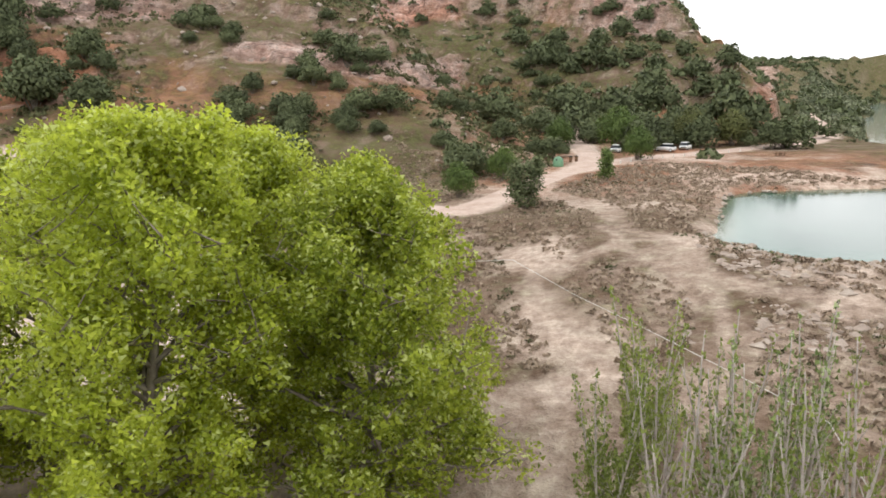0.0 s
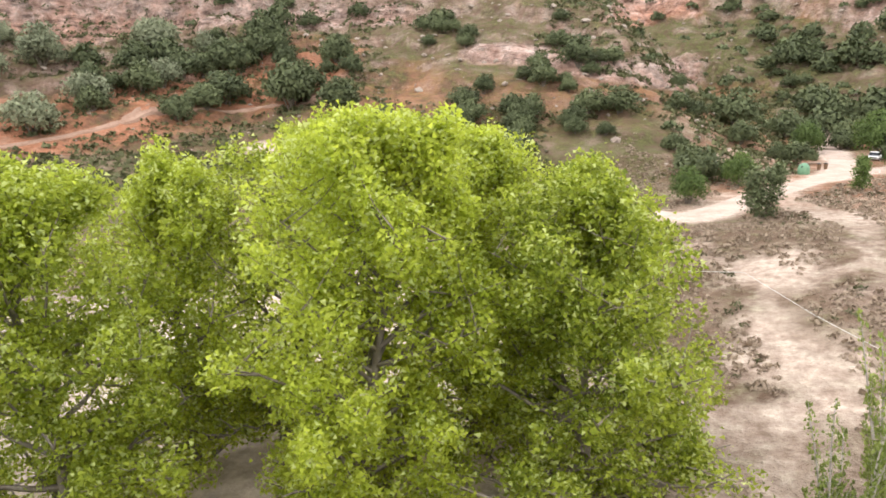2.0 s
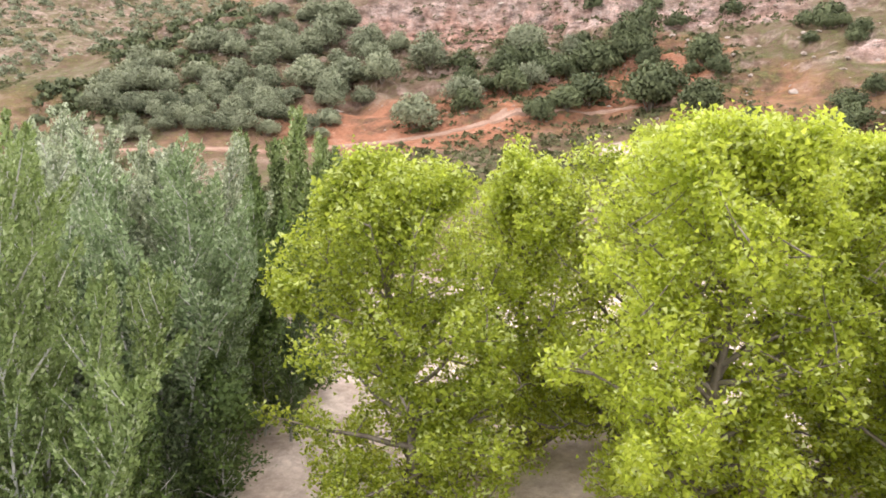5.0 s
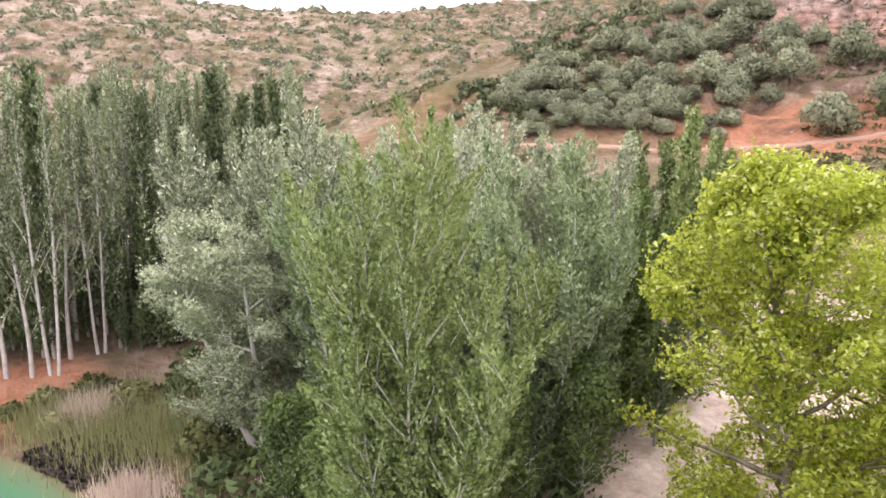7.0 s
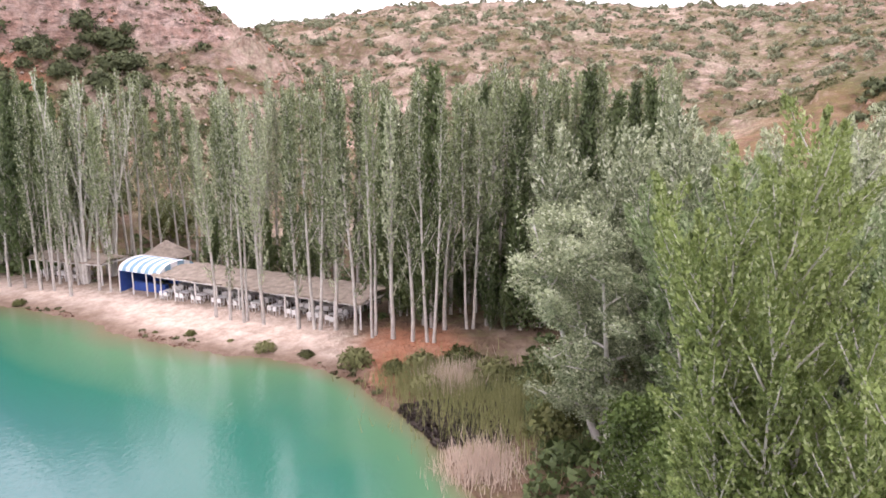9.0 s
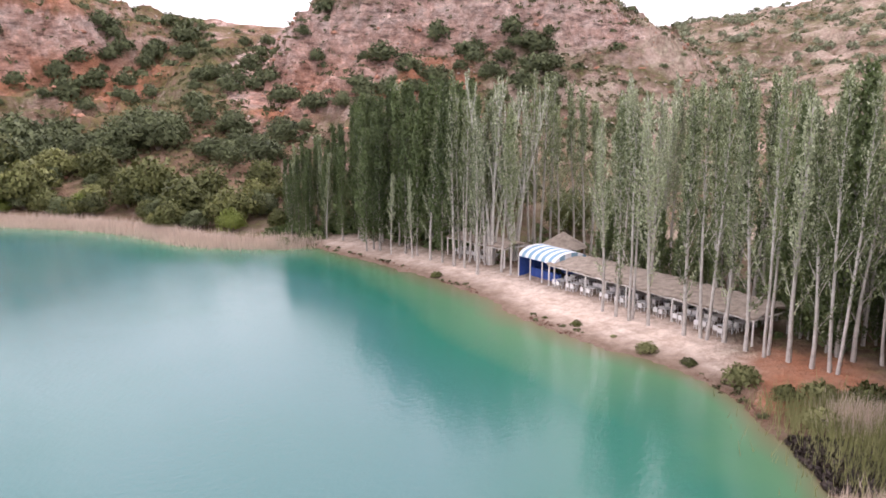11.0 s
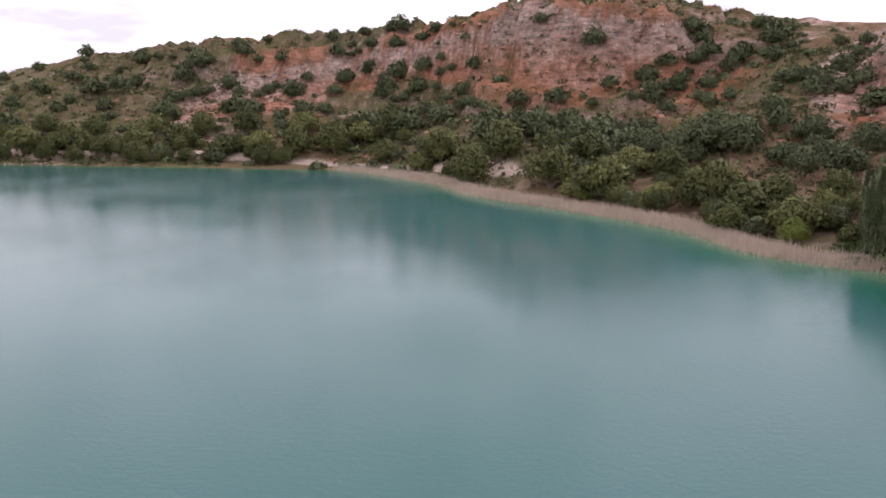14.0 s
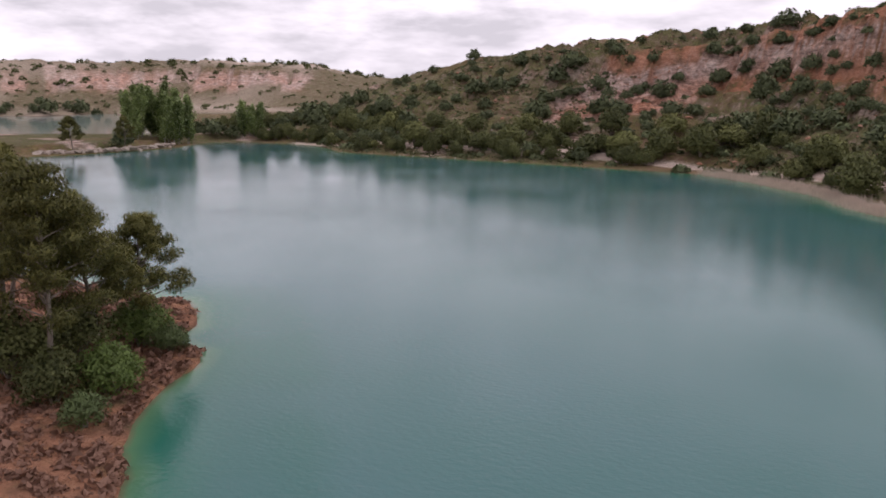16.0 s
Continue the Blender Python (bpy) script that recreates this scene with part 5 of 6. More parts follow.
pines = [tree("pine", pine_data(80 + k, t, w, 22000), "dark Aleppo pine with a rounded crown on the lake point", "tree", "pines on the point") for k, (t, w) in enumerate(((12.6, 7.8), (15.8, 8.8), (18.4, 9.4)))]
for k, (az, r, q, size) in enumerate(((216, 69, 0, 1.0), (219.3, 66, 1, 1.0), (222.8, 60, 2, 1.0), (225.5, 68, 2, 1.0), (228, 60, 1, 1.1), (221.5, 74, 1, 0.95), (231, 66, 2, 1.0), (224.5, 80, 1, 1.0))):
    stand(pines[q], az, r, k * 70, size) if k < 3 else planted(pines[q], az, r, k * 70, size)

# ---- evergreen oaks and scrub ----
oaks = [tree("holm_oak", bush_data(100 + k, 6.0, 4.4 + 0.4 * (k % 3), 2300, 0.31, M_OAK, M_BARK, 8 + k % 3), "dark round evergreen oak on the stony slope", "tree", "evergreen oaks") for k in range(4)]
greens = [tree("shore_tree", bush_data(110 + k, 6.0, 5.0, 2200, 0.33, M_OLIVE if k < 2 else M_PALEOLIVE, M_BARK, 9), "broad bushy olive-green tree at the lake edge", "tree", "shore trees") for k in range(3)]
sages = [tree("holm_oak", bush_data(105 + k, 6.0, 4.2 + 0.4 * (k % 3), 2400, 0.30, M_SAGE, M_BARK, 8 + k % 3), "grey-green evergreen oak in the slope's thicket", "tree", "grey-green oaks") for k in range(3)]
used = set()


waiting = []


def plant(kinds, q, az, r, turn, size, squat=1.0):
    if kinds is oaks:
        waiting.append((r, q, az, turn, size, squat))
    else:
        settle(kinds, q, az, r, turn, size, squat)


def settle(kinds, q, az, r, turn, size, squat):
    key = kinds[q].name
    if key in used:
        ob = planted(kinds[q], az, r, turn, size, 0.15)
    else:
        used.add(key)
        ob = stand(kinds[q], az, r, turn, size, 0.15)
    ob.scale.z = size * squat


# azimuth and elevation of the foot, and angular width
OAKS_SLOPE = [(36.5, 2.8, 2.9), (47.6, 2.6, 2.2), (50.9, 3.1, 3.1), (53.9, 2.3, 2.6), (52.2, 0.0, 3.4), (49.4, 0.4, 3.2), (46.9, 0.6, 2.9), (44.5, -2.8, 3.4), (43.5, 1.5, 3.5), (41.0, -1.1, 3.0), (36.7, 2.4, 2.9), (33.3, 2.5, 1.7), (36.2, 0.2, 2.5), (35.4, -2.1, 2.5), (32.1, -1.0, 3.3), (29.6, 2.2, 2.3), (29.2, 2.8, 3.8), (26.8, -0.4, 4.6), (24.1, 1.9, 2.5), (23.9, -1.2, 2.5), (16.9, 4.0, 1.4), (15.1, -1.3, 2.6), (13.6, -0.3, 1.8), (10.7, -3.3, 1.9), (10.2, -1.9, 2.3), (11.6, -5.2, 3.1), (8.4, 2.9, 1.9), (6.9, 1.6, 2.6), (9.4, 0.3, 2.3)]
OAKS_EDGE = [(24.4, 2.0, 2.6), (27.7, -1.3, 4.3), (24.3, -1.5, 3.1), (17.1, 4.2, 1.9), (28.5, 2.6, 1.9), (6.0, -1.8, 2.9), (3.9, -1.7, 2.9), (-0.0, 0.2, 1.5), (-0.2, -1.4, 2.1), (-0.0, -4.2, 2.1), (-4.0, -2.6, 3.8), (-4.4, -3.7, 2.1), (-1.9, -6.3, 3.8), (-8.0, -4.9, 2.5), (-7.3, -3.0, 2.5), (-9.3, -2.8, 2.5), (-6.8, 1.6, 2.1), (-10.8, 1.4, 2.4), (-5.5, 3.0, 1.5), (-12.5, -2.1, 4.0), (-15.1, 1.4, 1.6), (-16.9, 2.1, 1.5), (-12.6, 3.7, 1.6), (-11.8, 5.3, 1.6), (-3.1, 5.1, 1.3), (1.6, 4.6, 1.1)]
OAKS_BLUFF = [(-19.9, 1.9, 1.9), (-21.7, 1.5, 1.3), (-17.8, 0.6, 1.9), (-14.8, -0.1, 2.4), (-16.0, -1.3, 2.3), (-18.6, -0.5, 2.3), (-20.2, -2.1, 3.0), (-21.7, -2.9, 3.3), (-23.9, -3.9, 3.5), (-25.0, -3.2, 2.1), (-27.5, -2.8, 1.6), (-26.7, -1.4, 1.3), (-16.9, -3.7, 3.9), (-14.2, -4.4, 2.8), (-11.0, -3.8, 2.4), (-13.0, -3.5, 2.8), (-18.4, -4.0, 2.7), (-20.3, -3.7, 2.2), (-15.5, -3.8, 2.3), (-7.2, 0.1, 1.2), (-9.2, 1.1, 1.6), (-13.5, 1.9, 1.8), (-11.1, 2.9, 1.6), (-8.4, 2.3, 1.6), (-15.7, 3.2, 1.4), (-14.1, 4.5, 1.4)]
OAKS_ROCKY = [(144.7, -1.5, 1.7), (144.3, -2.4, 1.7), (140.6, -0.2, 1.7), (138.8, -1.0, 2.1), (136.3, 1.8, 1.4), (133.5, 0.0, 1.6), (131.7, 1.7, 2.3), (135.5, 5.0, 1.8), (137.2, 3.7, 1.2), (136.6, -1.6, 2.4), (134.6, -1.4, 1.6), (127.7, 3.5, 1.8), (125.5, 2.2, 1.8), (122.3, 3.9, 1.7), (120.7, 0.8, 2.6), (119.9, 2.5, 1.9), (123.0, 0.9, 1.0), (122.8, 2.0, 1.4), (119.4, 1.2, 1.6), (119.5, -1.4, 1.9), (138.9, -3.9, 2.5), (140.5, -5.6, 3.3), (142.2, -4.6, 2.1), (137.3, -2.9, 1.6)]
OAKS_CLIFF = [(162.4, -1.0, 1.8), (159.5, -1.0, 1.8), (157.1, 2.9, 1.8), (155.8, 0.2, 1.4), (157.0, -1.0, 1.0), (169.7, -0.1, 1.3), (173.3, 1.5, 1.0), (174.9, 0.4, 1.3), (172.1, -0.3, 1.6), (171.0, 0.8, 1.8), (169.2, 1.2, 1.5), (168.0, 2.3, 0.9), (165.5, 1.9, 1.3), (152.0, 1.6, 1.5), (149.7, 3.2, 1.1), (153.2, 0.6, 1.7), (149.9, 2.0, 1.3), (151.8, -1.4, 1.5), (148.5, -2.8, 2.5), (147.2, 2.0, 1.5), (145.2, 3.0, 2.1), (145.2, 1.8, 1.7), (144.0, 2.6, 1.0), (153.9, -3.5, 2.1), (149.7, -4.3, 3.4), (164.2, -2.7, 2.3), (168.0, -2.4, 2.2), (170.2, -2.9, 3.2), (173.4, -3.2, 2.4), (160.8, 4.6, 1.2)]
OAKS_RIDGE = [(194.1, -1.4, 1.1), (193.3, -0.9, 0.9), (190.2, -0.1, 1.6), (191.8, -0.3, 1.9), (185.9, 0.3, 1.6), (187.4, -2.1, 2.0), (185.1, 1.4, 2.0), (188.6, 1.8, 1.2), (182.6, -1.5, 2.1), (181.6, -1.9, 1.7), (177.9, -1.9, 1.5), (178.7, -0.5, 1.7), (177.6, 0.7, 1.0), (174.8, 0.3, 1.5), (173.1, 1.5, 1.1), (169.6, -0.1, 1.5), (171.9, -0.3, 1.9), (196.6, -1.0, 1.3), (195.1, -0.2, 1.1), (192.0, 2.1, 1.1), (181.9, 2.4, 1.4), (183.1, -0.0, 1.4), (170.9, 4.0, 1.9), (175.4, 2.4, 1.3), (179.4, 2.0, 1.0)]
SHORE_WEST = [(175.8, -4.5, 3.3), (174.4, -3.6, 2.7), (172.1, -5.0, 2.1), (168.0, -5.0, 2.6), (163.6, -5.1, 3.1), (163.2, -4.1, 2.7), (159.6, -4.7, 3.6), (157.2, -5.1, 3.7), (169.7, -5.9, 1.6), (165.8, -6.8, 4.2), (159.7, -7.1, 4.8), (156.0, -7.6, 4.5), (148.0, -7.9, 5.5), (145.9, -9.0, 4.2), (142.9, -9.7, 3.8), (149.7, -8.1, 2.5), (157.3, -7.6, 2.5), (151.9, -7.7, 1.9), (140.5, -7.2, 2.5), (144.2, -8.1, 2.9), (153.9, -5.8, 2.9), (151.4, -6.2, 2.9)]
SHORE_FAR = [(202.9, -3.6, 2.3), (200.0, -4.2, 1.4), (196.3, -4.0, 2.9), (193.5, -4.0, 3.0), (191.4, -4.3, 1.9), (189.3, -4.1, 3.5), (186.5, -4.1, 3.6), (183.7, -4.7, 3.7), (181.2, -4.4, 2.9), (178.5, -4.6, 3.8), (176.2, -4.3, 2.5), (173.7, -3.9, 3.4), (171.6, -3.5, 3.4), (169.3, -5.8, 1.7), (167.9, -4.7, 2.5), (163.4, -4.9, 3.2), (201.2, -2.9, 2.0), (198.1, -3.0, 2.1), (194.9, -2.9, 2.6), (191.9, -3.1, 2.7), (188.1, -3.0, 2.8), (184.9, -3.2, 2.8), (182.0, -3.1, 2.9), (177.9, -3.1, 2.5)]
DARK_BELT = [(210.6, -3.1, 2.3), (205.9, -2.9, 3.2), (203.5, -2.7, 3.3), (200.2, -2.6, 2.9), (196.9, -2.6, 2.5), (207.5, -1.8, 2.0), (204.7, -1.7, 2.4), (201.8, -1.9, 2.5), (198.6, -1.7, 2.5), (205.8, -1.0, 2.4), (203.0, -1.1, 2.5), (200.2, -0.9, 2.1), (211.7, -1.8, 2.3), (216.8, -3.9, 1.6), (223.8, -1.5, 2.2), (221.9, -1.5, 2.3), (219.9, -1.4, 2.0), (218.2, -1.2, 2.1), (223.4, -0.2, 1.9), (221.5, -0.4, 2.0)]
rng = np.random.default_rng(9)
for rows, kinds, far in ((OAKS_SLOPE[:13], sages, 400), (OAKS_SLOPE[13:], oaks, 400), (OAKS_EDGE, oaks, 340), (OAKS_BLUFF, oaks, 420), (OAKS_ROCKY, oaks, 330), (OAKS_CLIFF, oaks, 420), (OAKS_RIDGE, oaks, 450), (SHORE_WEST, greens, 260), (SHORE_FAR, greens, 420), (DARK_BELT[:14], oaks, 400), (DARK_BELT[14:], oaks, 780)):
    for k, (az, el, wide) in enumerate(rows):
        r = min(on_ray(az, el), far)
        plant(kinds, k % len(kinds), az, r, rng.uniform(0, 360), min(max(radians(wide) * r / 6.0, 0.25), 1.7), rng.uniform(0.75, 1.1))
        if kinds is oaks and wide > 2.0 and rng.uniform() < 0.75:
            plant(kinds, (k + 1) % len(kinds), az + rng.uniform(-1, 1) * wide * 0.8, r + rng.uniform(-4, 5), rng.uniform(0, 360), radians(wide) * r / 6.0 * rng.uniform(0.4, 0.75))
# oak woods on the slopes, each within an outline in azimuth and elevation
def wood(n, outline, w0, w1, far, kinds=oaks):
    poly = np.array(outline)
    done = 0
    while done < n:
        az, el = rng.uniform(*poly[[poly[:, 0].argmin(), poly[:, 0].argmax()], 0]), rng.uniform(poly[:, 1].min(), poly[:, 1].max())
        odd = False
        for (ax, ay), (bx, by) in zip(poly, np.roll(poly, -1, 0)):
            if (ay > el) != (by > el) and az < (bx - ax) * (el - ay) / (by - ay) + ax:
                odd = not odd
        if not odd:
            continue
        done += 1
        r = on_ray(az, el)
        if r < far:
            plant(kinds, int(rng.integers(len(kinds))), az, r, rng.uniform(0, 360), min(max(radians(rng.uniform(w0, w1)) * r / 6.0, 0.25), 1.5), rng.uniform(0.75, 1.05))


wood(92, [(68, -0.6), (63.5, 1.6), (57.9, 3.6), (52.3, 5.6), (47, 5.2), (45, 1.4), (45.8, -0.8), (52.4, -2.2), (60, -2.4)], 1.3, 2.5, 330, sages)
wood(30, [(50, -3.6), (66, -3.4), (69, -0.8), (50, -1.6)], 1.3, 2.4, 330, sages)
wood(24, [(2, 0.5), (8, 5), (34, 6.5), (34, 2), (16, 0)], 1.1, 2.1, 300)
wood(22, [(44, -1.5), (40, 2.5), (30, 2.2), (33, -1.6)], 1.4, 2.8, 300)
wood(14, [(26, -1), (14, -1), (2, -3), (6, -5), (14, -4.5), (22, -3)], 1.2, 2.6, 300)
wood(16, [(-4, -4.5), (-22, -4.5), (-21, -1.5), (-8, -1)], 1.4, 2.8, 420)
wood(16, [(-2, -2), (-12, 0), (-12, 6), (-4, 6)], 0.8, 1.6, 420)
wood(52, [(165, 1.6), (203, -1.8), (200, -2.6), (186, -2.2), (165, -2.0)], 0.6, 1.25, 450)
wood(46, [(165, 5.0), (178, 3.75), (192, 2.1), (200, 0.0), (196, -0.6), (180, 1.6), (166, 3.4)], 0.5, 1.05, 450)
wood(44, [(139, 0.5), (140, 4.0), (150, 4.6), (152, 1.4), (156, -0.6), (146, -1.6)], 0.8, 1.6, 420)
wood(34, [(119, -1), (119, 3.6), (128, 2.6), (133, -0.2), (134, -1.8)], 1.0, 2.0, 330)
wood(46, [(142, -3), (142, -5.4), (160, -5), (166, -3.4), (160, -2.6)], 1.6, 2.8, 300)
SH = np.array(BEACH_SHORE + REED_SHORE)
for k in range(70):
    az = rng.uniform(178, 208)
    r = np.interp(az, SH[:, 0], SH[:, 1]) + rng.uniform(5, 22)
    plant(greens, int(rng.integers(2)), az, r, rng.uniform(0, 360), rng.uniform(0.6, 1.1), rng.uniform(0.9, 1.3))
for k in range(140):
    az = rng.uniform(138, 203)
    r = np.interp(az, SH[:, 0], SH[:, 1]) + rng.uniform(6, 40) * (0.6 if az < 150 else 1)
    if 161 < az < 179 and r < np.interp(az, [160, 166, 172, 178], [172, 196, 216, 232]) + 4 and k % 5:
        continue
    kinds = greens if rng.uniform() < 0.55 else oaks
    plant(kinds, int(rng.integers(len(kinds))), az, r, rng.uniform(0, 360), rng.uniform(0.5, 1.0), rng.uniform(0.8, 1.1))

waiting.sort()
near_oaks = 160
for k, (r, q, az, turn, size, squat) in enumerate(waiting[:near_oaks]):
    settle(oaks, k if k < 4 else q, az, r, turn, size, squat)
small = []
for k in range(4):
    v = bush_data(140 + k, 6.0, 4.4 + 0.4 * (k % 3), 700, 0.52, M_OAK, M_BARK, 8 + k % 3)[1].vertices
    co = np.zeros(len(v) * 3)
    v.foreach_get("co", co)
    co = co.reshape(-1, 3, 3)
    small.append((co, unit(co.mean(1) - np.array([0, 0, 1.2]))))
crowns = []
for r, q, az, turn, size, squat in waiting[near_oaks:]:
    x, y = at(az, r)
    c, s = math.cos(radians(turn)) * size, math.sin(radians(turn)) * size
    p, o = small[q]
    crowns.append((np.stack([p[..., 0] * c - p[..., 1] * s + x, p[..., 0] * s + p[..., 1] * c + y, p[..., 2] * size * squat + ground(x, y) - 0.15], -1),
                   np.stack([(o[:, 0] * c - o[:, 1] * s) / size, (o[:, 0] * s + o[:, 1] * c) / size, o[:, 2]], -1)))
stuff_mesh("oak_woods", crowns, M_OAK, "far evergreen oaks dotted over the stony hillsides", "woods")


# ---- low scrub, grass and stones, past counting ----
def strewn(seed, n, az0, az1, r0, r1, keep=0.0, size=40):
    rng = np.random.default_rng(seed)
    az, r = rng.uniform(az0, az1, n), np.sqrt(rng.uniform(r0 * r0, r1 * r1, n))
    x, y = at(az, r)
    z = height(x, y)
    ok = (fbm(x, y, size, 3, seed) > keep) & (z > 0.14) & (way_distance(x, y, ROAD) > 4.5) & (way_distance(x, y, TRACK) > 2.5) & (way_distance(x, y, BRANCH) > 4)
    ok &= way_distance(x, y, BEACH) > 6.5
    for p in FOOTPATHS:
        ok &= way_distance(x, y, p) > 1.8
    for o in (POND, FAR_POND):
        ok &= shore_distance(x, y, o) > 0.5
    return x[ok], y[ok], z[ok]


def scrub(name, seed, n, az0, az1, r0, r1, s0, s1, leaf_n, mat, label, keep=-0.05, size=40, flat=0.75):
    x, y, z = strewn(seed, n, az0, az1, r0, r1, keep, size)
    rng = np.random.default_rng(seed + 1)
    stuff_mesh(name, tufts(rng, x, y, rng.uniform(s0, s1, len(x)) * rng.uniform(0.6, 1, len(x)), leaf_n, flat), mat, label, "scrub")


SLOPE_SCRUB = "low grey-green scrub dotted over the stony slopes"
SHRUBS = "round dark shrubs scattered over the hillside"
scrub("scrub", 301, 17000, -8, 76, 108, 250, 0.4, 1.35, 9, M_SCRUB, SLOPE_SCRUB)
scrub("scrub", 302, 7000, 104, 146, 145, 250, 0.4, 1.3, 9, M_SCRUB, SLOPE_SCRUB)
scrub("scrub", 303, 15000, 138, 204, 165, 430, 0.5, 1.7, 9, M_SCRUB, SLOPE_SCRUB)
scrub("scrub", 304, 2200, -28, 0, 180, 400, 0.5, 1.5, 9, M_SCRUB, SLOPE_SCRUB)
scrub("scrub", 312, 4200, 48, 134, 225, 440, 0.5, 1.4, 9, M_SCRUB, SLOPE_SCRUB, -0.3)
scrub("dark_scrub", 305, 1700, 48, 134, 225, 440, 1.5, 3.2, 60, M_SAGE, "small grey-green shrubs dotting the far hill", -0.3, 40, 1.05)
scrub("dark_scrub", 306, 520, 138, 205, 190, 425, 1.0, 2.6, 60, M_OAK, SHRUBS, -0.1)
scrub("dark_scrub", 313, 420, 46, 70, 160, 245, 1.6, 3.0, 80, M_OAK, SHRUBS, -0.05)
scrub("dark_scrub", 320, 300, -22, -2, 180, 335, 1.4, 3.2, 80, M_OAK, "dark thicket climbing the gully", -0.2)
scrub("dark_scrub", 314, 260, -20, 44, 125, 300, 1.0, 2.6, 70, M_OAK, SHRUBS, 0.0)
scrub("dark_scrub", 315, 150, 106, 142, 150, 250, 0.9, 2.2, 70, M_OAK, SHRUBS, -0.05)
scrub("dark_scrub", 316, 260, 140, 203, 175, 300, 1.6, 3.0, 90, M_OAK, "dark thicket along the foot of the ridge", -0.1)
scrub("dark_scrub", 307, 520, 196, 228, 640, 1000, 1.5, 4.5, 30, M_OLIVE, "scattered trees on the pale far hill", -0.3)
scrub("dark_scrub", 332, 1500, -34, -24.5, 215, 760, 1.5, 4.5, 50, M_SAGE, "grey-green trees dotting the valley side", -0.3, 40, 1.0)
scrub("dark_scrub", 331, 90, 196, 226, 850, 940, 2.5, 6.0, 60, M_OLIVE, "lone trees along the far hill's skyline", -0.3, 40, 1.1)
scrub("dark_scrub", 308, 900, -34, -14, 300, 1000, 3.0, 7.0, 40, M_OAK, "dark woods on the far valley side", -0.3)
scrub("dry_scrub", 309, 11000, -33, 4, 30, 125, 0.14, 0.5, 14, M_STRAW, "low dry brown scrub on the sandy flat", -0.12, 16)
scrub("green_scrub", 310, 1500, -33, 6, 30, 112, 0.2, 0.6, 20, M_SCRUB, "small green tufts on the sandy flat", 0.02, 12)
scrub("point_scrub", 311, 2600, 211, 236, 38, 95, 0.25, 0.8, 16, M_RUSSET, "reddish brown brush on the lake point", -0.3, 12)

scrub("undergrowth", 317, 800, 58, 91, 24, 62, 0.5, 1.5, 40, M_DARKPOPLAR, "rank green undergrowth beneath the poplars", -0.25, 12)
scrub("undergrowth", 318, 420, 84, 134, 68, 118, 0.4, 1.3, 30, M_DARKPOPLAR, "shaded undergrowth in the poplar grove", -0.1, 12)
# dark tufts on the bank, added partly in place of the trees' shadows
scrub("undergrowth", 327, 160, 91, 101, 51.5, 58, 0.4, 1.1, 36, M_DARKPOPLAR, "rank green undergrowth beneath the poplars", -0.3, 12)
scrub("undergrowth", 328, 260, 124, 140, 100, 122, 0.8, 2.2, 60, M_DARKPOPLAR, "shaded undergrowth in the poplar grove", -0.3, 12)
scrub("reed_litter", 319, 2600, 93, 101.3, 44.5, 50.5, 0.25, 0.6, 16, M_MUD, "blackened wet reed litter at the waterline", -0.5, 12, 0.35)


bank = resample(smooth_path(BEACH_SHORE[4:] + REED_SHORE[:1], 5), 0.35)
rng = np.random.default_rng(77)
for name, mat, n, off, s0, s1, label in (("wrack", M_RUSSET, 260, 0.2, 0.06, 0.2, "dark wet wrack along the beach's waterline"), ("shore_tufts", M_SCRUB, 90, 0.8, 0.12, 0.42, "brown-green tufts along the beach's waterline")):
    k = rng.integers(0, len(bank), n)
    k = k[fbm(bank[k, 0], bank[k, 1], 7, 2, 5) > -0.04]
    p = bank[k] * (1 + (off + rng.normal(size=len(k)) * 0.5)[:, None] / np.hypot(*bank[k].T)[:, None])
    stuff_mesh(name, tufts(rng, p[:, 0], p[:, 1], rng.uniform(s0, s1, len(k)), 18, 0.5), mat, label, "shore litter")


def stones(name, seed, n, az0, az1, r0, r1, s0, s1, mat, label, keep=0.0, steep=False):
    x, y, z = strewn(seed, n, az0, az1, r0, r1, keep, 25)
    rng = np.random.default_rng(seed + 1)
    if steep:
        e = 0.8
        fall = np.hypot(height(x + e, y) - height(x - e, y), height(x, y + e) - height(x, y - e)) / (2 * e)
        ok = fall > 0.62
        x, y, z = x[ok], y[ok], z[ok]
    s = s0 + (s1 - s0) * rng.uniform(0, 1, len(x)) ** 2.5
    joined_rocks(name, list(zip(x, y, z - s * 0.15, s, rng.uniform(0, 6.28, len(x)))), mat, label, seed)


stones("stones", 321, 2200, -6, 60, 115, 255, 0.15, 0.7, M_ROCK, "grey limestone blocks strewn on the slope", 0.0)
stones("stones", 322, 2200, 106, 142, 145, 250, 0.15, 0.8, M_ROCK, "pinkish limestone blocks on the rocky hill", -0.1)
stones("stones", 323, 1800, 140, 198, 180, 400, 0.2, 0.9, M_ROCK, "limestone blocks on the ridge", 0.0)
stones("cliff_rocks", 324, 6000, -23, 62, 120, 330, 0.3, 1.2, M_ROCK, "broken limestone ledges in the slope", -0.3, True)
stones("cliff_rocks", 325, 7000, 106, 200, 150, 380, 0.3, 1.3, M_REDROCK, "red and grey rock broken along the cliffs", -0.3, True)
stones("tufa_rocks", 326, 700, -34, -18, 46, 64, 0.15, 0.8, M_ROCK, "grey pitted tufa rock on the rim of the pond", -0.05)
x, y = POND[::1].T
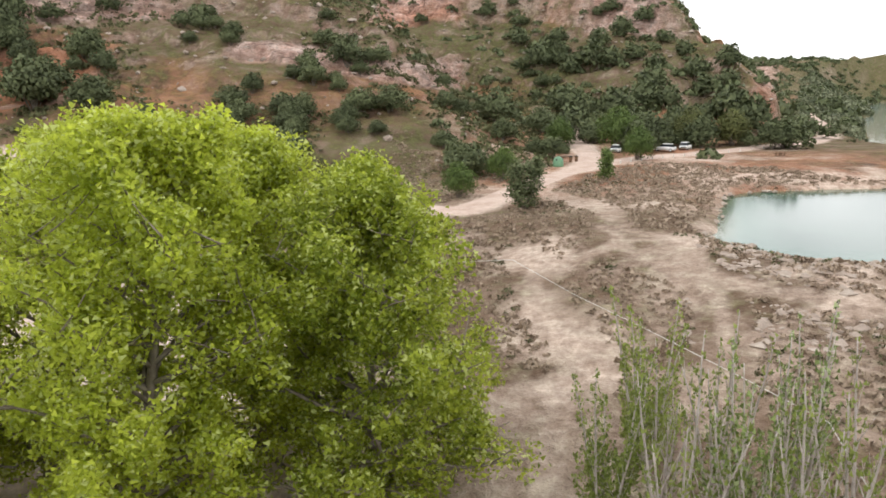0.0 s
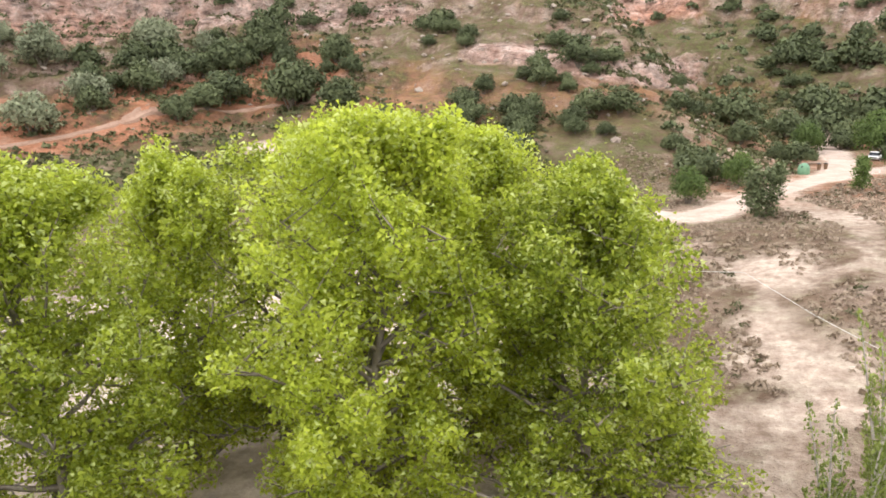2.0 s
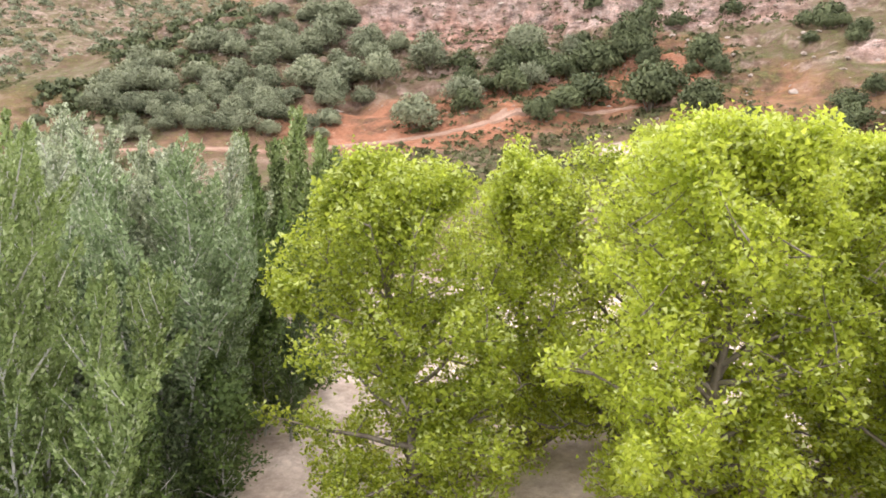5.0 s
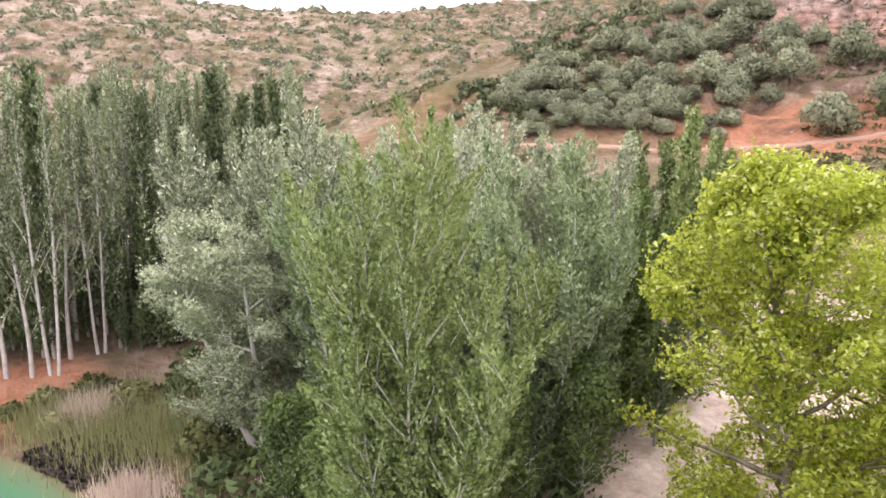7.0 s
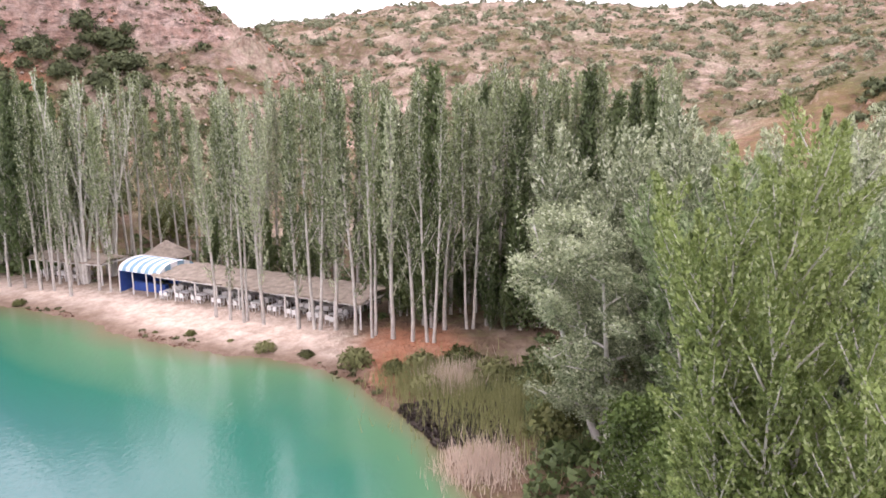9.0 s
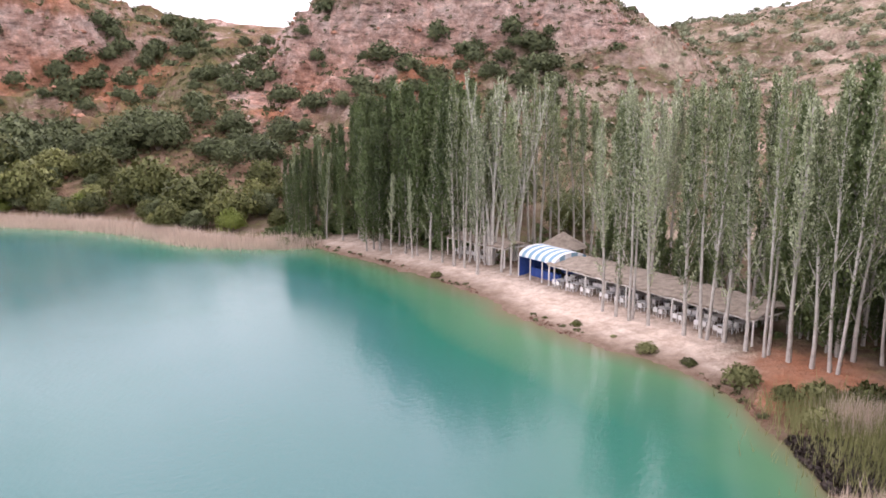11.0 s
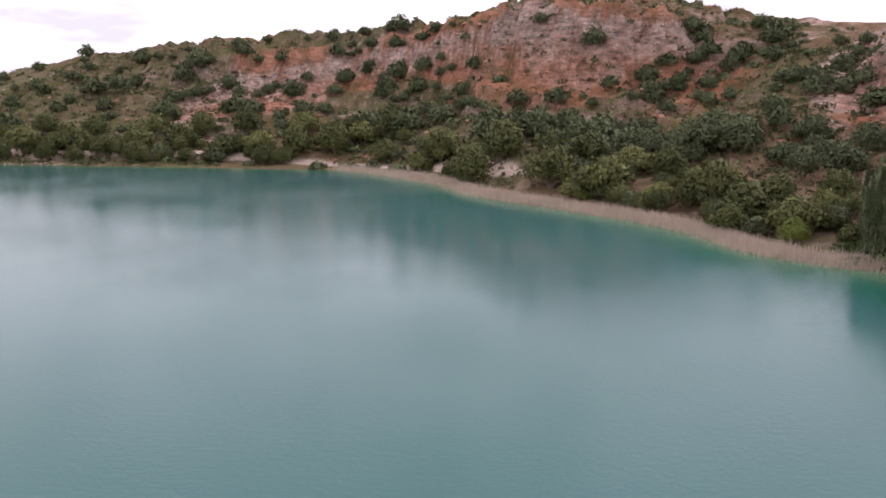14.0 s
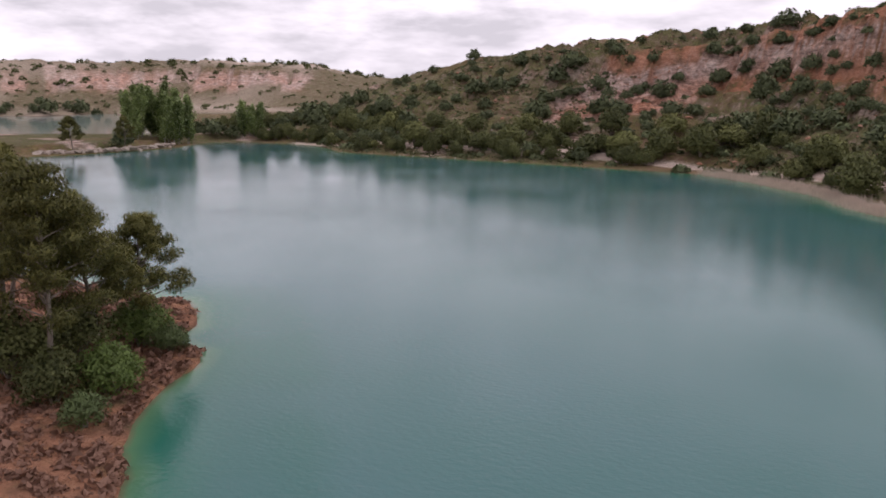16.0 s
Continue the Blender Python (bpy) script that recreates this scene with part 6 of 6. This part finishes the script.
joined_rocks("rim_rocks", [(a + random.uniform(-1, 1), b + random.uniform(-1, 1), POND_Z + 0.15, random.uniform(0.15, 0.55), random.uniform(0, 6)) for a, b in zip(np.repeat(x, 5), np.repeat(y, 5))], M_ROCK, "grey rock edging the pond", 40)
SPIT = resample(smooth_path([(222, 297), (219, 299), (216, 308), (213.5, 322)], 5), 1.0)
joined_rocks("ledge_rocks", [(a + random.uniform(-1, 1), b + random.uniform(-1, 1), random.uniform(0.2, 1.3), random.uniform(0.8, 2.0), random.uniform(0, 6)) for a, b in np.repeat(SPIT, 3, 0)], M_ROCK, "pale rock ledge along the spit", 50)

# reeds
rng = np.random.default_rng(17)
edge = resample(smooth_path([(a, r + 0.5) for a, r in REED_SHORE[:9]], 5), 0.35)
k = np.repeat(np.arange(len(edge)), 70)
rx, ry = edge[k, 0] + rng.normal(size=len(k)) * 1.3, edge[k, 1] + rng.normal(size=len(k)) * 1.3
tagged(new("reed_belt", leaf_mesh("reed_belt", blades(rng, rx, ry, 1.7, 0.05), M_DRYREED)), "belt of dry pinkish reeds along the shore", "reeds", kind="stuff")
for name, az, r, spread, n, tall, mat, label in (
        ("dry_reeds", 95.2, 41.6, 1.15, 1500, 1.25, M_DRYREED, "clump of dry tan reeds at the water"), ("green_reeds", 94.5, 50, 2.6, 2600, 1.5, M_GREENREED, "rank green reeds behind the shore"),
        ("green_reeds", 99, 54, 2.0, 1800, 1.3, M_GREENREED, "rank green reeds behind the shore"), ("green_reeds", 91, 47, 2.5, 2200, 1.2, M_GREENREED, "rank green reeds behind the shore"), ("dry_reeds", 97, 53.5, 1.2, 1200, 1.6, M_DRYREED, "clump of dry tan reeds at the water")):
    cx, cy = at(az, r)
    tagged(new(name, leaf_mesh(name, blades(rng, cx + rng.normal(size=n) * spread, cy + rng.normal(size=n) * spread, tall, 0.035), mat)), label, "reeds", kind="stuff")


# ---- the beach restaurant ----
def box(bm, lo, hi, m=None):
    """A box from corner to corner with slightly broken edges."""
    r = bmesh.ops.create_cube(bm, size=1.0)
    s, c = Vector(hi) - Vector(lo), (Vector(hi) + Vector(lo)) / 2
    for v in r["verts"]:
        v.co = Vector((v.co.x * s.x, v.co.y * s.y, v.co.z * s.z)) + c
        if m:
            v.co = m @ v.co
    return r["verts"]


def solid(name, boxes, material, bevel=0.0):
    bm = bmesh.new()
    for b in boxes:
        box(bm, *b)
    if bevel:
        bmesh.ops.bevel(bm, geom=bm.edges[:], offset=bevel, segments=1, affect="EDGES")
    me = bpy.data.meshes.new(name)
    bm.to_mesh(me)
    bm.free()
    me.materials.append(material)
    return me


def shore_pose(p, q):
    """The pose with its x axis from p to q on the ground, y away from the water, and the length."""
    (ax, ay), (bx, by) = at(*p), at(*q)
    d = Vector((bx - ax, by - ay, 0))
    n = Vector((-d.y, d.x, 0))
    if n.dot(Vector((ax, ay, 0))) < 0:
        n = -n
    z = max(ground(ax, ay), ground(bx, by))
    m = Matrix((d.normalized().to_4d(), n.normalized().to_4d(), (0, 0, 1, 0), (0, 0, 0, 1))).transposed()
    for i in range(3):
        m[3][i] = 0
    m.translation = (ax, ay, z)
    return m, d.length


def thatch(long, deep, low, high, seed):
    """A thin shaggy roof of reeds, ridged along its middle, with a ragged edge."""
    rng = np.random.default_rng(seed)
    nx, ny = int(long * 2.5), 14
    co, fa = [], []
    for side in (0.0, -0.16):
        for i in range(nx + 1):
            for j in range(ny + 1):
                u, v = i / nx, j / ny
                h = low + (high - low) * (1 - abs(2 * v - 1))
                edge = (j in (0, ny)) * rng.uniform(-0.18, 0.18)
                co.append((u * long + (i in (0, nx)) * rng.uniform(-0.15, 0.15), v * deep + edge, h + side + rng.uniform(-0.05, 0.05)))
    n = (nx + 1) * (ny + 1)
    for i in range(nx):
        for j in range(ny):
            a = i * (ny + 1) + j
            fa += [(a, a + ny + 1, a + ny + 2, a + 1), (n + a, n + a + 1, n + a + ny + 2, n + a + ny + 1)]
    for i in range(nx):
        for j in (0, ny):
            a = i * (ny + 1) + j
            fa.append((a, n + a, n + a + ny + 1, a + ny + 1))
    for j in range(ny):
        for i in (0, nx):
            a = i * (ny + 1) + j
            fa.append((a, a + 1, n + a + 1, n + a))
    return mesh_from("thatch", co, fa, M_THATCH)


def pergola(p, q, deep, low, high, label, seed):
    m, long = shore_pose(p, q)
    top = tagged(new("pergola"), label, "pergola", "beach shelters")
    top.matrix_basis = m
    part("roof", thatch(long, deep, low + 0.22, high + 0.22, seed), top, "weathered reed thatch")
    n = max(2, round(long / 2.9))
    post = solid("post", [((-0.07, -0.07, -0.5), (0.07, 0.07, low))], M_WHITEWASH, 0.01)
    for k in range(n + 1):
        for d in (0.15, deep - 0.15):
            part("post", post, top).location = (0.1 + (long - 0.2) * k / n, d, 0)
    rafter = solid("rafter", [((-0.05, 0, -0.07), (0.05, deep, 0.07))], M_WHITEWASH)
    for k in range(n + 1):
        part("rafter", rafter, top).location = (0.1 + (long - 0.2) * k / n, 0, low + 0.0)
    for d in (0.15, deep - 0.15):
        part("beam", solid("beam", [((0, d - 0.06, low - 0.09), (long, d + 0.06, low + 0.09))], M_WHITEWASH), top, "white painted front beam")
    return m, long


def table_data():
    top = tagged(new("table"), "white plastic dining table on the beach terrace", "table", "terrace tables")
    part("tabletop", solid("tabletop", [((-0.6, -0.42, 0.70), (0.6, 0.42, 0.74))], M_WHITE, 0.012), top)
    leg = solid("leg", [((-0.03, -0.03, 0), (0.03, 0.03, 0.70))], M_WHITE)
    for x in (-0.5, 0.5):
        for y in (-0.34, 0.34):
            part("leg", leg, top).location = (x, y, 0)
    return top


def chair_data():
    top = tagged(new("chair"), "white plastic chair drawn up to a terrace table", "chair", "terrace chairs")
    part("seat", solid("seat", [((-0.23, -0.22, 0.42), (0.23, 0.23, 0.46))], M_WHITE, 0.01), top)
    part("backrest", solid("backrest", [((-0.23, 0.2, 0.46), (0.23, 0.24, 0.88)), ((-0.26, -0.2, 0.62), (-0.22, 0.22, 0.66)), ((0.22, -0.2, 0.62), (0.26, 0.22, 0.66))], M_WHITE, 0.008), top)
    leg = solid("leg", [((-0.02, -0.02, 0), (0.02, 0.02, 0.43))], M_WHITE)
    for x in (-0.2, 0.2):
        for y in (-0.19, 0.19):
            part("leg", leg, top).location = (x, y, 0)
    return top


def laid(ob, made, m):
    """The first goes to the pose itself, the later ones are copies."""
    if ob.name in made:
        return copy_thing(ob, m)
    made.add(ob.name)
    ob.matrix_basis = m
    return ob


rest, rest_long = pergola((119.3, 82.5), (104.4, 66.2), 6.5, 2.25, 2.75, "long open restaurant pergola roofed with grey thatch", 3)
rest2, rest2_long = pergola((127.0, 97.5), (122.6, 90.0), 4.5, 2.25, 2.6, "short thatched pergola with white posts on the beach", 4)
table, chair, laid_once = table_data(), chair_data(), set()
rng = np.random.default_rng(23)


def seat_group(base, x, y):
    t = base @ pose(x, y, 0, 0, 0, rng.uniform(-8, 8))
    p = t.translation
    t.translation.z = ground(p.x, p.y)
    laid(table, laid_once, t)
    for a, b, turn in ((-0.35, 0.72, 0), (0.35, 0.72, 0), (-0.35, -0.72, 180), (0.35, -0.72, 180)):
        c = t @ pose(a, b + rng.uniform(-0.08, 0.12) * (1 if b > 0 else -1), 0, 0, 0, turn + rng.uniform(-15, 15))
        c.translation.z = ground(c.translation.x, c.translation.y)
        laid(chair, laid_once, c)


for row in range(3):
    for k in range(int(rest_long / 2.3)):
        seat_group(rest, 1.3 + k * 2.3 + rng.uniform(-0.15, 0.15), 0.9 + row * 2.1)
for k in range(3):
    seat_group(rest2, 1.3 + k * 2.5, 1.6)

# the striped marquee
mq, mq_long = shore_pose((121.5, 86.6), (118.8, 82.2))
mq_deep, eave, rise = 5.0, 2.4, 1.05
marquee = tagged(new("marquee"), "blue and white striped barrel-roofed marquee with blue walls", "marquee")
marquee.matrix_basis = mq
stripes = 11
for k in range(stripes):
    co, fa = [], []
    for side in (0, -0.03):
        for i in (k, k + 1):
            for j in range(13):
                a = math.pi * j / 12
                co.append((mq_long * i / stripes, mq_deep / 2 - mq_deep / 2 * math.cos(a), eave + (rise + side) * math.sin(a) + side))
    for j in range(12):
        fa += [(j, 13 + j, 14 + j, j + 1), (26 + j, 27 + j, 40 + j, 39 + j)]
    for j in (0, 12):
        fa.append((j, 26 + j, 39 + j, 13 + j))
    part("canopy_stripe", mesh_from("canopy_stripe", co, fa, (M_PALECLOTH, M_SKYCLOTH)[k % 2]), marquee, ("white canvas stripe", "blue canvas stripe")[k % 2])
for x in (0.0, mq_long):
    for k in range(8):
        a, b = math.pi * k / 8, math.pi * (k + 1) / 8
        y0, y1 = mq_deep / 2 - mq_deep / 2 * math.cos(a), mq_deep / 2 - mq_deep / 2 * math.cos(b)
        z0, z1 = eave + rise * math.sin(a), eave + rise * math.sin(b)
        co = [(x + s, y, z) for s in (0, 0.02) for y, z in ((y0, eave - 0.25), (y1, eave - 0.25), (y1, z1), (y0, z0))]
        part("gable_stripe", mesh_from("gable_stripe", co, [(0, 1, 2, 3), (7, 6, 5, 4), (0, 4, 5, 1), (1, 5, 6, 2), (2, 6, 7, 3), (3, 7, 4, 0)], (M_SKYCLOTH, M_PALECLOTH)[k % 2]), marquee)
for k in range(4):
    for y in (0.05, mq_deep - 0.05):
        part("post", solid("post", [((-0.05, -0.05, -0.4), (0.05, 0.05, eave))], M_WHITEWASH), marquee).location = (mq_long * k / 3, y, 0)
part("back_wall", solid("back_wall", [((0, mq_deep - 0.15, 0), (mq_long, mq_deep - 0.12, eave))], M_BLUE), marquee, "blue canvas wall")
part("side_wall", solid("side_wall", [((0.0, 0.1, 0), (0.03, mq_deep - 0.2, eave))], M_BLUE), marquee, "blue canvas wall")
part("counter", solid("counter", [((0.6, 1.2, 0), (mq_long - 0.6, 1.7, 1.0))], M_BLUE, 0.02), marquee, "blue bar counter")

# a conical thatched hut behind it
hut = tagged(new("thatched_hut"), "small round hut with a conical thatched roof", "hut")
stand(hut, 118.2, 94, 0)
co, fa = [(0, 0, 3.9), (0, 0, 3.7)], []
rng = np.random.default_rng(29)
for ring in ((2.9, 2.15), (2.9, 2.0)):
    for k in range(28):
        a = 2 * math.pi * k / 28
        co.append((ring[0] * math.cos(a) * rng.uniform(0.95, 1.04), ring[0] * math.sin(a) * rng.uniform(0.95, 1.04), ring[1] + rng.uniform(-0.06, 0.06)))
for k in range(28):
    n = (k + 1) % 28
    fa += [(0, 2 + k, 2 + n), (1, 30 + n, 30 + k), (2 + k, 30 + k, 30 + n, 2 + n)]
part("roof", mesh_from("roof", co, fa, M_THATCH), hut, "grey conical thatch")
for k in range(8):
    a = 2 * math.pi * k / 8
    part("post", solid("post", [((-0.06, -0.06, -0.4), (0.06, 0.06, 2.15))], M_WOOD), hut).location = (2.5 * math.cos(a), 2.5 * math.sin(a), 0)

# ---- along the road ----
def bin_thing(az, el):
    top = tagged(new("litter_bin"), "dark litter bin at the road junction", "bin", "litter bins")
    stand(top, az, on_ray(az, el))
    runs = [([(0, 0, 0.12), (0, 0, 0.5), (0, 0, 0.95)], [0.24, 0.28, 0.3])]
    co, fa = tubes(runs, 12)
    part("body", mesh_from("body", co, fa, M_WOOD), top)
    co, fa = tubes([([(0, 0, -0.2), (0, 0, 1.2)], [0.03, 0.03])], 6)
    part("post", mesh_from("post", co, fa, M_DARK), top)
    co, fa = tubes([([(0, 0, 0.95), (0, 0, 1.02), (0, 0, 1.05)], [0.33, 0.33, 0.2])], 12)
    part("lid", mesh_from("lid", co, fa, M_DARK), top)


bin_thing(-9.4, -5.25)
bin_thing(-9.8, -5.2)
igloo = tagged(new("recycling_container"), "rounded green bottle bank on the grass verge", "container")
stand(igloo, -8.5, on_ray(-8.5, -5.55))
co, fa = tubes([([(0, 0, z) for z in (0.0, 0.1, 0.7, 1.1, 1.4, 1.58, 1.62)], [0.78, 0.82, 0.82, 0.74, 0.55, 0.25, 0.1])], 18)
part("body", mesh_from("body", co, fa, M_BOTTLEGREEN, True), igloo)
for k in range(3):
    a = 2.1 * k
    co, fa = tubes([([(0.6 * math.cos(a), 0.6 * math.sin(a), 1.12), (0.78 * math.cos(a), 0.78 * math.sin(a), 1.16)], [0.13, 0.13])], 10)
    part("slot", mesh_from("slot", co, fa, M_DARK), igloo)
co, fa = tubes([([(-0.12, 0, 1.6), (-0.1, 0, 1.8), (0.1, 0, 1.8), (0.12, 0, 1.6)], [0.025] * 4)], 6)
part("hook", mesh_from("hook", co, fa, M_DARK), igloo)


def car(az, el, turn, label):
    """A small hatchback: lofted body, glasshouse, four wheels."""
    top = tagged(new("car"), label, "car", "parked cars")
    r = on_ray(az, el)
    stand(top, az, r, turn)
    rings = [(-2.0, 0.55, 0.45, 0.72), (-1.9, 0.75, 0.32, 0.85), (-1.0, 0.82, 0.28, 0.92), (0.0, 0.84, 0.28, 0.94), (0.9, 0.84, 0.28, 0.92), (1.6, 0.8, 0.3, 0.84), (1.95, 0.62, 0.42, 0.7)]
    co, fa = [], []
    for x, w, lo, hi in rings:
        for y, z in ((-w, lo), (-w * 1.03, (lo + hi) / 2), (-w * 0.93, hi), (w * 0.93, hi), (w * 1.03, (lo + hi) / 2), (w, lo)):
            co.append((x, y, z))
    for i in range(len(rings) - 1):
        for k in range(6):
            a, b = i * 6 + k, i * 6 + (k + 1) % 6
            fa.append((a, b, b + 6, a + 6))
    fa += [tuple(range(6)), tuple(36 + k for k in range(6))[::-1]]
    part("body", mesh_from("body", co, fa, M_WHITE, True), top)
    def house(name, inset, mat, z0, z1):
        c = [(-1.75 + inset, -0.74, z0), (1.0 - inset, -0.74, z0), (1.0 - inset, 0.74, z0), (-1.75 + inset, 0.74, z0), (-1.35 + inset, -0.6, z1), (0.35 - inset, -0.6, z1), (0.35 - inset, 0.6, z1), (-1.35 + inset, 0.6, z1)]
        return mesh_from(name, c, [(0, 1, 5, 4), (1, 2, 6, 5), (2, 3, 7, 6), (3, 0, 4, 7), (4, 5, 6, 7), (3, 2, 1, 0)], mat)
    part("glazing", house("glazing", 0.0, M_GLASS, 0.9, 1.38), top, "dark car windows")
    part("car_roof", solid("car_roof", [((-1.36, -0.61, 1.38), (0.36, 0.61, 1.44))], M_WHITE, 0.02), top)
    for x in (-1.25, 1.25):
        for y in (-0.78, 0.78):
            co, fa = tubes([([(x, y - 0.1, 0.3), (x, y + 0.1, 0.3)], [0.3, 0.3])], 14)
            w = part("wheel", mesh_from("wheel", co + [], fa + [tuple(range(14))[::-1]], M_DARK), top)
            co, fa = tubes([([(x, y - 0.11, 0.3), (x, y + 0.11, 0.3)], [0.17, 0.17])], 10)
            part("rim", mesh_from("rim", co, fa + [tuple(range(10))[::-1]], M_WHITE), w)


car(-12.6, -4.45, 70, "white hatchback parked at the roadside under the trees")
car(-17.4, -4.15, 60, "white hatchback half hidden among the roadside trees")
car(-16.0, -4.3, 150, "white hatchback parked by the wooded verge")

# bollards along the road's open side
rng = np.random.default_rng(31)
bollard = tagged(new("bollard"), "short weathered wooden post beside the road", "post", "roadside posts")
co, fa = tubes([([(0, 0, -0.2), (0, 0, 0.5), (0, 0, 0.56)], [0.09, 0.085, 0.05])], 8)
part("shaft", mesh_from("shaft", co, fa, M_CABLE), bollard)
for k in range(16):
    u = k / 15
    az = -11.5 - 11 * u
    r = np.interp(az, [-22.5, -18.9, -15.1, -11.5], [160, 147, 134, 123]) - 4.0
    stand(bollard, az, r) if k == 0 else planted(bollard, az, r)
# picnic table by the bend
picnic = tagged(new("picnic_table"), "brown wooden picnic table by the road bend", "table")
stand(picnic, -23.6, on_ray(-23.6, -4.4), 30)
part("tabletop", solid("tabletop", [((-0.9, -0.38, 0.72), (0.9, 0.38, 0.77))], M_WOOD, 0.01), picnic)
for y in (-0.7, 0.7):
    part("bench", solid("bench", [((-0.9, y - 0.14, 0.42), (0.9, y + 0.14, 0.46))], M_WOOD, 0.01), picnic)
for x in (-0.65, 0.65):
    part("trestle", solid("trestle", [((x - 0.05, -0.75, 0.36), (x + 0.05, 0.75, 0.42)), ((x - 0.05, -0.4, 0), (x + 0.05, -0.3, 0.72)), ((x - 0.05, 0.3, 0), (x + 0.05, 0.4, 0.72))], M_WOOD), picnic)

# the two small trees beside the road, and the bushes on the lake point
road_tree = tree("shore_tree", tree_data(91, 5.6, 0.6, 1.9, 26, radians(55), 4200, 0.22, M_OAK, M_BARK, 0.12, 2, 0.3, 0.0, 2, "round", 5), "dark young tree beside the pale road", "tree", "roadside trees")
stand(road_tree, -6.0, on_ray(-6.0, -8.7), 0)
young = tree("shore_tree", tree_data(92, 3.9, 0.5, 1.3, 20, radians(55), 2000, 0.2, M_GREEN, M_BARK, 0.08, 1, 0.26, 0.0, 2, "round", 5), "small bright green tree at the road edge", "tree", "roadside trees")
stand(young, -12.1, on_ray(-12.1, -6.5), 0)
near_bushes = [tree("leafy_bush", bush_data(150 + k, 6.0, 5.0, 5200, 0.19, (M_OLIVE, M_DARKPOPLAR, M_GREEN, M_FRESH)[k], M_BARK, 11), ("rounded green bush near the shore", "bright yellow-green bush at the reed belt")[k == 3], "bush", "bushes near the shore") for k in range(4)]
for az, el, wide, q in ((216.5, -17.6, 4.4, 2), (218.8, -20.6, 5.0, 2), (222.5, -20.5, 5.0, 0), (220.8, -22.4, 3.4, 1), (225, -18.5, 6, 0), (214.6, -18.2, 2.8, 1), (221, -18, 5.5, 0)):
    r = on_ray(az, el)
    plant(near_bushes, q, az, r, az * 31, radians(wide) * r / 6.0)
for az, el, wide, q in ((152.9, -8.3, 1.7, 3), (142.9, -10.2, 2.2, 3), (157.4, -7.9, 1.2, 3), (117.8, -10.6, 4, 0), (122.5, -9.3, 5, 0), (58.5, -17, 5.5, 0), (60.5, -20, 5, 1), (56, -19.5, 4.5, 2), (53.5, -22, 5, 2), (62.5, -23, 5.5, 0), (66, -22, 5.5, 0), (91, -17.5, 4.5, 1), (87.5, -20.5, 4.0, 2), (76, -20, 6, 0), (81, -19, 6, 0)):
    r = on_ray(az, el)
    plant(near_bushes, q, az, r, az * 31, radians(wide) * r / 6.0)
for az, el, wide, q in ((-14.2, -5.0, 2.4, 2), (-12.8, -4.3, 3.0, 2), (-17.6, -3.9, 2.6, 0), (-20.4, -3.8, 2.4, 0), (-1.2, -7.9, 2.6, 2), (-4.4, -6.6, 2.4, 2), (-8.6, -4.2, 2.2, 2)):
    r = on_ray(az, el)
    plant(near_bushes, q, az, r, az * 31, radians(wide) * r / 6.0, 1.25)
# tufts at the lake's edge
low_bushes = [tree("low_bush", bush_data(120 + k, 4.0, 1.9, 900, 0.26, (M_OLIVE, M_GREENREED)[k], M_DEADWOOD, 9), "low brown-green bush at the waterline", "bush", "waterline bushes") for k in range(2)]
for k, (az, el, wide) in enumerate(((117.0, -17.2, 1.0), (111.7, -18.8, 1.8), (108.6, -19.4, 1.3), (104.8, -20.2, 3.0), (101.8, -20.9, 2.4), (99.4, -22.2, 3.0), (119.4, -16.8, 0.5), (114.2, -17.9, 0.6), (127.8, -13.9, 1.0), (94, -21.5, 4.0), (96.5, -20.5, 3.5), (99.6, -20.6, 3.0), (89, -25, 5))):
    r = on_ray(az, el)
    plant(low_bushes, k % 2, az, r, k * 40, max(0.15, radians(wide) * r / 4.0))
# poplars beyond the lake's far end
rng = np.random.default_rng(37)
spit_poplar = tree("poplar", tree_data(95, 21, 1.2, 3.2, 26, radians(72), 5200, 0.5, M_POPLAR, M_GREYBARK, 0.25, 2, 0.6, 0.0, 1, "spire", 3, 3, 0.05, 0.8), "full green poplar on the far spit", "tree", "poplars on the spit")
stand(spit_poplar, 214.3, 338, 0)
for k in range(13):
    planted(spit_poplar, rng.uniform(212.3, 216.8), rng.uniform(328, 348), rng.uniform(0, 360), rng.uniform(0.8, 1.1))
for k in range(6):
    planted(spit_poplar, rng.uniform(207.4, 209.6), rng.uniform(350, 362), rng.uniform(0, 360), rng.uniform(0.6, 0.8))
pine_spit = planted(pines[0], 219.8, 300, 40, 1.1)
planted(pines[1], 216.6, 308, 90, 0.9)
for k in range(46):
    az = rng.uniform(197, 212)
    plant(greens, k % 2, az, np.interp(az, [197, 205, 212], [300, 360, 400]) + rng.uniform(-4, 40), k * 47, rng.uniform(0.8, 1.4), 1.2)

# the slack cable over the sandy flat
cable = tagged(new("cable"), "thin pale cable sagging over the sandy flat", "cable")
ends = [(2, 66, -11.2), (-5.3, 58, -12.5), (-10, 50, -14.9), (-15.5, 43, -17.1), (-22, 36, -19.6), (-28.3, 31, -21.8), (-38, 27, -25)]
pts = [(*at(a, r), EYE + r * math.tan(radians(e))) for a, r, e in ends]
pts[0] = (pts[0][0], pts[0][1], ground(pts[0][0], pts[0][1]))
pts[-1] = (pts[-1][0], pts[-1][1], ground(pts[-1][0], pts[-1][1]))
co, fa = tubes([(pts, [0.02] * len(pts))], 6)
part("strand", mesh_from("strand", co, fa, M_CABLE, True), cable)
